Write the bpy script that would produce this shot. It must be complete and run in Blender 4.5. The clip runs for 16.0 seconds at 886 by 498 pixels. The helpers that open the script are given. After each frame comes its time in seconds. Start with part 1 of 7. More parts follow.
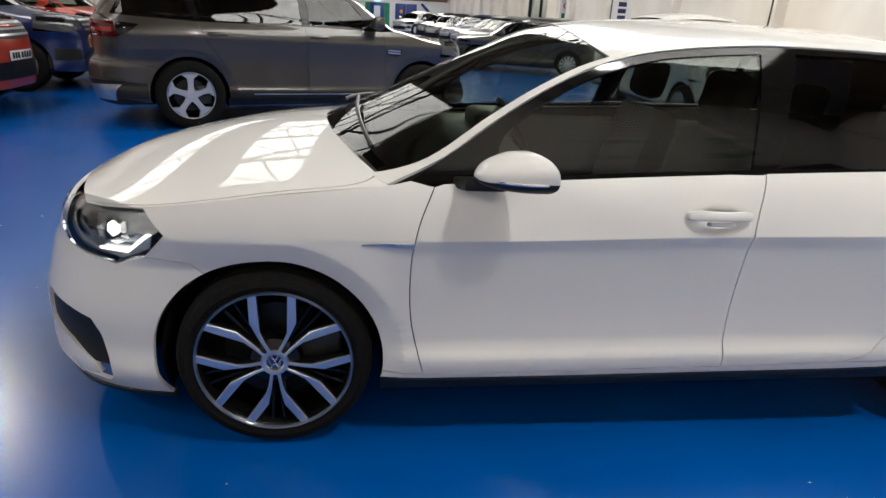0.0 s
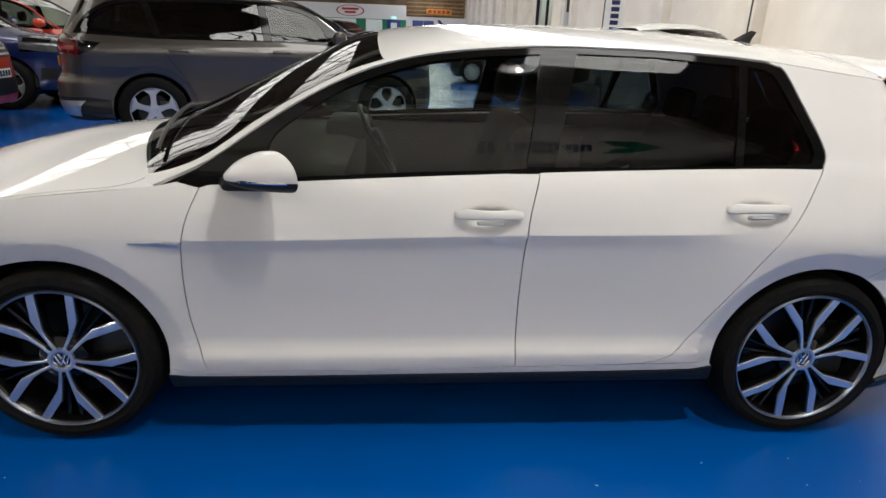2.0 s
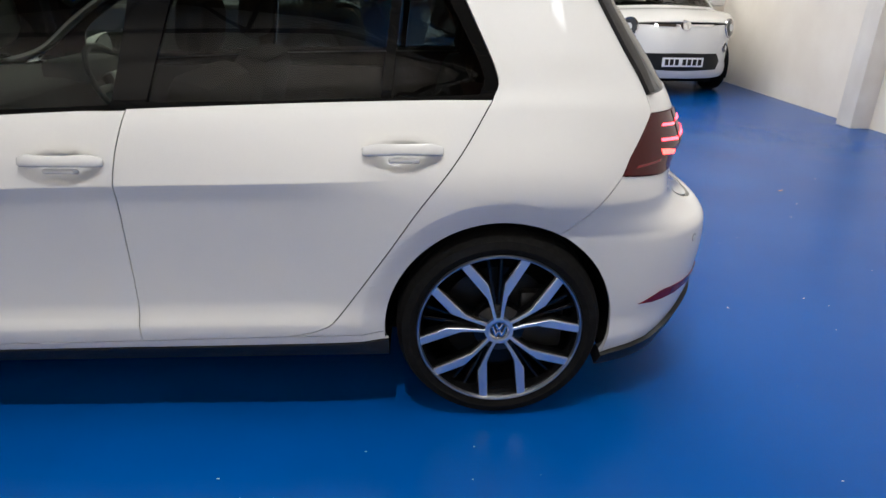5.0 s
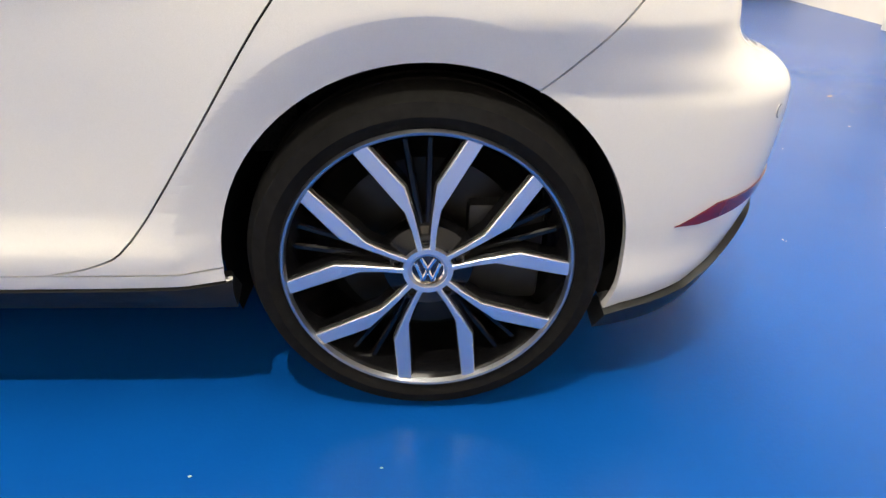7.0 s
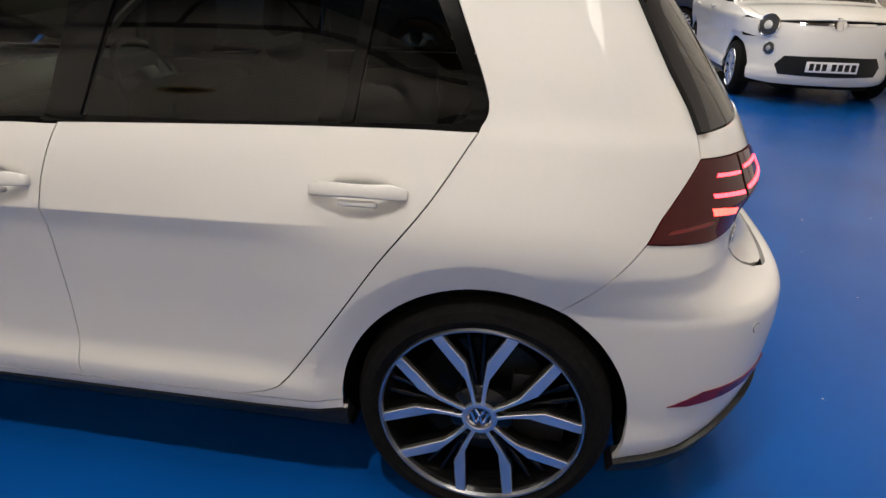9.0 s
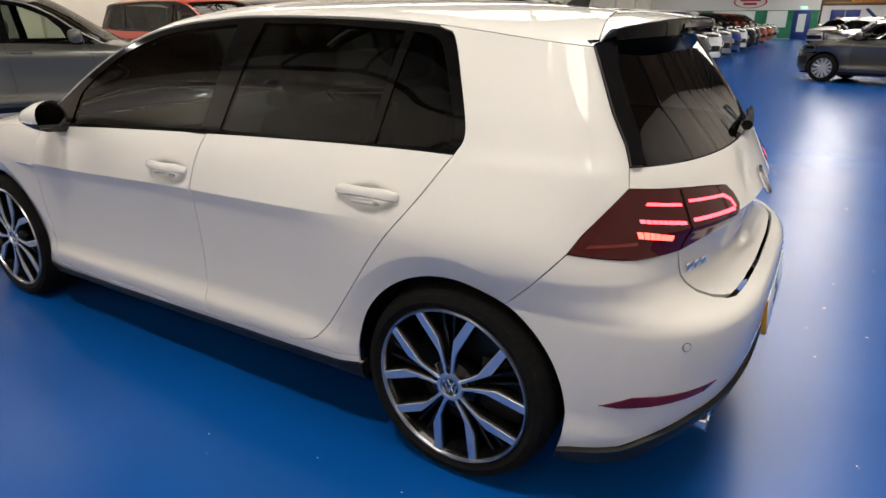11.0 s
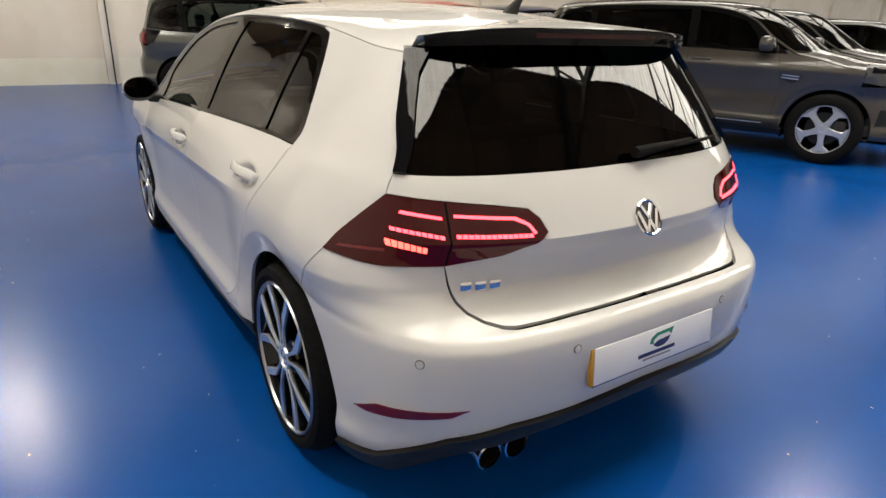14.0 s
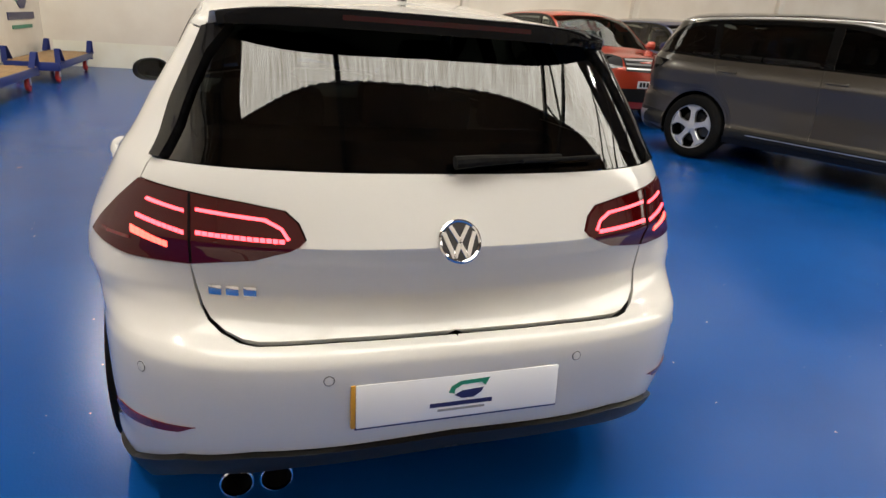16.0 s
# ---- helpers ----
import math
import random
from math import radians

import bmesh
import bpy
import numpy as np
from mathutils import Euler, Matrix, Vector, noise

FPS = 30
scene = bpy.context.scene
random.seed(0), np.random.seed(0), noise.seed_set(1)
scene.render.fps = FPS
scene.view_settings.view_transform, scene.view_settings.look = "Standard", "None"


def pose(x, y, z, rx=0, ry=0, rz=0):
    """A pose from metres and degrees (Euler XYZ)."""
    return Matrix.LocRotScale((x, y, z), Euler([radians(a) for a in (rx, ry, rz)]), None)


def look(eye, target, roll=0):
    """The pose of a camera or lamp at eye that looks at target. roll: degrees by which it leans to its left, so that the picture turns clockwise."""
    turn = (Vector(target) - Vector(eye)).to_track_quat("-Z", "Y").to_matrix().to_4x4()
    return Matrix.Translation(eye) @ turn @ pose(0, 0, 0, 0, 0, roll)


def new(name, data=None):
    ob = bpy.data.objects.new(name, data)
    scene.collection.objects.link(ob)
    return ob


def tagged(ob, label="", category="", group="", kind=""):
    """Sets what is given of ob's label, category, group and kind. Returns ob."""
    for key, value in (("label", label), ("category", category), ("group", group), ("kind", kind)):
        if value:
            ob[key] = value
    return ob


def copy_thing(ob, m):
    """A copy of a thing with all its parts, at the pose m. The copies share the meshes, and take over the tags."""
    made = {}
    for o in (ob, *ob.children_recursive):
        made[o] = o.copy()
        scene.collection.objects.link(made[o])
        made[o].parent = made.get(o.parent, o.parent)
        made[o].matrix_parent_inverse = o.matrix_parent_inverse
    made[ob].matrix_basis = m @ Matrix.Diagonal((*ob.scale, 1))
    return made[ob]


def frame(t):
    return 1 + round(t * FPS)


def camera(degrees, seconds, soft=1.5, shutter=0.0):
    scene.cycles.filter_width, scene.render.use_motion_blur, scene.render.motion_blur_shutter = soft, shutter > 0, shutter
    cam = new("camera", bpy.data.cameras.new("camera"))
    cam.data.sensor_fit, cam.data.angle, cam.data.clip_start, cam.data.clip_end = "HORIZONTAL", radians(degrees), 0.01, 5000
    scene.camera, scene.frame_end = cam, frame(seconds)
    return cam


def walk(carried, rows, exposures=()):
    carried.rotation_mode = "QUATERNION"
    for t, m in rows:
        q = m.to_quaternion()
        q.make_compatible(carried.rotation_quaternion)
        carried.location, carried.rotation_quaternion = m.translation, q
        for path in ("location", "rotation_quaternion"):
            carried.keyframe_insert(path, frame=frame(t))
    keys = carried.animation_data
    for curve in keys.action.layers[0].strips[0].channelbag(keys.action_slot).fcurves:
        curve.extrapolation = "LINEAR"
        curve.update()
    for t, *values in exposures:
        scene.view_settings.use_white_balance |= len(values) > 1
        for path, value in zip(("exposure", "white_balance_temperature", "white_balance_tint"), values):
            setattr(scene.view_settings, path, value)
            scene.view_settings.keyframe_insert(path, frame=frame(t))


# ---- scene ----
from mathutils.geometry import delaunay_2d_cdt

cam = camera(71.5, 16.0)
PATH = [
    (0, (0.309, -2.666, 1.427), (0.543, -0.813, 0.712), 3.3),
    (0.5, (0.503, -2.639, 1.42), (0.724, -0.78, 0.717), 3.5),
    (1, (0.684, -2.652, 1.423), (0.88, -0.791, 0.718), 3.0),
    (1.5, (0.944, -2.734, 1.426), (1.112, -0.865, 0.735), 2.6),
    (2, (1.131, -2.776, 1.426), (1.278, -0.898, 0.751), 2.2),
    (2.5, (1.323, -2.739, 1.402), (1.445, -0.854, 0.747), 1.8),
    (3, (1.523, -2.707, 1.416), (1.639, -0.821, 0.76), 1.8),
    (3.5, (1.76, -2.74, 1.413), (1.842, -0.847, 0.772), 1.8),
    (4, (1.994, -2.76, 1.398), (2.06, -0.862, 0.77), 1.8),
    (4.5, (2.231, -2.67, 1.365), (2.297, -0.774, 0.73), 1.3),
    (5, (2.398, -2.518, 1.312), (2.459, -0.682, 0.521), 0.7),
    (5.2, (2.46, -2.419, 1.259), (2.519, -0.611, 0.406), 0.8),
    (7.3, (2.612, -1.77, 0.877), (2.713, -0.031, -0.106), 2.5),
    (7.5, (2.576, -1.822, 0.897), (2.731, -0.061, -0.038), 3.8),
    (8, (2.578, -1.928, 1.121), (2.665, -0.221, 0.083), 2.6),
    (8.5, (2.602, -2.018, 1.281), (2.626, -0.286, 0.28), 1.9),
    (9, (2.747, -2.082, 1.332), (2.43, -0.288, 0.508), 1.0),
    (9.5, (2.913, -2.161, 1.36), (2.326, -0.402, 0.61), 2.5),
    (9.7, (2.972, -2.199, 1.354), (2.326, -0.458, 0.612), 2.0),
    (11.8, (3.77, -2.245, 1.387), (2.619, -0.757, 0.709), 0.4),
    (12, (3.832, -2.173, 1.39), (2.652, -0.705, 0.716), 0.6),
    (12.5, (3.93, -2.046, 1.399), (2.72, -0.61, 0.711), 0.8),
    (13, (4.187, -1.828, 1.4), (2.764, -0.596, 0.726), 1.1),
    (13.5, (4.328, -1.654, 1.4), (2.811, -0.544, 0.717), 0.6),
    (14, (4.397, -1.428, 1.383), (2.839, -0.383, 0.689), 1.9),
    (14.5, (4.472, -1.207, 1.389), (2.862, -0.246, 0.693), 1.8),
    (15, (4.602, -0.924, 1.387), (2.895, -0.147, 0.693), 2.4),
    (15.5, (4.639, -0.716, 1.371), (2.882, -0.069, 0.669), 3.0),
    (16, (4.615, -0.492, 1.36), (2.841, 0.125, 0.672), 4.5),
]
EXPOSURES = [(0, -0.43, 6200, 9), (4.3, -0.52, 6200, 9), (5.0, -0.46, 6000, 9), (5.4, -0.40, 6000, 9), (7.0, 0.42, 6900, 8), (7.5, 0.42, 6900, 8), (8.0, 0.02, 6700, 9), (8.5, -0.28, 6700, 10), (9.0, -0.66, 6700, 11), (9.6, -0.66, 6700, 10), (12, -0.36, 6700, 9), (13, -0.45, 6700, 8), (14, -0.52, 6750, 8), (16, -0.48, 6800, 8)]
walk(cam, [(t, look(eye, target, roll)) for t, eye, target, roll in PATH], EXPOSURES)


# ---- world and large lights ----
world = bpy.data.worlds.new("world")
scene.world = world
world.use_nodes = True
wn = world.node_tree.nodes
sky = wn.new("ShaderNodeTexSky")
sky.sky_type, sky.sun_disc, sky.sun_elevation, sky.sun_rotation = "NISHITA", False, radians(48), radians(120)
wn["Background"].inputs["Strength"].default_value = 0.12
world.node_tree.links.new(sky.outputs[0], wn["Background"].inputs["Color"])
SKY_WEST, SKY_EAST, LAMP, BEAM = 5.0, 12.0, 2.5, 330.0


# ---- materials ----
def material(name, color=(0.5, 0.5, 0.5), rough=0.5, metal=0.0, coat=0.0, spec=0.5, emit=None, power=0.0):
    m = bpy.data.materials.new(name)
    m.use_nodes = True
    p = m.node_tree.nodes["Principled BSDF"]
    p.inputs["Base Color"].default_value = (*color, 1)
    p.inputs["Roughness"].default_value = rough
    p.inputs["Metallic"].default_value = metal
    p.inputs["Coat Weight"].default_value = coat
    p.inputs["Coat Roughness"].default_value = 0.03
    p.inputs["Specular IOR Level"].default_value = spec
    if emit:
        p.inputs["Emission Color"].default_value = (*emit, 1)
        p.inputs["Emission Strength"].default_value = power
    return m


def node(m, kind, **inputs):
    n = m.node_tree.nodes.new(kind)
    for key, value in inputs.items():
        n.inputs[key.replace("_", " ")].default_value = value
    return n


def wire(m, a, out, b, into):
    m.node_tree.links.new(a.outputs[out], b.inputs[into])


def grain(m, scale, low, high, detail=4.0, into="Base Color", stretch=(1, 1, 1), bump=0.0, where="Object"):
    """Noise between two colours (or two values) into one input, and the same noise as a bump."""
    p = m.node_tree.nodes["Principled BSDF"]
    co, mp = node(m, "ShaderNodeTexCoord"), node(m, "ShaderNodeMapping")
    mp.inputs["Scale"].default_value = stretch
    wire(m, co, where, mp, "Vector")
    n = node(m, "ShaderNodeTexNoise", Scale=scale, Detail=detail)
    wire(m, mp, "Vector", n, "Vector")
    r = node(m, "ShaderNodeValToRGB")
    r.color_ramp.elements[0].position, r.color_ramp.elements[1].position = 0.35, 0.65
    as_colour = lambda c: (*c, 1) if isinstance(c, tuple) else (c, c, c, 1)
    r.color_ramp.elements[0].color, r.color_ramp.elements[1].color = as_colour(low), as_colour(high)
    wire(m, n, "Fac", r, "Fac")
    wire(m, r, "Color", p, into)
    if bump:
        b = node(m, "ShaderNodeBump", Strength=bump, Distance=0.01)
        wire(m, n, "Fac", b, "Height")
        wire(m, b, "Normal", p, "Normal")
    return r


def glass_material(name, tint, reflect=1.38):
    m = bpy.data.materials.new(name)
    m.use_nodes = True
    nodes = m.node_tree.nodes
    nodes.clear()
    out, mix = nodes.new("ShaderNodeOutputMaterial"), nodes.new("ShaderNodeMixShader")
    clear, gloss, fres = nodes.new("ShaderNodeBsdfTransparent"), nodes.new("ShaderNodeBsdfGlossy"), nodes.new("ShaderNodeFresnel")
    clear.inputs["Color"].default_value = (*tint, 1)
    gloss.inputs["Roughness"].default_value = 0.01
    fres.inputs["IOR"].default_value = reflect
    links = m.node_tree.links
    links.new(fres.outputs[0], mix.inputs[0])
    links.new(clear.outputs[0], mix.inputs[1])
    links.new(gloss.outputs[0], mix.inputs[2])
    links.new(mix.outputs[0], out.inputs[0])
    return m


def paint(name, color, rough=0.28, flake=0.0):
    """Car paint: a coloured or metallic base under a clear coat, with a faint flake."""
    m = material(name, color, rough, flake, 1.0)
    grain(m, 900, tuple(c * 0.96 for c in color), tuple(min(c * 1.04, 1) for c in color), 1.0)
    return m


WHITE = paint("pearl white paint", (0.61, 0.60, 0.578), 0.55, 0.0)
BLACK_GLOSS = material("gloss black plastic", (0.005, 0.005, 0.006), 0.05, 0, 0, 0.32)
SPOILER_BLACK = material("dark gloss spoiler", (0.003, 0.003, 0.004), 0.06, 0, 0, 0.10)
BLACK_TRIM = material("matt black trim", (0.012, 0.012, 0.012), 0.5, spec=0.25)
grain(BLACK_TRIM, 400, 0.38, 0.5, into="Roughness", bump=0.05)
FRAME_BLACK = material("gloss black window frame", (0.004, 0.004, 0.004), 0.06, 0, 0, 0.3)
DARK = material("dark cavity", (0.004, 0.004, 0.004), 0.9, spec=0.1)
RUBBER = material("tyre rubber", (0.007, 0.007, 0.007), 0.8, spec=0.08)
grain(RUBBER, 60, (0.0055, 0.0053, 0.0051), (0.009, 0.0087, 0.0083), bump=0.08)
CHROME = material("chrome", (0.82, 0.82, 0.83), 0.07, 1.0)
ALLOY = material("polished alloy", (0.82, 0.82, 0.83), 0.34, 1.0)
LIP = material("turned alloy lip", (0.40, 0.41, 0.43), 0.32, 1.0)
SILVER = material("silver alloy", (0.62, 0.63, 0.65), 0.30, 0.85, 0.4)
RIM_BLACK = material("gloss black alloy", (0.004, 0.004, 0.0045), 0.16, 0, 0.15, 0.3)
STEEL = material("brake disc steel", (0.035, 0.034, 0.033), 0.4, 0.9)
GLASS_CLEAR = glass_material("green tinted glass", (0.64, 0.70, 0.63), 1.5)
GLASS_DARK = glass_material("privacy glass", (0.20, 0.235, 0.22), 1.5)
GLASS_REAR = glass_material("rear privacy glass", (0.10, 0.12, 0.12), 1.7)
GLASS_LAMP = glass_material("clear lamp lens", (0.9, 0.92, 0.95))
LAMP_RED = material("smoked red lens", (0.035, 0.002, 0.003), 0.10, 0, 0, 0.25)
# slight emission in the lens stands in for the light bars' red spill
LAMP_DARK = material("dark red lens with faint glow", (0.020, 0.0004, 0.0008), 0.03, 0, 0.0, 0.32, (1.0, 0.008, 0.015), 0.030)
RED_LIT = material("lit red light bar", (0.4, 0.01, 0.02), 0.3, emit=(1.0, 0.055, 0.075), power=9.0)
AMBER_LIT = material("lit orange red light bar", (0.5, 0.05, 0.02), 0.3, emit=(1.0, 0.075, 0.06), power=7.5)
REFLECTOR = material("red reflector", (0.13, 0.005, 0.008), 0.15, 0, 0.2)
WHITE_LIT = material("lit daytime light", (0.8, 0.8, 0.8), 0.3, emit=(1.0, 0.96, 0.85), power=2.5)
SEAT = material("dark seat cloth", (0.018, 0.018, 0.018), 0.9, spec=0.1)
grain(SEAT, 200, (0.012, 0.012, 0.012), (0.030, 0.029, 0.028))
CABIN = material("cabin plastic", (0.06, 0.058, 0.054), 0.6)
grain(CABIN, 300, (0.05, 0.048, 0.045), (0.07, 0.068, 0.063), bump=0.05)
PLATE_WHITE = material("white plate", (0.80, 0.81, 0.83), 0.3, 0, 0.3)
PLATE_YELLOW = material("amber plate edge", (0.55, 0.27, 0.02), 0.4)
NAVY = material("navy print", (0.012, 0.016, 0.09), 0.4)
GREEN = material("green print", (0.01, 0.22, 0.12), 0.4)
GREY_PRINT = material("grey print", (0.25, 0.26, 0.28), 0.5)

# blue epoxy floor: gloss with roller texture, dull scuffs and a faint mottling
FLOOR = material("blue epoxy floor", (0.001, 0.055, 0.3), 0.2, 0, 0.0, 0.28)
grain(FLOOR, 0.9, (0.0002, 0.058, 0.268), (0.0004, 0.070, 0.312), 6.0)
grain(FLOOR, 1.6, 0.254, 0.268, 3.0, into="Roughness")


def floor_relief():
    m, p = FLOOR, FLOOR.node_tree.nodes["Principled BSDF"]
    co = node(m, "ShaderNodeTexCoord")
    fine, wide = node(m, "ShaderNodeTexNoise", Scale=110.0, Detail=2.0), node(m, "ShaderNodeTexNoise", Scale=0.7, Detail=0.0)
    add = node(m, "ShaderNodeMath")
    add.operation = "MULTIPLY_ADD"
    add.inputs[1].default_value = 0.2
    wire(m, co, "Object", fine, "Vector")
    wire(m, co, "Object", wide, "Vector")
    wire(m, fine, "Fac", add, 0)
    wire(m, wide, "Fac", add, 2)
    b = node(m, "ShaderNodeBump", Strength=0.2, Distance=0.01)
    wire(m, add, 0, b, "Height")
    wire(m, b, "Normal", p, "Normal")


floor_relief()
WALL = material("white painted blockwork", (0.79, 0.75, 0.68), 0.7)
grain(WALL, 1.1, (0.74, 0.675, 0.585), (0.83, 0.775, 0.69), 8.0, bump=0.12)
PILLAR = material("white painted pillar", (0.76, 0.73, 0.68), 0.55)
grain(PILLAR, 2.5, (0.70, 0.65, 0.57), (0.80, 0.755, 0.68), 6.0)
# paler cream that paints the light falling on the wall's foot
LIT_FOOT = material("cream lit wall foot", (0.86, 0.83, 0.72), 0.5)
grain(LIT_FOOT, 1.6, (0.82, 0.78, 0.65), (0.88, 0.86, 0.76), 7.0)
ROOF_SHEET = material("brown roof lining", (0.16, 0.105, 0.06), 0.8)
grain(ROOF_SHEET, 1.5, (0.12, 0.08, 0.045), (0.19, 0.125, 0.075), 5.0)
TRUSS = material("dark painted steel", (0.05, 0.045, 0.04), 0.5, 0.3)
grain(TRUSS, 8, (0.035, 0.032, 0.03), (0.065, 0.06, 0.052))


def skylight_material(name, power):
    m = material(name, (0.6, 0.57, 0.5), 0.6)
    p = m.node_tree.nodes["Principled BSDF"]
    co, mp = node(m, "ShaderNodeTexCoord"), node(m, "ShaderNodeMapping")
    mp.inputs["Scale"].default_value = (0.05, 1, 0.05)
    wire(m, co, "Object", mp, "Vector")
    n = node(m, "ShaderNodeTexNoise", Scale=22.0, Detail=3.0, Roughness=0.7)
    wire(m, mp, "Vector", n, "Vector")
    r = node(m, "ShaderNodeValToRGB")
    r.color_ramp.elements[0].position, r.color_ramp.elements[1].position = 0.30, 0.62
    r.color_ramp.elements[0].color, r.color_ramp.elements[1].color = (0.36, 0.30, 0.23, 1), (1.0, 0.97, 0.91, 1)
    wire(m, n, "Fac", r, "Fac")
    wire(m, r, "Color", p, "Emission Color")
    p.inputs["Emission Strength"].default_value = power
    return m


# emission stands in for daylight; the east copy glows stronger, as the sun side
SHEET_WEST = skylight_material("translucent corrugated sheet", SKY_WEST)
SHEET_EAST = skylight_material("translucent corrugated sheet with stronger daylight glow", SKY_EAST)
LAMP_GLOW = material("lamp glow", (0.9, 0.9, 0.9), 0.4, emit=(1.0, 0.93, 0.82), power=LAMP)


# ---- building blocks ----
def mesh_of(name, verts, faces, mat, smooth_angle=None):
    me = bpy.data.meshes.new(name)
    me.from_pydata([tuple(map(float, v)) for v in verts], [], [tuple(map(int, f)) for f in faces])
    me.materials.append(mat)
    if smooth_angle is not None:
        me.polygons.foreach_set("use_smooth", [True] * len(me.polygons))
        if smooth_angle < 180:
            me.set_sharp_from_angle(angle=radians(smooth_angle))
    me.update()
    return me


def part(name, verts, faces, mat, parent=None, label="", smooth_angle=35):
    ob = new(name, mesh_of(name, verts, faces, mat, smooth_angle))
    ob.parent = parent
    return tagged(ob, label)


def bm_part(name, bm, mat, parent=None, label="", smooth_angle=35):
    me = bpy.data.meshes.new(name)
    bm.normal_update()
    bm.to_mesh(me)
    bm.free()
    me.materials.append(mat)
    me.polygons.foreach_set("use_smooth", [True] * len(me.polygons))
    me.set_sharp_from_angle(angle=radians(smooth_angle))
    ob = new(name, me)
    ob.parent = parent
    return tagged(ob, label)


def add_box(bm, lo, hi, bevel=0.0, m=None):
    """A box between two corners, its edges rounded by bevel, in bm."""
    made = bmesh.ops.create_cube(bm, size=1.0)["verts"]
    lo, hi = Vector(lo), Vector(hi)
    for v in made:
        v.co = Vector([(a + b) / 2 + c * (b - a) for a, b, c in zip(lo, hi, v.co)])
    if bevel:
        edges = list({e for v in made for e in v.link_edges})
        made = list({v for f in bmesh.ops.bevel(bm, geom=edges, offset=bevel, segments=2, profile=0.5, affect="EDGES")["faces"] for v in f.verts} | {v for v in made if v.is_valid})
    if m is not None:
        bmesh.ops.transform(bm, matrix=m, verts=made)
    return made


def box(name, lo, hi, mat, parent=None, label="", bevel=0.004, m=None):
    bm = bmesh.new()
    add_box(bm, lo, hi, bevel, m)
    return bm_part(name, bm, mat, parent, label)


def lathe(profile, n=48, closed=False):
    """Verts and faces of a profile of (radius, y) turned round the y axis."""
    verts, faces, k = [], [], len(profile)
    for i in range(n):
        a = 2 * math.pi * i / n
        verts += [(r * math.cos(a), y, r * math.sin(a)) for r, y in profile]
    for i in range(n):
        j = (i + 1) % n
        for q in range(k if closed else k - 1):
            w = (q + 1) % k
            faces.append((i * k + q, j * k + q, j * k + w, i * k + w))
    return verts, faces


def tube(points, radius, n=10):
    """Verts and faces of a round bar along a line of points."""
    pts = [Vector(p) for p in points]
    verts, faces = [], []
    for i, p in enumerate(pts):
        way = (pts[min(i + 1, len(pts) - 1)] - pts[max(i - 1, 0)]).normalized()
        side = way.cross(Vector((0, 0, 1)) if abs(way.z) < 0.9 else Vector((1, 0, 0))).normalized()
        up = side.cross(way)
        r = radius[i] if isinstance(radius, (list, tuple)) else radius
        verts += [p + r * (math.cos(2 * math.pi * k / n) * side + math.sin(2 * math.pi * k / n) * up) for k in range(n)]
    for i in range(len(pts) - 1):
        faces += [(i * n + k, i * n + (k + 1) % n, (i + 1) * n + (k + 1) % n, (i + 1) * n + k) for k in range(n)]
    faces += [tuple(range(n))[::-1], tuple(range((len(pts) - 1) * n, len(pts) * n))]
    return verts, faces


def structure(ob, label, category):
    return tagged(ob, label, category, kind="structure")


# ---- the hall ----
WX0, WX1, WY0, WY1, EAVES, RIDGE = -9.9, 6.95, -5.0, 57.0, 4.7, 7.2
PARTITION = -4.05
# south of these the roof has no light sheets, west and east of the ridge
NEAR_BAYS = (-2.2, -3.0)
MIDX = (WX0 + WX1) / 2


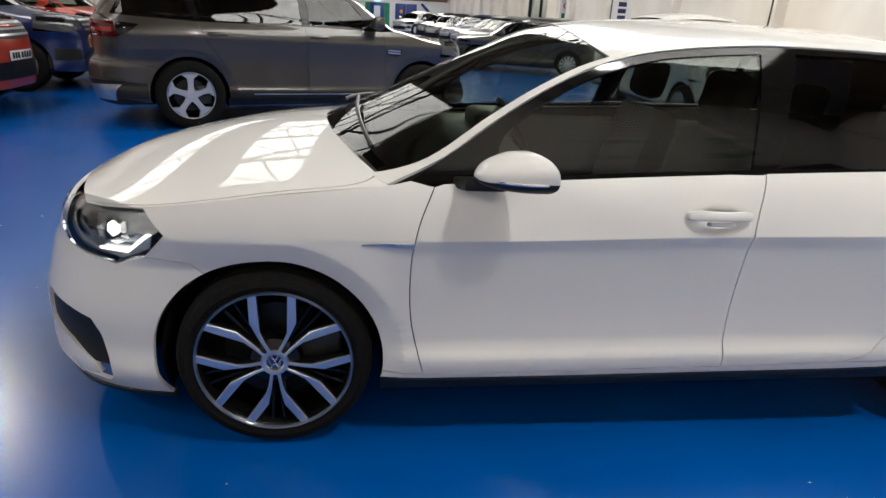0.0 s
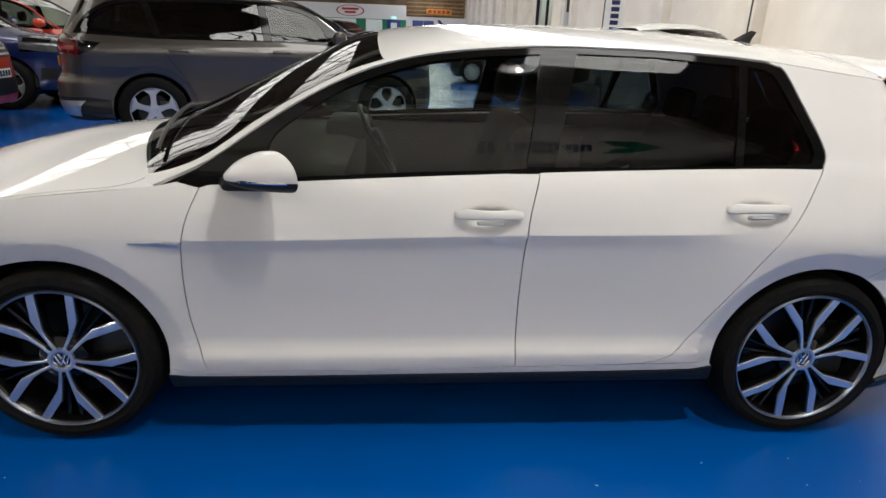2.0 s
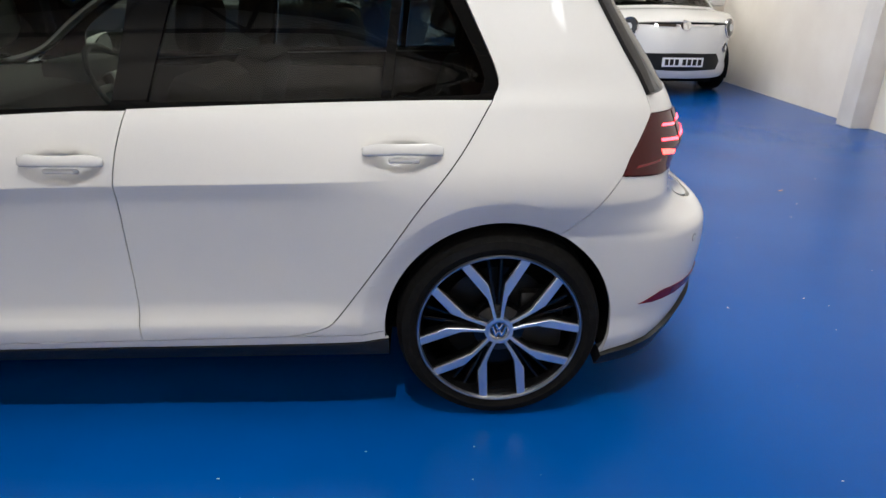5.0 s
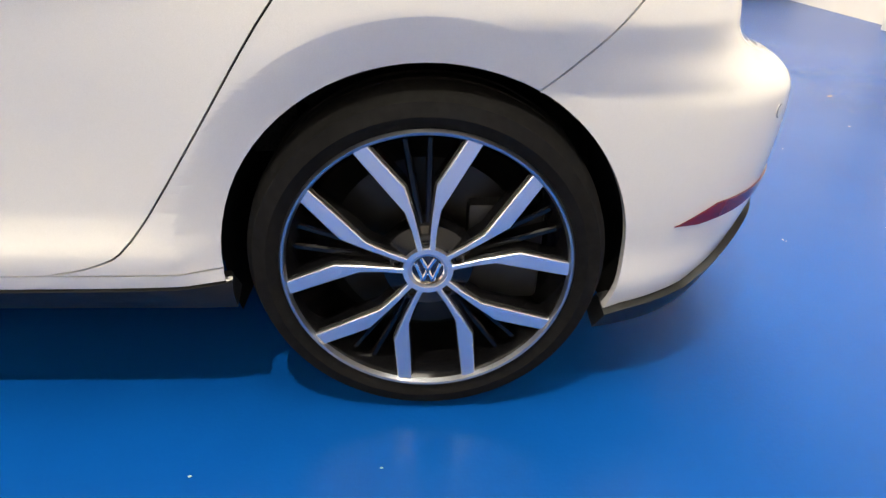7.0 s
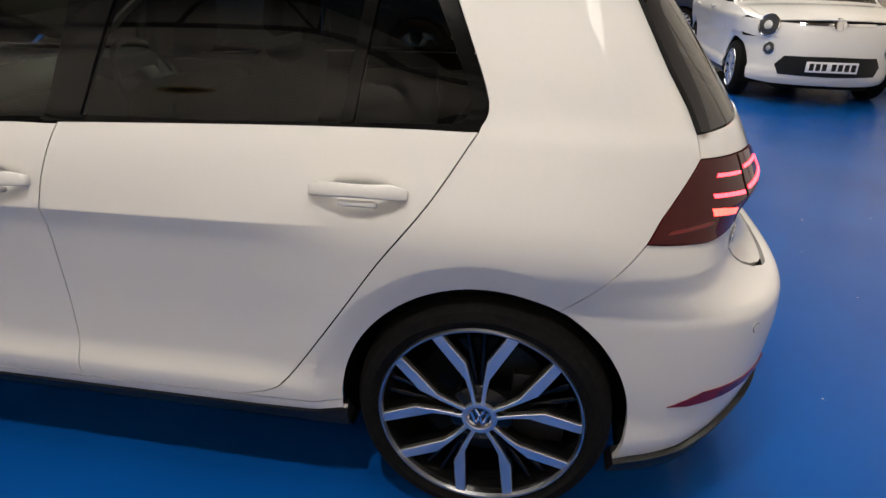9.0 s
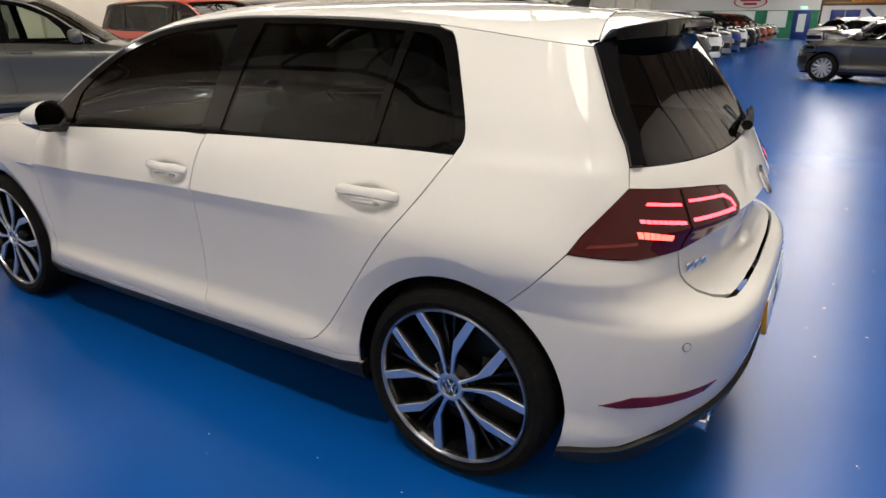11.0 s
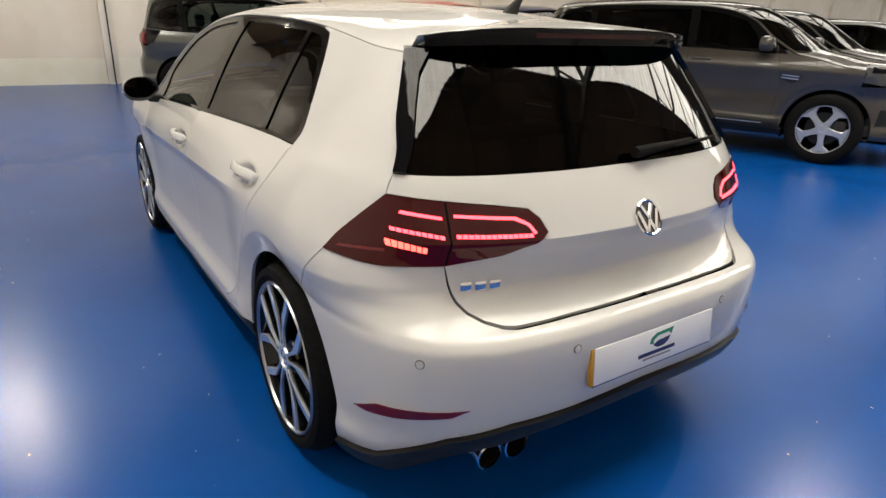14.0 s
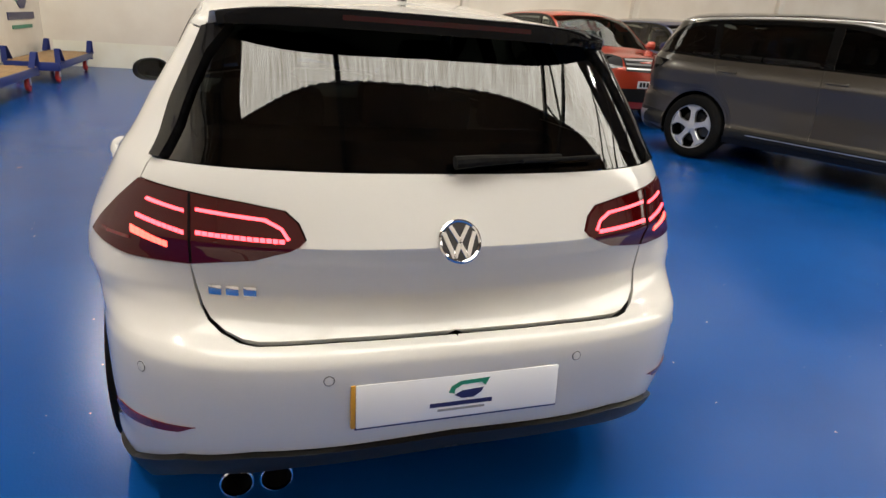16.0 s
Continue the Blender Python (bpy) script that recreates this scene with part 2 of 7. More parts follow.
def hall():
    structure(part("floor", [(WX0 - 0.3, WY0 - 0.3, 0), (WX1 + 12, WY0 - 0.3, 0), (WX1 + 12, WY1 + 0.3, 0), (WX0 - 0.3, WY1 + 0.3, 0)], [(0, 1, 2, 3)], FLOOR),
              "glossy bright blue epoxy painted concrete floor, lightly scuffed", "floor")
    structure(box("wall_west", (WX0 - 0.25, WY0 - 0.25, 0), (WX0, WY1 + 0.25, EAVES + 0.3), WALL, bevel=0), "cream white painted block wall of the hall", "wall")
    bm = bmesh.new()
    # east wall with a daylight doorway and a window further along
    for y0, y1, z0, z1 in ((WY0 - 0.25, 18.9, 0, EAVES + 0.3), (18.9, 20.9, 0, 1.35), (18.9, 20.9, 3.1, EAVES + 0.3), (20.9, 22.3, 0, EAVES + 0.3),
                           (22.3, 25.4, 3.3, EAVES + 0.3), (25.4, WY1 + 0.25, 0, EAVES + 0.3)):
        add_box(bm, (WX1, y0, z0), (WX1 + 0.25, y1, z1))
    structure(bm_part("wall_east", bm, WALL), "white painted block wall with a window and a doorway", "wall")
    structure(box("wall_south", (WX0, WY0 - 0.25, 0), (WX1, WY0, EAVES + 2.6), WALL, bevel=0), "white painted end wall of the hall", "wall")
    structure(box("wall_partition", (WX0, PARTITION - 0.12, 0), (-5.6, PARTITION, 3.0), WALL, bevel=0), "white painted partition wall beside the trolleys", "wall")
    structure(box("wall_north", (WX0, WY1, 0), (WX1, WY1 + 0.25, EAVES + 2.6), ROOF_SHEET, bevel=0), "brown far end wall of the hall", "wall")
    n = 1
    for y in [0.05 + 4.55 * i for i in range(13)]:
        structure(box(f"pillar_{n}", (WX0 - 0.02, y - 0.09, 0), (WX0 + 0.14, y + 0.09, EAVES), PILLAR), "white painted steel pillar against the wall", "pillar")
        n += 1
    for y in [3.75 + 3.75 * i for i in range(14)]:
        if not (19.0 < y < 20.8 or 22.4 < y < 25.3):
            structure(box(f"pillar_{n}", (WX1 - 0.2, y - 0.12, 0), (WX1 + 0.02, y + 0.12, EAVES), PILLAR), "white painted pillar against the wall", "pillar")
            n += 1
    # thin strip in the paler colour: the bright light low on the west wall
    structure(box("lit_wall_band", (WX0 + 0.001, -3.9, 0.001), (WX0 + 0.006, 2.4, 0.49), LIT_FOOT, bevel=0), "pale cream band standing in for light along the foot of the wall", "wall")
    for name, x, y, label in (("conduit_1", WX0 + 0.155, 0.085, "thin dark cable conduit on the wall pillar"), ("conduit_2", WX1 - 0.21, 7.47, "thin dark cable conduit on the white pillar")):
        v, f = tube([(x, y, 0.002), (x, y, 1.4), (x + 0.004, y - 0.012, 2.8), (x, y, EAVES)], 0.014, 8)
        structure(part(name, v, f, TRUSS), label, "conduit")
    # pitched roof in strips: lining, skylight, lining, with a gap-free overlap
    slope = (RIDGE - EAVES) / (WX1 - MIDX)
    roof_z = lambda x: RIDGE - abs(x - MIDX) * slope
    bm = bmesh.new()

    def strip(bm, x0, x1, y0, y1, lift=0.0):
        v = [bm.verts.new((x, y, roof_z(x) + lift)) for x, y in ((x0, y0), (x1, y0), (x1, y1), (x0, y1))]
        bm.faces.new(v[::-1])

    light = ((WX0 + 2.2, WX0 + 3.4), (WX1 - 4.45, WX1 - 2.33))
    edges = [WX0 - 0.3, *light[0], MIDX, *light[1], WX1 + 0.3]
    for i, (a, b) in enumerate(zip(edges, edges[1:])):
        for y0, y1 in ((WY0 - 0.3, NEAR_BAYS[i // 3]),) if i in (1, 4) else ((WY0 - 0.3, WY1 + 0.3),):
            strip(bm, a, b, y0, y1)
    structure(bm_part("ceiling", bm, ROOF_SHEET), "brown lined pitched roof of the hall", "ceiling")
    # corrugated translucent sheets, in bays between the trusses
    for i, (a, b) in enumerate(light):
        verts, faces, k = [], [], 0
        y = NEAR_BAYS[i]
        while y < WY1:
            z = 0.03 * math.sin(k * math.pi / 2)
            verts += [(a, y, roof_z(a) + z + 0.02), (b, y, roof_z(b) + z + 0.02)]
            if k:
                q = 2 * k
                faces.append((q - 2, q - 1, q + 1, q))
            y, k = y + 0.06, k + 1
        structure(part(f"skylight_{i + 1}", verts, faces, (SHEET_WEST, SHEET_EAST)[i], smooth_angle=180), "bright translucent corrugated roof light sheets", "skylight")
    # a third, shorter run of light sheets near the ridge
    xa, xb = MIDX - 2.7, MIDX - 0.7
    for n, y0 in enumerate((7.55, 11.3, 15.05, 18.8)):
        verts = [(x, y, roof_z(x) - 0.05 + 0.02 * (k % 2)) for k, y in enumerate(np.linspace(y0, y0 + 3.3, 34)) for x in (xa, xb)]
        faces = [(2 * k, 2 * k + 1, 2 * k + 3, 2 * k + 2) for k in range(33)]
        structure(part(f"skylight_{n + 3}", verts, faces, SHEET_WEST, smooth_angle=180), "bright translucent corrugated roof light sheets", "skylight")
    # trusses across the hall
    for i in range(18):
        y = -7.7 + 3.75 * i
        bm = bmesh.new()

        def bar(p, q, t=0.06):
            p, q = Vector(p), Vector(q)
            d = q - p
            add_box(bm, (-t / 2, -t / 2, 0), (t / 2, t / 2, d.length), 0, Matrix.Translation(p) @ d.to_track_quat("Z", "Y").to_matrix().to_4x4())
        zl = EAVES - 0.15
        bar((WX0, y, zl), (WX1, y, zl), 0.08)
        for sgn in (-1, 1):
            end = WX0 if sgn < 0 else WX1
            bar((end, y, roof_z(end) - 0.1), (MIDX, y, RIDGE - 0.1), 0.09)
            last = None
            for k in range(5):
                xk = end + (MIDX - end) * (k + 0.5) / 5
                bar((xk, y, zl), (xk, y, roof_z(xk) - 0.1), 0.05)
                if last is not None:
                    bar((last, y, zl), (xk, y, roof_z(xk) - 0.1), 0.05)
                last = xk
        tagged(bm_part("roof_truss", bm, TRUSS), "dark painted steel truss spanning the hall roof", "truss", "roof trusses", "structure")


hall()


def high_bay_lamp(x, y):
    lamp = new("high_bay_lamp")
    lamp.location = (x, y, 4.25)
    v, f = lathe([(0.02, 0.26), (0.06, 0.24), (0.09, 0.12), (0.22, 0.0), (0.235, -0.015)], 24)
    part("housing", [(a, c, b) for a, b, c in v], f, TRUSS, lamp)
    v, f = lathe([(0.215, 0.0), (0.15, -0.008), (0.0001, -0.01)], 24)
    part("diffuser", [(a, c, b) for a, b, c in v], f, LAMP_GLOW, lamp, "glowing lamp diffuser")
    v, f = tube([(0, 0, 0.25), (0, 0, 2.96 - 0.2967 * abs(x - MIDX))], 0.006, 6)
    part("cable", v, f, TRUSS, lamp)
    if y < 10:
        beam = bpy.data.lights.new("beam", "POINT")
        beam.energy, beam.color, beam.shadow_soft_size = BEAM * (1.3 if x < 0 else 1.0), (1.0, 0.95, 0.87), 0.035
        ob = new("beam", beam)
        ob.parent = lamp
        ob.location = (0, 0, -0.09)
    return tagged(lamp, "round hanging high bay lamp under the roof trusses", "lamp", "high bay lamps")


first_lamp = high_bay_lamp(2.1, 12.7)
for ly in (-2.3, 5.2, 12.7, 20.2, 27.7, 35.2, 42.7):
    for lx in (-5.05, 2.1):
        if ly < 10:
            high_bay_lamp(lx, ly)
        elif (lx, ly) != (2.1, 12.7):
            copy_thing(first_lamp, Matrix.Translation((lx, ly, 4.25)))


def keyed(pairs):
    """A smooth curve through keys (place, value) that never overshoots; takes and gives arrays."""
    px, py = (np.array(v, float) for v in zip(*pairs))
    h, d = np.diff(px), np.diff(py) / np.diff(px)
    m = np.zeros(len(px))
    for i in range(1, len(px) - 1):
        if d[i - 1] * d[i] > 0:
            a, b = 2 * h[i] + h[i - 1], h[i] + 2 * h[i - 1]
            m[i] = (a + b) / (a / d[i - 1] + b / d[i])
    m[0], m[-1] = d[0], d[-1]

    def curve(v):
        v = np.clip(np.asarray(v, float), px[0], px[-1])
        i = np.clip(np.searchsorted(px, v) - 1, 0, len(px) - 2)
        t = (v - px[i]) / h[i]
        return ((1 + 2 * t) * (1 - t) ** 2 * py[i] + t * (1 - t) ** 2 * h[i] * m[i]
                + t * t * (3 - 2 * t) * py[i + 1] + t * t * (t - 1) * h[i] * m[i + 1])
    return curve


def smooth(v):
    v = np.clip(v, 0, 1)
    return v * v * (3 - 2 * v)


class Shell:
    """The skin of a car's body: half widths along its length, with rounded nose and tail in plan.
    x runs from the front axle (0) to the tail, z up; every place is given by (s, z), where s is x along the flank and
    runs on round the tail (beyond tail) or the nose (before nose)."""

    def __init__(self, plan, inset, belt, belt0, arches, tail, tail_line, tail_round, nose, nose_line, nose_round,
                 flare=0.02, flare_in=0.37, flare_out=0.45, dents=(), tail_soft=None, creases=(), tail_creases=(), ends=None, waist=None):
        self.plan, self.inset, self.belt, self.belt0, self.arches = keyed(plan), keyed(inset), keyed(belt), belt0, arches
        self.tail, self.tail_line, self.tail_round = tail, keyed(tail_line), keyed(tail_round)
        self.nose, self.nose_line, self.nose_round = nose, keyed(nose_line), keyed(nose_round)
        self.dents, self.waist = dents, waist
        self.ends = keyed(ends) if ends else None
        self.has_soft, self.made = tail_soft is not None, None
        self.soft = keyed(tail_soft or tail_line)
        self.creases, self.tail_creases = creases, tail_creases
        self.flare, self.flare_in, self.flare_out = flare, flare_in, flare_out

    def half(self, x, z):
        b = self.belt(x)
        zz = np.where(z < b, z * self.belt0 / b, self.belt0 + z - b)
        inset = self.inset(zz)
        if self.ends:
            mid = smooth((self.arches[1][0] - 0.25 - x) / 0.35) * smooth((x - 0.25) / 0.3)
            inset = inset * mid + self.ends(zz) * (1 - mid)
        w = self.plan(x) - inset
        for low, high, x0, x1, a, b in self.waist or ():
            w = w - smooth((z - low) / (high - low)) * (a + b * smooth((x - x0) / (x1 - x0)))
        for ax, az in self.arches:
            r = np.hypot(x - ax, z - az)
            w = w - self.flare * np.clip((self.flare_out - r) / (self.flare_out - self.flare_in), 0, 1.5) * smooth((z - az + 0.12) / 0.15)
        for dx, dz, rx, rz, deep in self.dents:
            w = w - deep * smooth(1.25 - np.hypot((x - dx) / rx, (z - dz) / rz))
        return w

    def at(self, s, z):
        """Places on the left flank (y below 0) as an array of rows."""
        s, z = np.broadcast_arrays(np.asarray(s, float), np.asarray(z, float))
        nose = self.nose
        span_r, span_f = self.tail_line(z) - self.tail, nose - self.nose_line(z)
        x = np.clip(s, nose, self.tail)
        w = self.half(x, z)
        n = np.where(s > self.tail, self.tail_round(z), self.nose_round(z))
        span = np.where(s > self.tail, span_r, span_f)
        over = np.where(s > self.tail, s - self.tail, np.maximum(nose - s, 0))
        a = np.clip(over / (span + w), 0, 1) * math.pi / 2
        c, q = np.cos(a), np.sin(a)
        span = np.where(s > self.tail, span + (self.soft(z) - self.tail_line(z)) * (1 - smooth((a - 0.45) / 0.5)), span)
        r = (c ** n + q ** n) ** (-1 / n)
        out = np.where(s > self.tail, 1, -1) * span * r * q
        return np.stack([x + out, -w * r * c, z], -1)

    def s_of_y(self, y, z):
        """s on the tail at the distance y from the middle."""
        w, n, span = float(self.half(self.tail, z)), float(self.tail_round(z)), float(self.tail_line(z)) - self.tail
        u = min(abs(y) / w, 1)
        return self.tail + math.atan2((1 - u ** n) ** (1 / n), u) / (math.pi / 2) * (span + w)

    def s_of_nose(self, y, z):
        """s on the nose at the distance y from the middle."""
        w, n, span = float(self.half(self.nose, z)), float(self.nose_round(z)), self.nose - float(self.nose_line(z))
        u = min(abs(y) / w, 1)
        return self.nose - math.atan2((1 - u ** n) ** (1 / n), u) / (math.pi / 2) * (span + w)

    def s_of_x(self, x, z):
        """s at x, also past the tail's or the nose's start."""
        if self.nose <= x <= self.tail:
            return x
        back = x > self.tail
        if not (back and self.has_soft):
            start = self.tail if back else self.nose
            w, n = float(self.half(start, z)), float(self.tail_round(z) if back else self.nose_round(z))
            span = float(self.tail_line(z)) - start if back else start - float(self.nose_line(z))
            u = min(abs(x - start) / span, 1)
            t = math.atan2(u, (1 - u ** n) ** (1 / n)) / (math.pi / 2) * (span + w)
            return start + t if back else start - t
        lo, hi = self.tail, self.tail + 1.4
        for _ in range(22):
            m = (lo + hi) / 2
            if float(self.at(m, z)[0]) < x:
                lo = m
            else:
                hi = m
        return (lo + hi) / 2

    def lines(self):
        """Rows of (s, z) along the creases, where a mesh wants points."""
        if self.made is not None:
            return self.made
        out = []
        xs = np.arange(self.nose - 0.5, self.tail + 0.3, 0.02)
        for c in self.creases:
            out.append(np.stack([xs, c * self.belt(xs) / self.belt0], -1))
        for z in self.tail_creases:
            out.append(np.stack([np.arange(self.tail + 0.15, self.tail + 1.6, 0.02), np.full(len(np.arange(self.tail + 0.15, self.tail + 1.6, 0.02)), z)], -1))
        for ax, az in self.arches:
            for r in (self.flare_out - 0.0015, self.flare_out + 0.0015):
                a = np.linspace(0, math.pi, 90)
                out.append(np.stack([ax + r * np.cos(a), az + r * np.sin(a)], -1))
        self.made = np.concatenate(out)
        return self.made


def hatch_shell():
    return Shell(
        plan=[(-0.5, 0.862), (-0.2, 0.882), (0.1, 0.888), (0.5, 0.894), (1.0, 0.8995), (1.7, 0.8995), (2.2, 0.897), (2.7, 0.894)],
        inset=[(0.15, 0.09), (0.22, 0.055), (0.262, 0.022), (0.30, 0.008), (0.335, 0.003), (0.350, 0.004), (0.386, 0.020), (0.42, 0.029), (0.52, 0.032), (0.65, 0.025),
               (0.74, 0.0165), (0.775, 0.0058), (0.787, 0.0020), (0.79, 0.0010), (0.793, 0.0017), (0.80, 0.0034), (0.82, 0.0076), (0.86, 0.0155), (0.92, 0.032), (0.955, 0.048), (0.975, 0.062), (1.0, 0.078), (1.1, 0.122), (1.2, 0.168), (1.3, 0.222), (1.38, 0.28), (1.45, 0.35)],
        belt=[(-0.6, 0.93), (0.5, 0.945), (1.5, 0.985), (2.2, 1.0), (2.7, 1.02)], belt0=0.975,
        arches=[(0.0, 0.325), (2.631, 0.325)],
        tail=2.72,
        tail_line=[(0.15, 3.27), (0.25, 3.315), (0.35, 3.375), (0.45, 3.398), (0.56, 3.407), (0.605, 3.403), (0.632, 3.388), (0.648, 3.352), (0.656, 3.337), (0.69, 3.300), (0.73, 3.276), (0.80, 3.284), (0.845, 3.310), (0.860, 3.322), (0.866, 3.319), (0.95, 3.272), (1.0, 3.243), (1.1, 3.175), (1.2, 3.10), (1.3, 3.02), (1.4, 2.93)],
        tail_round=[(0.2, 3.6), (0.6, 3.5), (0.7, 2.75), (0.85, 2.5), (1.0, 2.8), (1.3, 2.9)],
        tail_soft=[(0.15, 3.27), (0.25, 3.315), (0.35, 3.375), (0.45, 3.396), (0.56, 3.398), (0.62, 3.389), (0.70, 3.364), (0.80, 3.332), (0.866, 3.312), (0.95, 3.272), (1.0, 3.243), (1.1, 3.175), (1.2, 3.10), (1.3, 3.02), (1.4, 2.93)],
        ends=[(0.15, 0.09), (0.22, 0.05), (0.28, 0.02), (0.35, 0.010), (0.45, 0.005), (0.62, 0.0035), (0.72, 0.0042), (0.787, 0.0062), (0.82, 0.0095), (0.86, 0.0158), (0.92, 0.032), (0.955, 0.048), (0.975, 0.062), (1.0, 0.078), (1.1, 0.122), (1.2, 0.168), (1.3, 0.222), (1.38, 0.28), (1.45, 0.35)],
        waist=((0.76, 1.0, 1.5, 2.6, 0.012, 0.040), (1.0, 1.32, 2.1, 2.72, 0.0, 0.035)),
        creases=(0.346, 0.353, 0.386, 0.780, 0.787, 0.790, 0.793, 0.80), tail_creases=(0.628, 0.636, 0.646, 0.651, 0.657, 0.856, 0.861, 0.867),
        nose=0.05,
        nose_line=[(0.12, -0.85), (0.25, -0.90), (0.42, -0.91), (0.52, -0.893), (0.62, -0.872), (0.66, -0.852), (0.72, -0.825), (0.77, -0.79), (0.84, -0.70)],
        nose_round=[(0.2, 3.3), (0.45, 3.2), (0.6, 2.9), (0.8, 2.7)], flare_in=0.354, flare_out=0.424, flare=0.028,
        dents=((1.425, 0.849, 0.082, 0.034, 0.030), (2.340, 0.874, 0.082, 0.034, 0.030)))


def bend(points, n=5):
    """A smooth line through the points (Catmull-Rom)."""
    pts = [np.array(p, float) for p in points]
    pts = [2 * pts[0] - pts[1], *pts, 2 * pts[-1] - pts[-2]]
    out = []
    for i in range(1, len(pts) - 2):
        a, b, c, d = pts[i - 1:i + 3]
        for k in range(n):
            t = k / n
            out.append(tuple(0.5 * (2 * b + (c - a) * t + (2 * a - 5 * b + 4 * c - d) * t * t + (3 * b - a - 3 * c + d) * t ** 3)))
    return out + [tuple(pts[-2])]


def arc(cx, cz, r, a0, a1, n=24):
    return [(cx + r * math.cos(radians(a0 + (a1 - a0) * i / n)), cz + r * math.sin(radians(a0 + (a1 - a0) * i / n))) for i in range(n + 1)]


def inside(p, poly):
    x, y = p[:, 0][:, None], p[:, 1][:, None]
    a, b = poly, np.roll(poly, -1, 0)
    cross = (a[None, :, 1] > y) != (b[None, :, 1] > y)
    with np.errstate(divide="ignore", invalid="ignore"):
        hit = x < a[None, :, 0] + (y - a[None, :, 1]) * (b - a)[None, :, 0] / (b - a)[None, :, 1]
    return (cross & hit).sum(1) % 2 == 1


def edge_distance(p, poly):
    a, d = poly, np.roll(poly, -1, 0) - poly
    t = np.clip(((p[:, None] - a) * d).sum(-1) / np.maximum((d * d).sum(-1), 1e-12), 0, 1)
    return np.sqrt((((a + t[..., None] * d) - p[:, None]) ** 2).sum(-1)).min(1)


def prepared(shell, outline, step, gap):
    """The outline in (s, z), resampled, run anticlockwise and drawn in by half a panel gap, but not on the middle line."""
    def put(q):
        if q[0] == "y":
            return shell.s_of_y(q[1], q[2]), q[2]
        return (shell.s_of_nose(q[1], q[2]), q[2]) if q[0] == "f" else (shell.s_of_x(float(q[0]), float(q[1])), float(q[1]))

    out, middle = [], []
    for a, b in zip(outline, [*outline[1:], outline[0]]):
        (sa, za), (sb, zb) = put(a), put(b)
        long = math.hypot(sb - sa, zb - za)
        if long < 1e-5:
            continue
        alike = a[0] == b[0] and a[0] in ("y", "f")
        mid = alike and a[1] == 0 and b[1] == 0
        n = max(1, math.ceil(long / (step / 5 if mid else step)))
        for k in range(n):
            t = k / n
            out.append(put((a[0], a[1] + (b[1] - a[1]) * t, a[2] + (b[2] - a[2]) * t)) if alike else (sa + (sb - sa) * t, za + (zb - za) * t))
            middle.append(a[0] in ("y", "f") and a[1] == 0 and (k == 0 or mid))
    p, middle = np.array(out), np.array(middle)
    nxt = np.roll(p, -1, 0)
    if (p[:, 0] * nxt[:, 1] - nxt[:, 0] * p[:, 1]).sum() < 0:
        p, middle = p[::-1], middle[::-1]
    if gap:
        d = np.roll(p, -1, 0) - np.roll(p, 1, 0)
        d /= np.maximum(np.linalg.norm(d, axis=1), 1e-9)[:, None]
        off = np.where(middle, 0, gap)[:, None] * np.stack([-d[:, 1], d[:, 0]], -1)
        for i in np.nonzero(middle)[0]:
            for j in (i - 1, (i + 1) % len(p)):
                if not middle[j]:
                    off[i] = (0, off[j][1])
        p = p + off
    return p


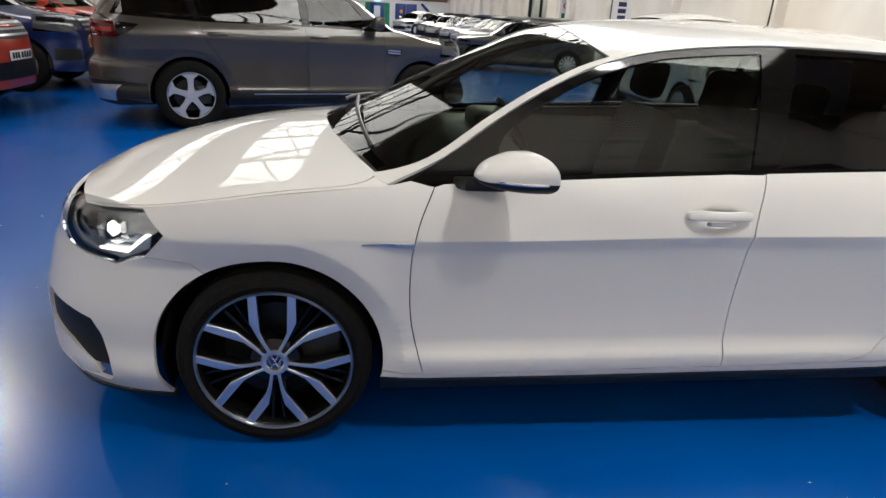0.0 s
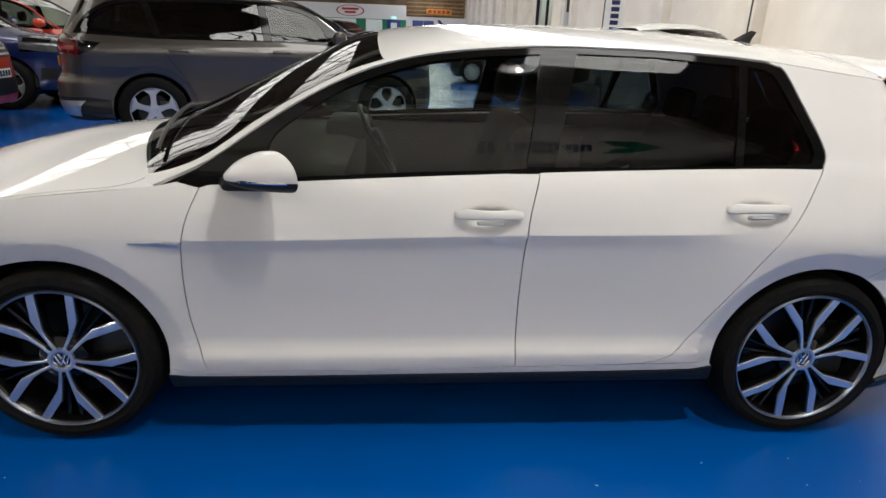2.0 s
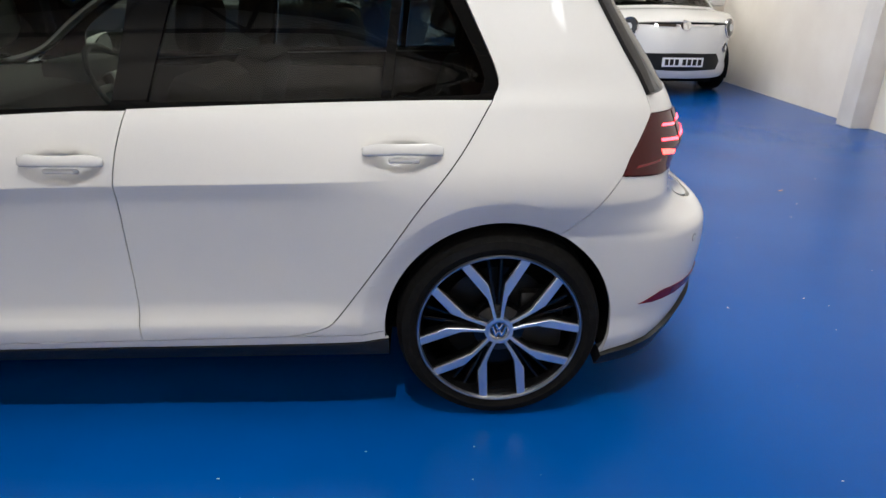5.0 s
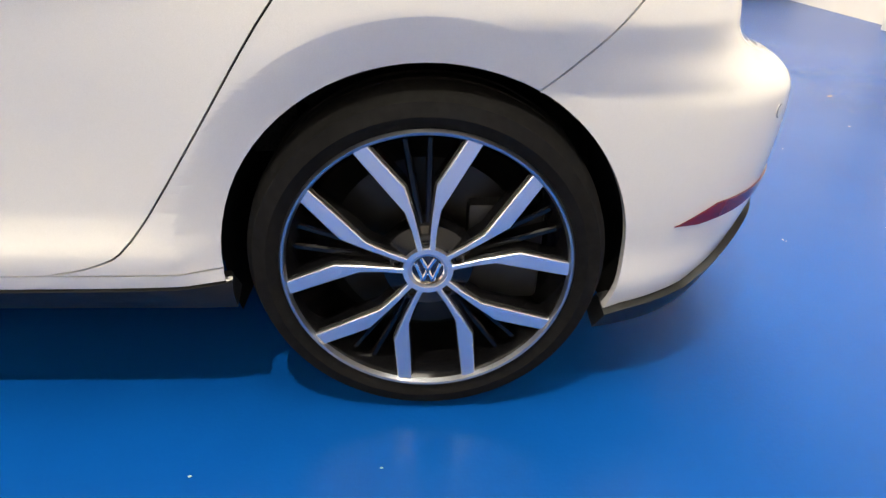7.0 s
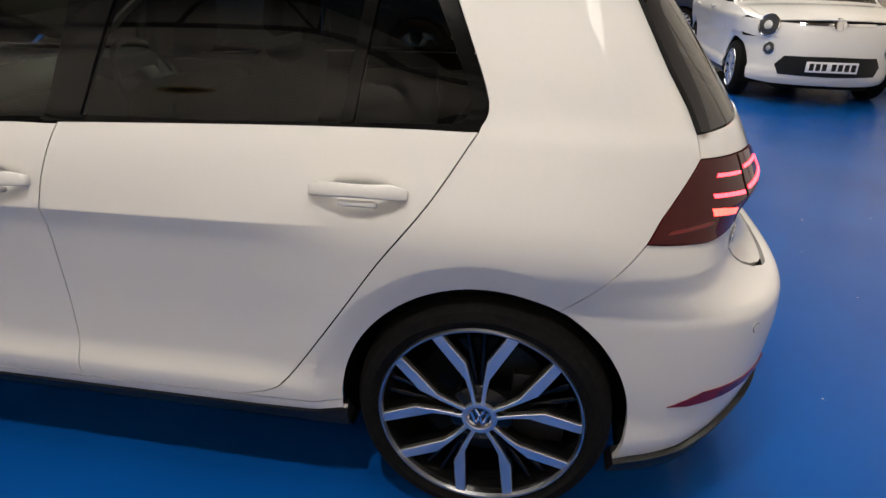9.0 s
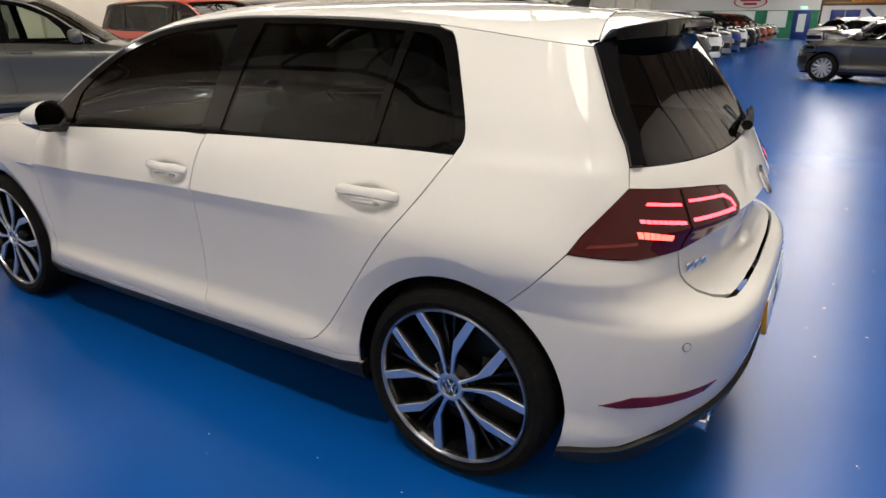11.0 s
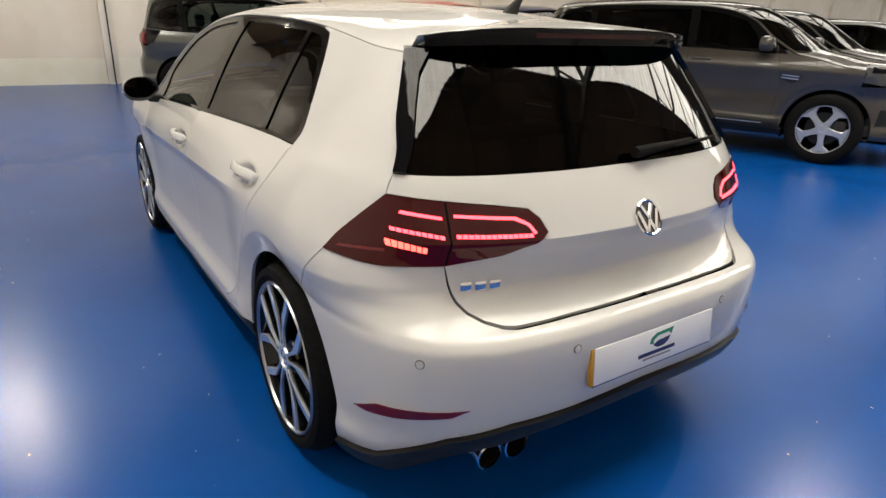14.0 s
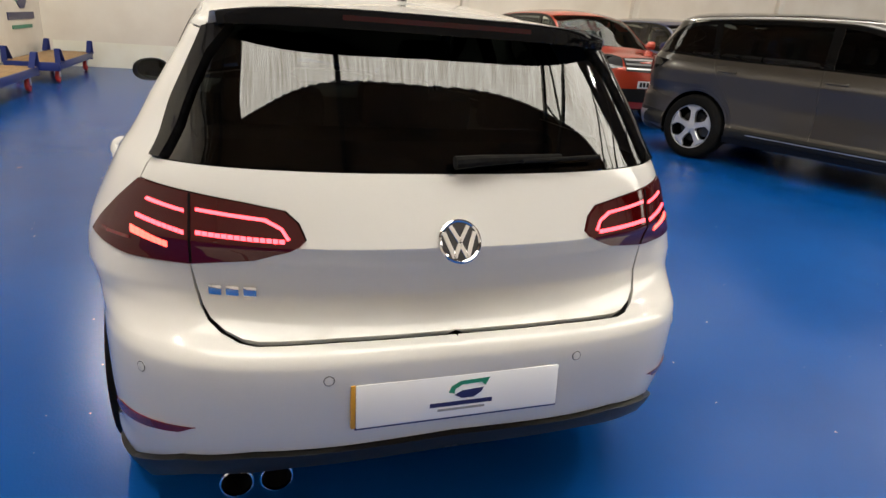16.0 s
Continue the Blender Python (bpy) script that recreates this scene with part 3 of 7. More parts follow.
def panel(name, shell, outline, mat, parent, label="", holes=(), hx=0.03, hz=0.012, gap=0.0018, lift=0.0, depth=0.014, across=False, sides="LR"):
    """A skin panel of a car: its outline, given in (x, z) or ('y', y, z), filled on the shell, with turned-in edges.
    across: the outline is the left half of a panel that runs over the middle."""
    from_poly = prepared(shell, outline, hx * 0.8, gap)
    loops = [from_poly] + [prepared(shell, h, hx * 0.8, -gap)for h in holes]
    k = hz / hx
    scaled = [np.stack([q[:, 0] * k, q[:, 1]], -1) for q in loops]
    lo, hi = scaled[0].min(0), scaled[0].max(0)
    gs, gz = np.meshgrid(np.arange(lo[0] + hz / 2, hi[0], hz), np.arange(lo[1] + hz / 2, hi[1], hz))
    gs[1::2] += hz / 2
    grid = np.stack([gs.ravel(), gz.ravel()], -1)
    keep = inside(grid, scaled[0]) & (edge_distance(grid, scaled[0]) > 0.4 * hz)
    for q in scaled[1:]:
        keep &= ~inside(grid, q) & (edge_distance(grid, q) > 0.4 * hz)
    grid = grid[keep]
    extra = shell.lines() * (k, 1)
    if len(extra):
        extra = extra[((extra > lo) & (extra < hi)).all(1)]
    if len(extra):
        ok = inside(extra, scaled[0]) & (edge_distance(extra, scaled[0]) > 0.2 * hz)
        for q in scaled[1:]:
            ok &= ~inside(extra, q) & (edge_distance(extra, q) > 0.2 * hz)
        extra = extra[ok]
    if len(extra) and len(grid):
        near = np.concatenate([((g[:, None] - extra) ** 2).sum(-1).min(1) for g in np.array_split(grid, 1 + len(grid) // 1500)])
        grid = np.concatenate([grid[near > (0.45 * hz) ** 2], extra])
    every, edges, base = [], [], 0
    for q in scaled:
        every.append(q)
        edges += [(base + i, base + (i + 1) % len(q)) for i in range(len(q))]
        base += len(q)
    every = np.concatenate(every + [grid])
    from_cdt = delaunay_2d_cdt([Vector((float(a), float(b))) for a, b in every], edges, [], 0, 1e-7)
    flat = np.array([tuple(v) for v in from_cdt[0]])
    tris = np.array([t for t in from_cdt[2] if len(t) == 3])
    mid = flat[tris].mean(1)
    ok = inside(mid, scaled[0])
    for q in scaled[1:]:
        ok &= ~inside(mid, q)
    tris = tris[ok]
    tri = flat[tris]
    area = (tri[:, 1, 0] - tri[:, 0, 0]) * (tri[:, 2, 1] - tri[:, 0, 1]) - (tri[:, 2, 0] - tri[:, 0, 0]) * (tri[:, 1, 1] - tri[:, 0, 1])
    tris = tris[np.abs(area) > 1e-9]
    area = area[np.abs(area) > 1e-9]
    tris[area < 0] = tris[area < 0][:, ::-1]

    def placed(sz, off):
        p = shell.at(sz[:, 0], sz[:, 1])
        e = 0.002
        n = np.cross(shell.at(sz[:, 0] + e, sz[:, 1]) - shell.at(sz[:, 0] - e, sz[:, 1]), shell.at(sz[:, 0], sz[:, 1] + e) - shell.at(sz[:, 0], sz[:, 1] - e))
        n /= np.maximum(np.linalg.norm(n, axis=1), 1e-12)[:, None]
        return p + n * off

    verts = [*placed(np.stack([flat[:, 0] / k, flat[:, 1]], -1), lift)]
    faces = [tuple(t) for t in tris]
    if depth:
        for i, q in enumerate(loops):
            top, low = placed(q, lift), placed(q, lift - depth)
            base, m = len(verts), len(q)
            verts += [*top, *low]
            for a in range(m):
                b = (a + 1) % m
                if not (across and abs(top[a][1]) < 2e-3 and abs(top[b][1]) < 2e-3):
                    f = (base + a, base + m + a, base + m + b, base + b)
                    faces.append(f if i == 0 else f[::-1])
    verts = np.array(verts)
    if across:
        verts[np.abs(verts[:, 1]) < 2.5e-3, 1] = 0
    flip = verts * (1, -1, 1)
    made = []
    if across:
        n = len(verts)
        bm = bmesh.new()
        vs = [bm.verts.new(v) for v in (*verts, *flip)]
        for f in faces:
            bm.faces.new([vs[i] for i in f])
            bm.faces.new([vs[i + n] for i in f[::-1]])
        bmesh.ops.remove_doubles(bm, verts=[v for v in bm.verts if abs(v.co.y) < 1e-6], dist=1e-5)
        made.append(bm_part(name, bm, mat, parent, label, 40))
    else:
        if "L" in sides:
            made.append(part(name, verts, faces, mat, parent, label, 40))
        if "R" in sides:
            made.append(part(name, flip, [f[::-1] for f in faces], mat, parent, label, 40))
    return made


class Loft:
    """A sheet over the whole width of a car between a rail on the flank and the middle line, for roof, screen and bonnet."""

    def __init__(self, shell, us, rail, mid, start_a, start_b, turn, reach=1.0):
        self.shell = shell
        self.rx, self.rz, self.mx, self.mz = (keyed(list(zip(us, v))) for v in ([p[0] for p in rail], [p[1] for p in rail], [p[0] for p in mid], [p[1] for p in mid]))
        self.start_a, self.start_b, self.turn, self.reach = np.array(start_a, float), np.array(start_b, float), turn, reach

    def at(self, u, v):
        rx, rz = float(self.rx(u)), float(self.rz(u))
        p0 = self.shell.at(self.shell.s_of_x(rx, rz), rz)
        p1 = np.array([float(self.mx(u)), 0, float(self.mz(u))])
        k = float(smooth((u - self.turn[0]) / (self.turn[1] - self.turn[0])))
        t0, t1 = self.start_a * (1 - k) + self.start_b * k, np.array([0, -p0[1] * self.reach, 0])
        return (1 + 2 * v) * (1 - v) ** 2 * p0 + v * (1 - v) ** 2 * t0 + v * v * (3 - 2 * v) * p1 + v * v * (v - 1) * t1

    def sheet(self, name, mat, parent, us, vs, label="", lift=0.0, both=False, edge=0.012):
        """us: stations; vs(u): places from the rail (0) to the middle (1). both: two mirrored sheets, else one over the middle."""
        half = np.array([[self.at(u, v) for v in vs(u)] for u in us])
        rows = half if both else np.concatenate([half, (half * (1, -1, 1))[:, -2::-1]], 1)
        nu, nv = rows.shape[:2]
        n = np.cross(np.gradient(rows, axis=0), np.gradient(rows, axis=1))
        n /= np.maximum(np.linalg.norm(n, axis=2), 1e-9)[..., None]
        if n[nu // 2, nv // 2, 2] < 0:
            n = -n
        rows = rows + n * lift
        verts = [*rows.reshape(-1, 3)]
        faces = [(i * nv + j, (i + 1) * nv + j, (i + 1) * nv + j + 1, i * nv + j + 1) for i in range(nu - 1) for j in range(nv - 1)]
        a, b, c = (np.array(verts[i]) for i in faces[len(faces) // 2][:3])
        if np.dot(np.cross(b - a, c - b), n[nu // 2, nv // 2]) < 0:
            faces = [f[::-1] for f in faces]
        if edge:
            ring = [*range(nv), *[(i + 1) * nv - 1 for i in range(1, nu)], *[(nu - 1) * nv + j for j in range(nv - 2, -1, -1)], *[i * nv for i in range(nu - 2, 0, -1)]]
            base, flat_n = len(verts), n.reshape(-1, 3)
            verts += [verts[i] for i in ring] + [verts[i] - flat_n[i] * edge for i in ring]
            m = len(ring)
            faces += [(base + i, base + m + i, base + m + (i + 1) % m, base + (i + 1) % m) for i in range(m)]
        verts = np.array(verts)
        out = [part(name, verts, faces, mat, parent, label, 50)]
        if both:
            out.append(part(name, verts * (1, -1, 1), [f[::-1] for f in faces], mat, parent, label, 50))
        return out


def place_on(shell, s, z, lift=0.0):
    """A pose on the shell's left flank: x along the skin towards larger s, z outward."""
    p, e = shell.at(s, z), 0.003
    a = Vector(shell.at(s + e, z) - shell.at(s - e, z)).normalized()
    b = Vector(shell.at(s, z + e) - shell.at(s, z - e)).normalized()
    n = a.cross(b).normalized()
    b = n.cross(a)
    m = Matrix((a, b, n)).transposed().to_4x4()
    m.translation = Vector(p) + n * lift
    return m


FLIP = Matrix.Diagonal((1, -1, 1, 1))


def both_sides(name, build, mat, parent, label="", sides="LR"):
    """build() gives a bmesh for the left side; the right is its mirror image."""
    out = []
    for side in sides:
        bm = build()
        if side == "R":
            bmesh.ops.transform(bm, matrix=FLIP, verts=bm.verts)
            bmesh.ops.reverse_faces(bm, faces=bm.faces)
        out.append(bm_part(name, bm, mat, parent, label))
    return out


# ---- wheels ----
def slab(outline, y0, y1, inset=0.0):
    """A plate with the outline (x, z) between the depths y0 (outer face) and y1; inset draws the outer face in, as a chamfer."""
    p = np.array(outline, float)
    if (p[:, 0] * np.roll(p[:, 1], -1) - np.roll(p[:, 0], -1) * p[:, 1]).sum() < 0:
        p = p[::-1]
    d = np.roll(p, -1, 0) - np.roll(p, 1, 0)
    d /= np.linalg.norm(d, axis=1)[:, None]
    q = p + inset * np.stack([-d[:, 1], d[:, 0]], -1)
    n = len(p)
    verts = [(x, y0, z) for x, z in q] + [(x, y0 + inset, z) for x, z in p] + [(x, y1, z) for x, z in p]
    faces = [tuple(range(n))]
    for k in range(2):
        faces += [(k * n + i, (k + 1) * n + i, (k + 1) * n + (i + 1) % n, k * n + (i + 1) % n) for i in range(n)]
    return verts, faces


def spun(shape, degrees):
    c, s = math.cos(radians(degrees)), math.sin(radians(degrees))
    return [(x * c - z * s, x * s + z * c) for x, z in shape]


def turned(ob, degrees):
    ob.rotation_euler = (0, radians(-degrees), 0)
    return ob


def tyre_and_barrel(wheel, radius, rim, width, lip_mat, barrel_mat, n=72):
    h = width / 2
    side = radius - rim
    v, f = lathe([(rim - 0.006, -h + 0.012), (rim + 0.004, -h + 0.004), (rim + side * 0.35, -h - 0.004), (rim + side * 0.7, -h + 0.002), (radius - 0.014, -h + 0.016), (radius - 0.004, -h + 0.032),
                  (radius, -h + 0.06), (radius - 0.008, -h + 0.062), (radius - 0.008, -h + 0.070), (radius, -h + 0.072), (radius, -0.008), (radius - 0.008, -0.006), (radius - 0.008, 0.006), (radius, 0.008),
                  (radius, h - 0.06), (radius - 0.004, h - 0.032), (radius - 0.014, h - 0.016), (rim + side * 0.5, h + 0.002), (rim - 0.006, h - 0.01)], n)
    part("tyre", v, f, RUBBER, wheel, "black low profile rubber tyre")
    v, f = lathe([(rim + 0.002, -h + 0.006), (rim - 0.002, -h - 0.002), (rim - 0.0065, -h - 0.001), (rim - 0.010, -h + 0.008)], n)
    part("rim_lip", v, f, lip_mat, wheel)
    v, f = lathe([(rim - 0.010, -h + 0.008), (rim - 0.022, -h + 0.03), (rim - 0.03, -h + 0.07), (rim - 0.035, h - 0.03), (rim - 0.005, h)], n)
    part("rim_barrel", v, f, barrel_mat, wheel)
    v, f = lathe([(rim - 0.085, -h + 0.105), (rim - 0.08, -h + 0.10), (0.07, -h + 0.10), (0.068, -h + 0.08), (0.0001, -h + 0.08)], 40)
    part("brake_disc", v, f, STEEL, wheel)
    v, f = lathe([(rim - 0.03, h - 0.07), (0.0001, h - 0.06)], 32)
    part("backing_plate", v, f, DARK, wheel)
    bm = bmesh.new()
    add_box(bm, (0.07, -h + 0.07, -0.10), (rim - 0.045, -h + 0.14, 0.10), 0.012)
    bm_part("brake_caliper", bm, material("caliper", (0.02, 0.02, 0.021), 0.45, 0.2) if "caliper" not in bpy.data.materials else bpy.data.materials["caliper"], wheel)


def emblem(parent, m, radius, label="round chrome emblem"):
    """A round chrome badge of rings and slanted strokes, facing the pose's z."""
    ring = part("emblem", [m @ Vector((x, z, -y)) for x, y, z in lathe([(radius, 0.0), (radius, -0.004), (radius * 0.93, -0.0065), (radius * 0.86, -0.004), (radius * 0.86, 0.0)], 40)[0]],
                lathe([(radius, 0.0), (radius, -0.004), (radius * 0.93, -0.0065), (radius * 0.86, -0.004), (radius * 0.86, 0.0)], 40)[1], CHROME, parent, label)
    v, f = lathe([(radius * 0.86, -0.0015), (0.0001, -0.0015)], 40)
    part("emblem_ground", [m @ Vector((x, z, -y)) for x, y, z in v], f, NAVY_DARK, ring)
    w = radius * 0.11
    r = radius
    for (ax, az), (bx, bz) in (((-0.42, 0.70), (0, -0.02)), ((0.42, 0.70), (0, -0.02)), ((-0.72, 0.42), (-0.30, -0.74)), ((-0.30, -0.74), (0, -0.1)), ((0, -0.1), (0.30, -0.74)), ((0.72, 0.42), (0.30, -0.74))):
        a, b = Vector((ax * r, az * r)), Vector((bx * r, bz * r))
        d = (b - a).normalized()
        n = Vector((-d.y, d.x)) * w
        v, f = slab([tuple(a - n), tuple(b - n), tuple(b + n), tuple(a + n)], -0.005, 0.0, 0.0012)
        part("stroke", [m @ Vector((x, z, -y)) for x, y, z in v], f, CHROME, ring)
    return ring


NAVY_DARK = material("dark emblem ground", (0.012, 0.013, 0.02), 0.2, 0, 0.6)


def wheel_hatch(parent, spin=0.0, radius=0.322, rim=0.257):
    """19 inch alloy with five pairs of polished, kinked blades over a gloss black ground."""
    wheel = new("wheel")
    wheel.parent = parent
    width = 0.225
    tyre_and_barrel(wheel, radius, rim, width, LIP, RIM_BLACK, 96)
    y = -width / 2
    blade = [(0.0115, 0.042), (0.0205, 0.038), (0.050, 0.095), (0.0735, 0.146), (0.0745, 0.2385), (0.062, 0.2420), (0.049, 0.2448), (0.0435, 0.112), (0.029, 0.076)]
    base = [(0.009, 0.038), (0.0235, 0.036), (0.053, 0.093), (0.0765, 0.145), (0.0775, 0.2375), (0.062, 0.2425), (0.046, 0.2455), (0.0405, 0.113), (0.026, 0.077)]
    mirror = lambda shape: [(-x, z) for x, z in shape]
    groups = ((blade, y + 0.004, y + 0.020, ALLOY, "blade", 0.0014), (base, y + 0.012, y + 0.050, RIM_BLACK, "spoke", 0.003))
    for shape, y0, y1, mat, name, chamfer in groups:
        for flip in (False, True):
            v, f = slab(mirror(shape) if flip else shape, y0, y1, chamfer)
            me = mesh_of(name, v, f, mat, 30)
            for i in range(5):
                ob = new(name, me)
                ob.parent = wheel
                turned(ob, 36 + 72 * i + spin)
    v, f = slab([(-0.007, 0.05), (0.007, 0.05), (0.006, 0.243), (-0.006, 0.243)], y + 0.03, y + 0.06, 0.003)
    me = mesh_of("rib", v, f, RIM_BLACK, 30)
    for i in range(10):
        ob = new("rib", me)
        ob.parent = wheel
        turned(ob, 72 * (i // 2) + (-5.0, 5.0)[i % 2] + spin)
    v, f = lathe([(0.088, y + 0.05), (0.080, y + 0.024), (0.060, y + 0.016), (0.046, y + 0.012)], 40)
    hub = part("hub", v, f, RIM_BLACK, wheel)
    v, f = lathe([(0.046, y + 0.014), (0.044, y + 0.0035), (0.035, y + 0.0035), (0.033, y + 0.014), (0.0001, y + 0.014)], 40)
    part("hub_ring", v, f, ALLOY, hub)
    v, f = lathe([(0.012, y + 0.018), (0.012, y + 0.008), (0.007, y + 0.006), (0.0065, y + 0.014), (0.0001, y + 0.014)], 12)
    me = mesh_of("wheel_bolt", v, f, BLACK_TRIM, 40)
    for i in range(5):
        ob = new("wheel_bolt", me)
        ob.parent = wheel
        a = radians(72 * i + spin)
        ob.location = (-0.056 * math.sin(a), 0, 0.056 * math.cos(a))
    emblem(wheel, Matrix.Translation((0, y + 0.014, 0)) @ pose(0, 0, 0, 90, 0, 0), 0.031, "small chrome hub emblem")
    return tagged(wheel, "polished and black five double spoke alloy wheel")


def set_wheels(car, build, base, z, track, spins=(0, 0, 0, 0)):
    for (x, side), spin in zip(((0, -1), (base, -1), (0, 1), (base, 1)), spins):
        w = build(car, spin)
        w.matrix_basis = pose(x, side * track, z, 0, 0, 0 if side < 0 else 180)


# ---- the generic body ----
def car_body(car, k):
    """Skin, glass and trim of a car from its dimensions k; gives the lofts of roof and bonnet."""
    sh, paint_mat, ar, az, wb = k["shell"], k["paint"], k["arch_r"], k["wheel_z"], k["base"]
    hx, hz = k.get("hx", 0.03), k.get("hz", 0.012)
    go = dict(hx=hx, hz=hz)
    gA, gB, gC = (bend(k[n], 4) for n in ("gap_a", "gap_b", "gap_c"))
    belt, top, back = bend(k["belt"], 4), bend(k["top"], 4), bend(k["back"], 4)
    belt_at = lambda x0, x1: [p for p in belt if x0 < p[0] < x1]
    sill_top_f, sill_top_r = gA[0], gC[0]
    f_end = math.degrees(math.asin((sill_top_f[1] - az) / ar))
    fr_gap, rr_gap = k["bumper_angles"]
    # flank panels
    front_arch = lambda a0, a1, n=24: [(x * (k["arch_front"] / ar if x < 0 else 1), z) for x, z in arc(0, az, ar, a0, a1, n)]
    panel("front_fender", sh, [*front_arch(fr_gap, f_end), *gA, *bend(k["shoulder"], 4)[::-1], *k["fender_front"]], paint_mat, car, **go)
    panel("front_door", sh, [*gA, *belt_at(gA[-1][0], gB[-1][0]), *gB[::-1]], paint_mat, car, **go)
    panel("rear_door", sh, [*gB, *belt_at(gB[-1][0], gC[-1][0]), *gC[::-1]], paint_mat, car, **go)
    loft = k["canopy"]
    end_u = k.get("rail_end", 1.0)
    start_u = [u for u in np.linspace(0, 1, 200) if float(loft.rx(u)) > top[-1][0]][0]
    rail = [(float(loft.rx(u)), float(loft.rz(u)) - 0.0005) for u in np.linspace(start_u, end_u, 14)]
    r_end = 180 - math.degrees(math.asin((sill_top_r[1] - az) / ar))
    panel("quarter_panel", sh, [*gC, *back, *rail, *k["seam"], *k["lamp_outer"], *arc(wb, az, ar, rr_gap, r_end)], paint_mat, car, **go)
    low = bend(k["sill_low"], 4)
    f_low, r_low = (math.degrees(math.asin((p[1] - az) / ar)) for p in (low[0], low[-1]))
    panel("sill", sh, [*arc(0, az, ar, f_end, f_low, 5), *low, *arc(wb, az, ar, 180 - r_low, r_end, 5), gC[0], gB[0], gA[0]], paint_mat, car, **go)
    panel("sill_trim", sh, [*low, *[(x, z - k["trim"]) for x, z in low[::-1]]], BLACK_TRIM, car, lift=0.004, depth=0.05, hx=hx, hz=hz * 1.5)
    # windows
    frame_out = [*belt, *back[1:], *top[::-1]]
    panel("window_frame", sh, frame_out, k.get("frame_mat", BLACK_GLOSS), car, holes=[g[1] for g in k["glasses"]], lift=-0.004, gap=0.001, depth=0.02, **go)
    for name, outline, mat in k["glasses"]:
        panel(name, sh, outline, mat, car, lift=-0.009, gap=0.0, depth=0, hx=hx * 1.5, hz=hz * 1.5)
    # tail and nose
    panel("rear_bumper", sh, k["rear_bumper"], paint_mat, car, across=True, hx=hx, hz=hz * 0.5)
    panel("tailgate", sh, k["tailgate"], paint_mat, car, across=True, hx=hx, hz=hz * 0.6)
    panel("rear_window", sh, k["rear_window"], k.get("rear_glass", GLASS_REAR), car, across=True, lift=-0.003, depth=0.01, hx=hx, hz=hz)
    panel("rear_valance", sh, k["valance"], BLACK_TRIM, car, across=True, lift=k.get("valance_lift", 0.006), depth=0.05, hx=hx, hz=hz)
    panel("front_bumper", sh, [*front_arch(fr_gap, k["bumper_low"]), *k["front_bumper"]], paint_mat, car, across=True, hx=hx, hz=hz, holes=k.get("front_holes", ()))
    panel("lower_grille", sh, k["front_skirt"], BLACK_TRIM, car, across=True, lift=-0.012, hx=hx, hz=hz)
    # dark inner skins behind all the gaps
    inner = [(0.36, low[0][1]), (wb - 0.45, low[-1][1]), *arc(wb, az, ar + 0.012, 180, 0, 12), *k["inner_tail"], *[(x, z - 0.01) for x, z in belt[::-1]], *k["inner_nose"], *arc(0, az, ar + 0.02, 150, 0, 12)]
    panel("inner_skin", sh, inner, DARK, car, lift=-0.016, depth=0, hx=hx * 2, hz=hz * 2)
    # roof, screen and bonnet
    uh = k["header"]
    vp = lambda u: k["pillar"] + k.get("pillar_foot", 0.0) * max(0.0, 1 - u / 0.10) ** 2
    n = k.get("n", 1)
    loft.sheet("roof", paint_mat, car, np.linspace(uh, end_u, 30 // n), lambda u: np.linspace(0, 1, 20 // n), k.get("roof_label", ""))
    loft.sheet("windscreen_pillar", paint_mat, car, np.linspace(0, uh, 24 // n), lambda u: np.linspace(0, vp(u), 6), both=True)
    loft.sheet("windscreen", GLASS_CLEAR, car, np.linspace(0.0, uh, 24 // n), lambda u: np.linspace(vp(u) + 0.004, 1, 16 // n), lift=-0.003, edge=0)
    hood, cut = k["bonnet"], k["bonnet_cut"]
    cut_at = keyed(cut)
    hood.sheet("bonnet", paint_mat, car, np.linspace(0.0, 1, 26 // n), lambda u: float(cut_at(u)) + (1 - float(cut_at(u))) * np.linspace(0.012, 1, 16 // n))
    hood.sheet("fender_top", paint_mat, car, np.linspace(0.0, 1, 26 // n), lambda u: float(cut_at(u)) * np.linspace(0, 0.985, 7), both=True)
    # wheel housings and floor
    for x in (0, wb):
        for side in (-1, 1):
            v, f = [], []
            for i in range(25):
                a = radians(-19 + 218 * i / 24)
                for y in (k["half"] - k.get("liner", 0.085), k["half"] - 0.40):
                    v.append((x + (ar + 0.012) * math.cos(a), side * y, az + (ar + 0.012) * math.sin(a)))
            f = [(2 * i, 2 * i + 1, 2 * i + 3, 2 * i + 2) for i in range(24)]
            f.append(tuple(2 * i + 1 for i in range(25)))
            part("arch_liner", v, f, DARK, car)
    box("underbody", (-0.62, -k["half"] + 0.40, k["ground"]), (k["tail_x"] - 0.25, k["half"] - 0.40, k["ground"] + 0.06), DARK, car, bevel=0.02)
    return loft, hood


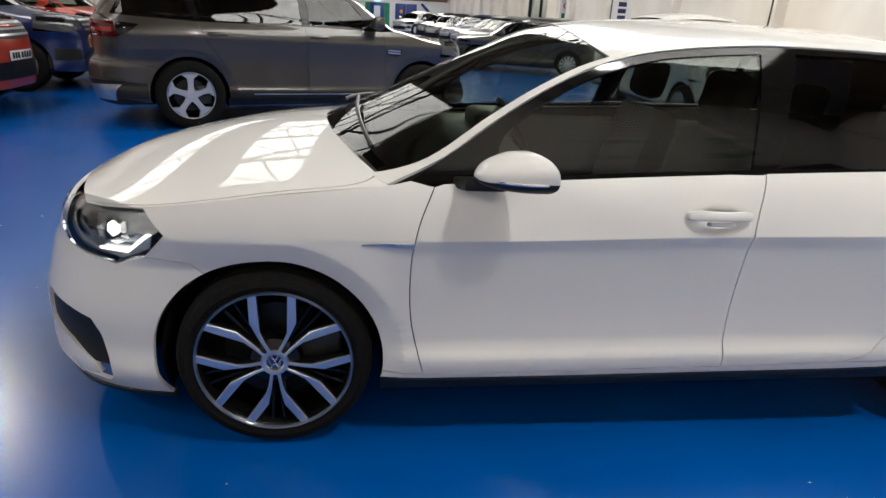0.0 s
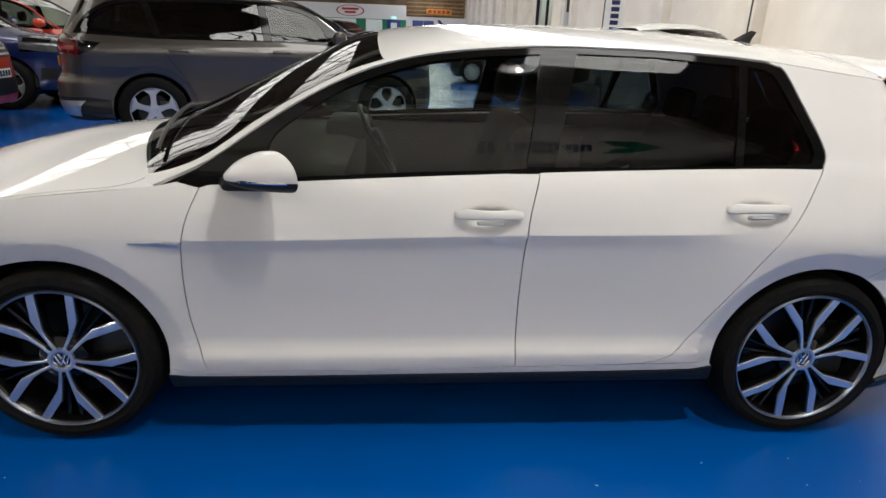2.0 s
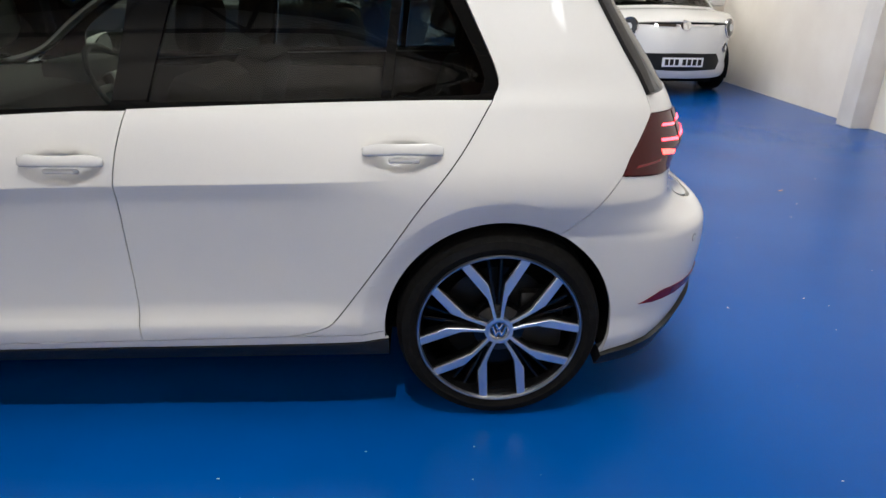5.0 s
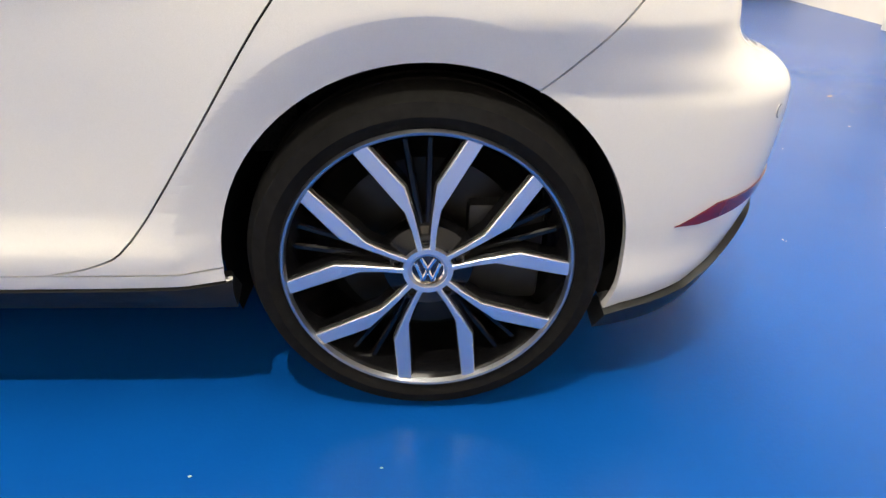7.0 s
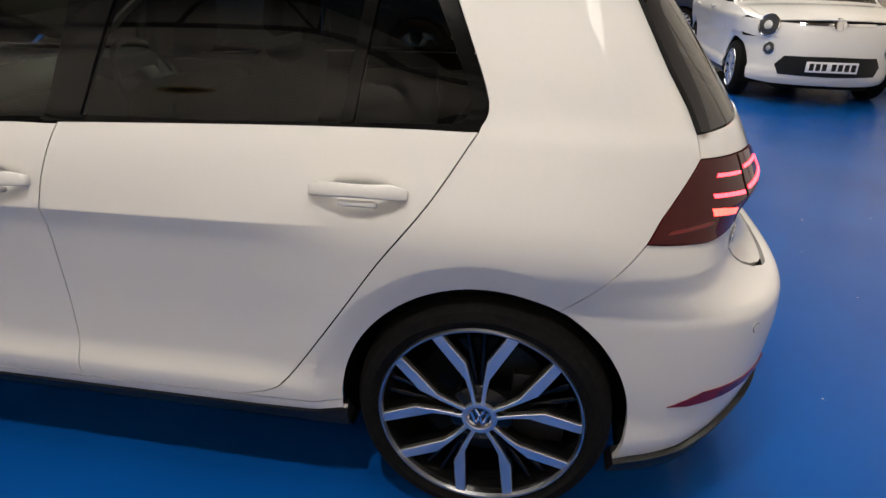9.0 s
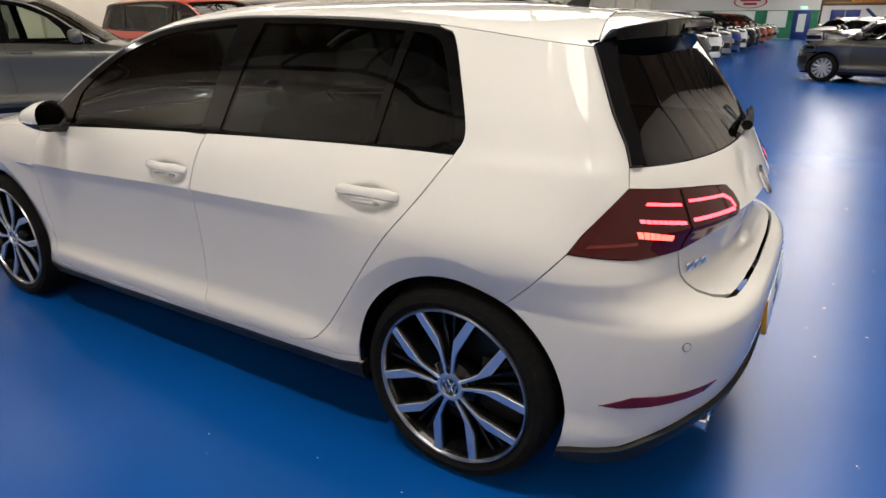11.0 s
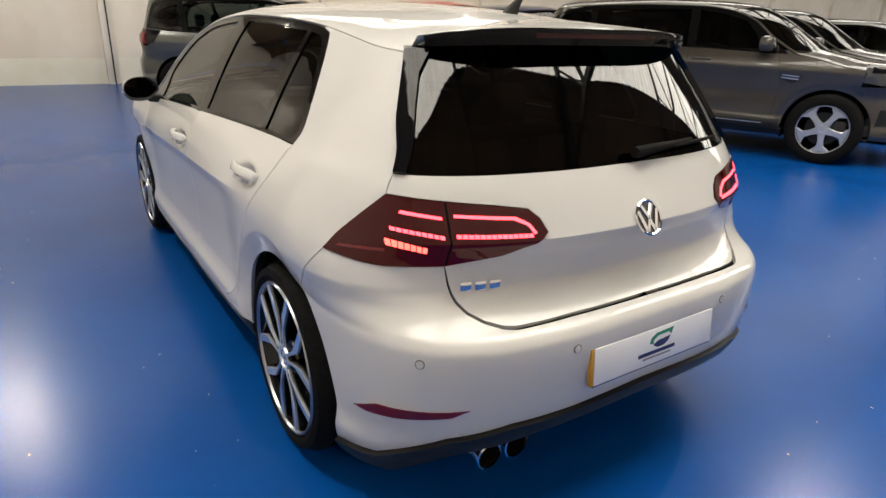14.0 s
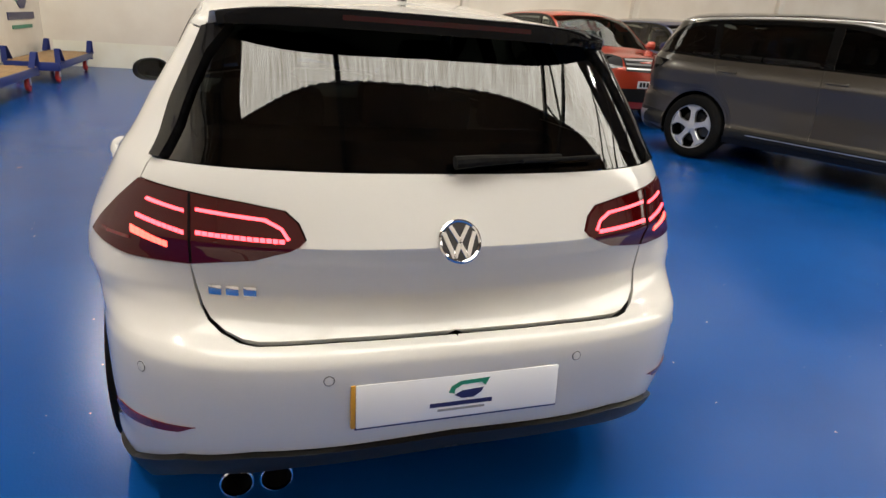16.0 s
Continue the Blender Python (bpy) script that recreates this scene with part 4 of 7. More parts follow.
# ---- the white hatchback ----
def hatch_dimensions():
    sh = hatch_shell()
    us = [0, 0.1, 0.2, 0.3, 0.4, 0.5, 0.58, 0.66, 0.74, 0.82, 0.88, 0.94, 1.0]
    rail = [(0.36, 0.93), (0.52, 1.003), (0.70, 1.125), (0.87, 1.225), (1.04, 1.30), (1.22, 1.345), (1.42, 1.370), (1.68, 1.385), (1.9, 1.384), (2.15, 1.378), (2.40, 1.361), (2.65, 1.332), (2.90, 1.303)]
    mid = [(0.12, 1.008), (0.34, 1.105), (0.56, 1.21), (0.78, 1.31), (0.98, 1.395), (1.2, 1.432), (1.42, 1.448), (1.68, 1.455), (1.9, 1.453), (2.15, 1.446), (2.4, 1.434), (2.62, 1.418), (2.80, 1.400)]
    canopy = Loft(sh, us, rail, mid, (-0.22, 0.12, 0.03), (0, 0.075, 0.12), (0.38, 0.5))
    bonnet = Loft(sh, [0, 0.2, 0.45, 0.7, 1], [(-0.60, 0.795), (-0.38, 0.828), (0, 0.89), (0.2, 0.91), (0.36, 0.925)],
                  [(-0.80, 0.770), (-0.64, 0.853), (-0.25, 0.955), (0.0, 0.990), (0.12, 1.003)], (-0.08, 0.10, 0.09), (0, 0.12, 0.09), (0.1, 0.4))
    lamp_low = [(3.11, 0.798), ("y", -0.61, 0.796)]
    lamp_in = [("y", -0.469, 0.82), ("y", -0.375, 0.862), ("y", -0.357, 0.878), ("y", -0.372, 0.912), ("y", -0.40, 0.936)]
    lamp_top = [("y", -0.49, 0.949), ("y", -0.605, 0.960)]
    seam = [(2.897, 1.297), (2.94, 1.22), (2.983, 1.143), (3.03, 1.07), (3.055, 1.018), (3.066, 0.970)]
    return dict(
        shell=sh, paint=WHITE, arch_r=0.354, wheel_z=0.325, base=2.631, half=0.90, ground=0.17, tail_x=3.40,
        gap_a=[(0.492, 0.287), (0.478, 0.332), (0.442, 0.49), (0.437, 0.679), (0.458, 0.812), (0.503, 0.926)],
        gap_b=[(1.548, 0.31), (1.546, 0.40), (1.547, 0.62), (1.558, 0.833), (1.593, 0.990)],
        gap_c=[(1.99, 0.322), (2.076, 0.342), (2.142, 0.386), (2.272, 0.566), (2.387, 0.733), (2.50, 0.877), (2.590, 1.017)],
        belt=[(0.43, 0.930), (0.66, 0.942), (1.12, 0.970), (1.594, 0.994), (2.066, 1.009), (2.590, 1.019)],
        back=[(2.590, 1.019), (2.605, 1.075), (2.547, 1.208), (2.487, 1.325), (2.45, 1.344), (2.42, 1.354)],
        top=[(0.43, 0.942), (0.583, 1.040), (0.757, 1.157), (0.934, 1.254), (1.116, 1.320), (1.302, 1.354), (1.49, 1.372), (1.68, 1.381), (1.9, 1.380), (2.086, 1.375), (2.27, 1.367), (2.42, 1.354)],
        glasses=[("front_door_glass", [(0.69, 0.957), *bend([(0.705, 1.03), (0.74, 1.095), (0.864, 1.180), (1.007, 1.255), (1.209, 1.317), (1.396, 1.342), (1.60, 1.357)], 4), (1.58, 1.176), (1.55, 1.005), *bend([(1.12, 0.984), (0.69, 0.957)], 4)], GLASS_CLEAR),
                 ("rear_door_glass", [(1.645, 1.012), (1.685, 1.176), (1.73, 1.362), *bend([(2.0, 1.360), (2.315, 1.341)], 3), (2.276, 1.022), (1.95, 1.014)], GLASS_DARK),
                 ("quarter_glass", [(2.307, 1.023), (2.347, 1.339), *bend([(2.41, 1.330), (2.452, 1.302), (2.514, 1.19), (2.566, 1.08), (2.553, 1.032)], 4)], GLASS_DARK)],
        frame_mat=FRAME_BLACK,
        shoulder=[(-0.38, 0.828), (-0.2, 0.862), (0, 0.89), (0.2, 0.91), (0.36, 0.928), (0.43, 0.941)],
        fender_front=[(-0.312, 0.757), (-0.39, 0.672), (-0.25, 0.664)], bumper_angles=(122, 62),
        seam=seam, lamp_outer=[(2.963, 0.816)], canopy=canopy, bonnet=bonnet, header=0.43, pillar=0.10, rail_end=1.0,
        bonnet_cut=[(0, 0.07), (0.3, 0.05), (0.7, 0.055), (0.86, 0.10), (1, 0.21)], pillar_foot=0.11,
        sill_low=[(0.347, 0.262), (1.5, 0.282), (2.288, 0.295)], trim=0.062,
        rear_bumper=[*arc(2.631, 0.325, 0.354, 62, -18), (3.00, 0.228), (3.129, 0.251), ("y", -0.65, 0.345), ("y", -0.485, 0.375), ("y", -0.28, 0.376), ("y", 0, 0.386),
                     ("y", 0, 0.648), ("y", -0.29, 0.648), ("y", -0.47, 0.645), ("y", -0.505, 0.648), ("y", -0.545, 0.659), ("y", -0.574, 0.676), ("y", -0.591, 0.70), ("y", -0.602, 0.74), *lamp_low[::-1], (2.963, 0.816)],
        valance=[(2.955, 0.170), (2.967, 0.217), (3.00, 0.228), (3.129, 0.251), ("y", -0.65, 0.345), ("y", -0.485, 0.375), ("y", -0.28, 0.376), ("y", 0, 0.386), ("y", 0, 0.335), ("y", -0.4, 0.325), ("y", -0.62, 0.285), (3.14, 0.19)],
        tailgate=[(3.055, 1.018), ("y", -0.4, 1.02), ("y", 0, 1.019), ("y", 0, 0.650), ("y", -0.29, 0.650), ("y", -0.47, 0.647), ("y", -0.503, 0.650), ("y", -0.542, 0.661), ("y", -0.571, 0.678), ("y", -0.588, 0.702), ("y", -0.599, 0.74), ("y", -0.61, 0.796),
                  *lamp_in, *lamp_top, (3.066, 0.970)],
        rear_window=[(3.055, 1.018), ("y", -0.4, 1.02), ("y", 0, 1.019), ("y", 0, 1.345), ("y", -0.4, 1.335), ("y", -0.56, 1.322), *seam[:4]],
        tail_lamp=[(2.963, 0.816), *lamp_low, *lamp_in, *lamp_top, (3.066, 0.970)],
        valance_lift=0.014, liner=0.078, arch_front=0.392, bumper_low=207,
        front_bumper=[("f", -0.60, 0.165), ("f", 0, 0.20), ("f", 0, 0.775), ("f", -0.45, 0.770), (-0.735, 0.70), (-0.68, 0.662), (-0.60, 0.645), (-0.49, 0.635), (-0.39, 0.672), (-0.25, 0.664)],
        front_holes=[[(-0.79, 0.475), (-0.68, 0.45), (-0.60, 0.43), (-0.57, 0.38), (-0.552, 0.30), (-0.545, 0.225), (-0.565, 0.20), (-0.66, 0.215), (-0.78, 0.30), (-0.80, 0.37)]],
        front_skirt=[(-0.45, 0.27), (-0.47, 0.56), ("f", 0, 0.62), ("f", 0, 0.25)],
        inner_tail=[(3.02, 0.36), ("y", -0.40, 0.40), ("y", -0.40, 0.98), (3.04, 1.0), (2.6, 1.0)], inner_nose=[(0.3, 0.90), (-0.25, 0.83), (-0.36, 0.75), (-0.40, 0.40)])


def hatchback():
    car = new("hatchback_car")
    k = hatch_dimensions()
    sh = k["shell"]
    loft, hood = car_body(car, k)
    set_wheels(car, wheel_hatch, 2.631, 0.322, 0.758, (36, 5, 20, 40))
    # black fins beside the rear window and the roof spoiler
    panel("window_fin", sh, [(2.892, 1.304), *k["seam"][1:5], (3.078, 1.018), (3.046, 1.095), (2.998, 1.175), (2.955, 1.25), (2.928, 1.322)], BLACK_GLOSS, car, lift=0.012, depth=0.03, gap=0.0, hz=0.008, hx=0.02)
    a = np.array([loft.at(1.0, v) for v in np.linspace(0, 1, 25)])
    q = np.abs(a[:, 1]) / abs(a[0, 1])
    edge = np.stack([3.055 - 0.125 * q ** 4, a[:, 1] * 0.985, 1.376 - 0.030 * q ** 4], -1)
    low = np.stack([edge[:, 0] + 0.003, edge[:, 1] * 0.995, edge[:, 2] - 0.046 + 0.018 * q ** 4], -1)
    inner = np.stack([low[:, 0] - 0.075 * (1 - 0.8 * q ** 6), low[:, 1] * 0.985, low[:, 2] + 0.016 * (1 - 1.4 * q ** 6)], -1)
    crown = np.stack([0 * q, 0 * q, 0.006 * (1 - q ** 4)], -1)
    full = lambda rows: np.concatenate([rows, (rows * (1, -1, 1))[-2::-1]])
    spoiler = None
    for name, rows, mat in (("spoiler", [a + (0.003, 0, 0), 0.65 * a + 0.35 * edge + crown, 0.35 * a + 0.65 * edge + crown, 0.1 * a + 0.9 * edge + 0.4 * crown, edge], WHITE),
                            ("spoiler_lip", [edge + (0, 0, -0.002), edge + (0.002, 0, -0.006), 0.5 * edge + 0.5 * low + (0.002, 0, 0), low], SPOILER_BLACK), ("spoiler_underside", [low, 0.5 * low + 0.5 * inner, inner], SPOILER_BLACK)):
        rows = [full(r if mat == WHITE else r[2:]) for r in rows]
        nv = len(rows[0])
        faces = [(i * nv + j, (i + 1) * nv + j, (i + 1) * nv + j + 1, i * nv + j + 1) for i in range(len(rows) - 1) for j in range(nv - 1)]
        verts = np.concatenate(rows)
        nrm = np.cross(verts[faces[5][1]] - verts[faces[5][0]], verts[faces[5][2]] - verts[faces[5][1]])
        if (nrm[2] < 0) == (name != "spoiler_underside"):
            faces = [f[::-1] for f in faces]
        ob = part(name, verts, faces, mat, spoiler or car, f"gloss black {name[8:]} of the roof spoiler" if spoiler else "white roof spoiler over the rear window")
        spoiler = spoiler or ob
    # high brake light, rear wiper
    brake = full((0.55 * edge + 0.45 * low)[q < 0.46]) + (0.0045, 0, -0.006)
    n = len(brake)
    part("high_brake_light", np.concatenate([brake, brake + (0.001, 0, 0.012)]), [(i, i + 1, n + i + 1, n + i) for i in range(n - 1)], LAMP_RED, car)
    wiper = [Vector(sh.at(sh.s_of_y(y, z), z)) * Vector((1, 1, 1)) for y, z in ((0.0, 1.047), (-0.06, 1.052), (-0.20, 1.056), (-0.30, 1.058))]
    wiper = [Vector((p.x + d, -p.y, p.z)) for p, d in zip(wiper, (0.028, 0.030, 0.022, 0.014))]
    v, f = tube(wiper, [0.017, 0.015, 0.010, 0.007], 10)
    arm = part("rear_wiper", v, f, RUBBER, car, "black rear wiper arm")
    v, f = tube([p + Vector((-0.006, 0.12, -0.001)) for p in wiper[1:]], 0.006, 8)
    part("wiper_blade", v, f, RUBBER, arm)
    # tail lamps with their light bars
    for side in "LR":
        lamp = panel("tail_lamp", sh, k["tail_lamp"], LAMP_DARK, car, "lit smoked red tail lamp", lift=0.005, depth=0.02, hz=0.008, hx=0.02, gap=0.001, sides=side)[0]
        bars = [("light_bar", [(3.108, 0.935), ("y", -0.614, 0.923), ("y", -0.614, 0.916), (3.106, 0.928)], RED_LIT),
                ("light_bar", [("y", -0.588, 0.929), ("y", -0.44, 0.919), ("y", -0.405, 0.901), ("y", -0.390, 0.878), ("y", -0.397, 0.875), ("y", -0.410, 0.896), ("y", -0.445, 0.912), ("y", -0.588, 0.922)], RED_LIT)]
        for name, outline, mat in bars:
            panel(name, sh, outline, mat, lamp, lift=0.0075, depth=0.003, hx=0.015, hz=0.006, gap=0, sides=side)
        for y0, y1, z0, z1, high, count, mat in ((-0.722, -0.614, 0.896, 0.878, 0.009, 9, RED_LIT), (-0.590, -0.400, 0.882, 0.877, 0.009, 14, RED_LIT), (-0.736, -0.652, 0.867, 0.850, 0.015, 7, AMBER_LIT)):
            for i in range(count):
                ya, yb = y0 + (y1 - y0) * i / count, y0 + (y1 - y0) * (i + 0.82) / count
                za, zb = z0 + (z1 - z0) * i / count, z0 + (z1 - z0) * (i + 0.82) / count
                panel("light_segment", sh, [("y", ya, za), ("y", yb, zb), ("y", yb, zb - high), ("y", ya, za - high)], mat, lamp, lift=0.0075, depth=0.003, hx=0.02, hz=0.02, gap=0, sides=side)
        panel("lamp_joint", sh, [("y", -0.6035, 0.957), ("y", -0.5985, 0.957), ("y", -0.6045, 0.80), ("y", -0.6095, 0.80)], DARK, lamp, lift=0.0065, depth=0.003, hx=0.01, hz=0.02, gap=0, sides=side)
        panel("lamp_stripe", sh, [(3.01, 0.838), ("y", -0.74, 0.842), ("y", -0.74, 0.835), (3.0, 0.831)], REFLECTOR, lamp, lift=0.0075, depth=0.003, hx=0.02, hz=0.02, gap=0, sides=side)
    # badges, plate, reflectors, sensors, exhaust
    s0 = sh.s_of_y(0, 0.873)
    emblem(car, place_on(sh, s0, 0.873, 0.002), 0.054)
    word = new("boot_badge")
    word.parent = car
    tagged(word, "chrome lettered model badge, shown as plain bars")
    for i, (dx, w) in enumerate(((-0.040, 0.031), (-0.002, 0.031), (0.037, 0.031))):
        m = place_on(sh, sh.s_of_y(-0.517 + dx, 0.737), 0.737, 0.001)
        bm = bmesh.new()
        add_box(bm, (-w / 2, -0.013, 0), (w / 2, 0.013, 0.005), 0.002, m)
        bm_part("bar", bm, CHROME, word)
    panel("reflector", sh, [(3.071, 0.39), (3.154, 0.430), ("y", -0.61, 0.446), ("y", -0.65, 0.422), (3.205, 0.40), (3.12, 0.388)], REFLECTOR, car, lift=0.003, depth=0.01, hx=0.02, hz=0.01)
    for y in (-0.722, -0.318, 0.318, 0.722):
        z = 0.578
        m = place_on(sh, sh.s_of_y(-abs(y), z), z, 0.0)
        if y > 0:
            m = FLIP @ m @ FLIP
        v, f = lathe([(0.0125, 0.0), (0.0125, -0.0015), (0.011, -0.002), (0.0105, -0.0005), (0.010, -0.0022), (0.0001, -0.0028)], 20)
        ob = part("parking_sensor", [m @ Vector((x, z2, -y2)) for x, y2, z2 in v], f, WHITE if abs(y) > 0 else DARK, car)
        v, f = lathe([(0.0128, -0.0016), (0.0110, -0.0023)], 20)
        part("sensor_ring", [m @ Vector((x, z2, -y2)) for x, y2, z2 in v], f, BLACK_TRIM, ob)
    plate = new("number_plate")
    plate.parent = car
    plate.matrix_basis = pose(3.410, 0.005, 0.506, 90 - 6, 0, 90)
    tagged(plate, "white dealer plate with a green and navy logo and bars for words")
    box("plate_back", (-0.265, -0.062, -0.006), (0.265, 0.057, 0.0), NAVY, plate, bevel=0.002)
    box("plate_face", (-0.262, -0.0555, 0.0), (0.262, 0.0555, 0.004), PLATE_WHITE, plate, bevel=0.002)
    box("plate_edge", (-0.274, -0.0555, -0.012), (-0.2625, 0.0555, 0.003), PLATE_YELLOW, plate, bevel=0.002)
    logo = lambda pts, z0: (lambda v, f: ([(x, zz, -y) for x, y, zz in v], f))(*slab(pts, -0.0052 - z0, -0.0035, 0.0))
    v, f = logo([(-0.035, 0.012), (-0.028, 0.028), (-0.005, 0.040), (0.072, 0.043), (0.060, 0.022), (0.050, 0.032), (0.0, 0.030), (-0.018, 0.020), (-0.020, 0.008)], 0)
    part("logo_mark", v, f, GREEN, plate)
    v, f = logo([(-0.020, 0.004), (0.0, 0.014), (0.056, 0.018), (0.050, 0.006), (0.030, -0.006), (0.0, -0.006)], 0)
    part("logo_mark", v, f, NAVY, plate)
    box("word_bar", (-0.082, -0.024, 0.0035), (0.080, -0.013, 0.0052), NAVY, plate, bevel=0)
    box("word_bar", (-0.062, -0.036, 0.0035), (0.060, -0.030, 0.0052), GREY_PRINT, plate, bevel=0)
    for y in (-0.529, -0.434):
        v, f = lathe([(0.030, 0.10), (0.038, -0.02), (0.040, -0.035), (0.041, -0.042), (0.037, -0.044), (0.035, -0.036)], 32)
        tip = part("exhaust_tip", [(3.278 - y2, y + x, 0.262 + z2) for x, y2, z2 in v], f, CHROME, car, "chrome round exhaust tailpipe")
        v, f = lathe([(0.035, -0.036), (0.032, -0.01), (0.031, 0.05), (0.0001, 0.06)], 32)
        part("pipe_bore", [(3.278 - y2, y + x, 0.262 + z2) for x, y2, z2 in v], f, DARK, tip)
    # antenna fin
    base = np.array((2.635, 0, 1.424))
    v, f = [], []
    for i in range(9):
        t = i / 8
        x0, x1, w = -0.050 + 0.085 * t ** 1.2, 0.040 + 0.022 * t ** 2, 0.014 * (1 - t) ** 0.8 + 0.003
        v += [(base[0] + x0, 0, base[2] + 0.050 * t - 0.008), (base[0] + (x0 + x1) / 2, -w, base[2] + 0.050 * t - 0.012), (base[0] + x1, 0, base[2] + 0.050 * t - 0.016), (base[0] + (x0 + x1) / 2, w, base[2] + 0.050 * t - 0.012)]
    f = [(4 * i + j, 4 * i + (j + 1) % 4, 4 * i + 4 + (j + 1) % 4, 4 * i + 4 + j) for i in range(8) for j in range(4)] + [(32, 33, 34, 35)]
    part("roof_antenna", v, f, BLACK_TRIM, car, "black shark fin roof antenna", 60)
    # headlamps, grille
    for side in "LR":
        lamp_out = [(-0.312, 0.757), (-0.38, 0.824), (-0.475, 0.830), (-0.56, 0.822), (-0.66, 0.803), (-0.735, 0.765), (-0.735, 0.70), (-0.68, 0.665), (-0.60, 0.648), (-0.49, 0.638), (-0.395, 0.674)]
        body = panel("headlamp", sh, lamp_out, LAMP_BODY, car, "clear headlamp with lit daytime strip", lift=-0.03, depth=0.0, hz=0.012, hx=0.03, sides=side)[0]
        panel("lens", sh, lamp_out, GLASS_LAMP, body, lift=0.001, depth=0.008, hz=0.012, hx=0.03, sides=side)
        panel("daytime_strip", sh, [(-0.36, 0.745), (-0.45, 0.668), (-0.56, 0.664), (-0.56, 0.674), (-0.455, 0.680), (-0.375, 0.752)], WHITE_LIT, body, lift=-0.015, depth=0.01, hz=0.01, hx=0.02, sides=side)
        panel("reflector_bowl", sh, [(-0.44, 0.715), (-0.45, 0.785), (-0.52, 0.795), (-0.535, 0.70), (-0.49, 0.69)], CHROME, body, lift=-0.02, depth=0.01, hz=0.01, hx=0.02, sides=side)
        panel("projector_lens", sh, [(-0.475, 0.735), (-0.475, 0.765), (-0.495, 0.780), (-0.515, 0.765), (-0.515, 0.735), (-0.495, 0.72)], WHITE_LIT, body, lift=-0.014, depth=0.01, hz=0.008, hx=0.016, sides=side)
        panel("reflector_bowl", sh, [(-0.56, 0.70), (-0.56, 0.79), (-0.64, 0.782), (-0.70, 0.745), (-0.66, 0.70)], CHROME, body, lift=-0.02, depth=0.01, hz=0.01, hx=0.02, sides=side)
        panel("intake_vane", sh, [(-0.798, 0.362), (-0.70, 0.325), (-0.605, 0.265), (-0.59, 0.225), (-0.66, 0.2155), (-0.779, 0.30)], WHITE, car, lift=0.0, depth=0.02, hz=0.01, hx=0.03, sides=side)
    panel("front_lip", sh, [(-0.345, 0.17), ("f", -0.6, 0.165), ("f", 0, 0.20), ("f", 0, 0.15), ("f", -0.6, 0.13), (-0.345, 0.145)], BLACK_TRIM, car, across=True, lift=0.006, depth=0.03, hx=0.04, hz=0.015)
    panel("radiator_grille", sh, [("f", -0.42, 0.745), ("f", -0.42, 0.69), ("f", 0, 0.68), ("f", 0, 0.75)], BLACK_GLOSS, car, across=True, lift=0.004, depth=0.02, hx=0.04, hz=0.015)
    # door handles, side badges, mirrors
    for x, z in ((1.425, 0.868), (2.340, 0.893)):
        def handle():
            bm = bmesh.new()
            add_box(bm, (-0.112, -0.019, 0), (0.112, 0.019, 0.022), 0.008)
            bmesh.ops.subdivide_edges(bm, edges=[e for e in bm.edges if abs(e.verts[0].co.x - e.verts[1].co.x) > 0.1], cuts=14)
            for v in bm.verts:
                t = v.co.x / 0.112
                v.co.z += 0.026 * (1 - t * t) - 0.012
                v.co.y *= 1 - 0.35 * abs(t) ** 3
                v.co.y -= 0.004 * t * t
                if v.co.y > 0:
                    v.co.y *= 1 - 0.42 * max(0.0, 1 - (t / 0.62) ** 2) ** 0.6
            add_box(bm, (-0.040, -0.037, -0.012), (0.046, -0.0235, 0.020), 0.006)
            m = place_on(sh, x - 0.16, z, 0.0)
            m.translation = Vector(sh.at(x - 0.16, z)) + (Vector(sh.at(x + 0.16, z)) - Vector(sh.at(x - 0.16, z))) / 2 - Vector((0, 0.008, 0))
            bmesh.ops.transform(bm, matrix=m, verts=bm.verts)
            return bm
        both_sides("door_handle", handle, WHITE, car)

    def side_badge():
        bm = bmesh.new()
        for lo, hi in (((-0.082, -0.011, 0), (0.080, 0.011, 0.004)), ((0.018, -0.007, 0.003), (0.034, 0.007, 0.007)), ((0.038, -0.007, 0.003), (0.053, 0.007, 0.007)), ((0.057, -0.007, 0.003), (0.073, 0.007, 0.007))):
            add_box(bm, lo, hi, 0.001)
        for v in bm.verts:
            if v.co.x < -0.05:
                v.co.y *= 0.2
        bmesh.ops.transform(bm, matrix=place_on(sh, 0.365, 0.752, 0.001), verts=bm.verts)
        return bm
    both_sides("side_badge", side_badge, SILVER, car, "slim chrome badge on the front fender")
    for side in (-1, 1):
        mirror = new("door_mirror")
        mirror.parent = car
        mirror.matrix_basis = Matrix.Translation((0.725, side * 0.915, 1.002)) @ Matrix.Diagonal((1, -side, 1, 1))
        tagged(mirror, "white door mirror with a black base")
        verts, nu, nv = [], 24, 30
        up = keyed([(0, -0.012), (0.06, 0.001), (0.2, 0.022), (0.5, 0.046), (0.8, 0.060), (1, 0.062)])
        low = keyed([(0, -0.014), (0.06, -0.028), (0.2, -0.041), (0.5, -0.053), (0.8, -0.058), (1, -0.058)])
        wide = keyed([(0, 0.004), (0.06, 0.039), (0.2, 0.067), (0.5, 0.085), (0.8, 0.093), (1, 0.094)])
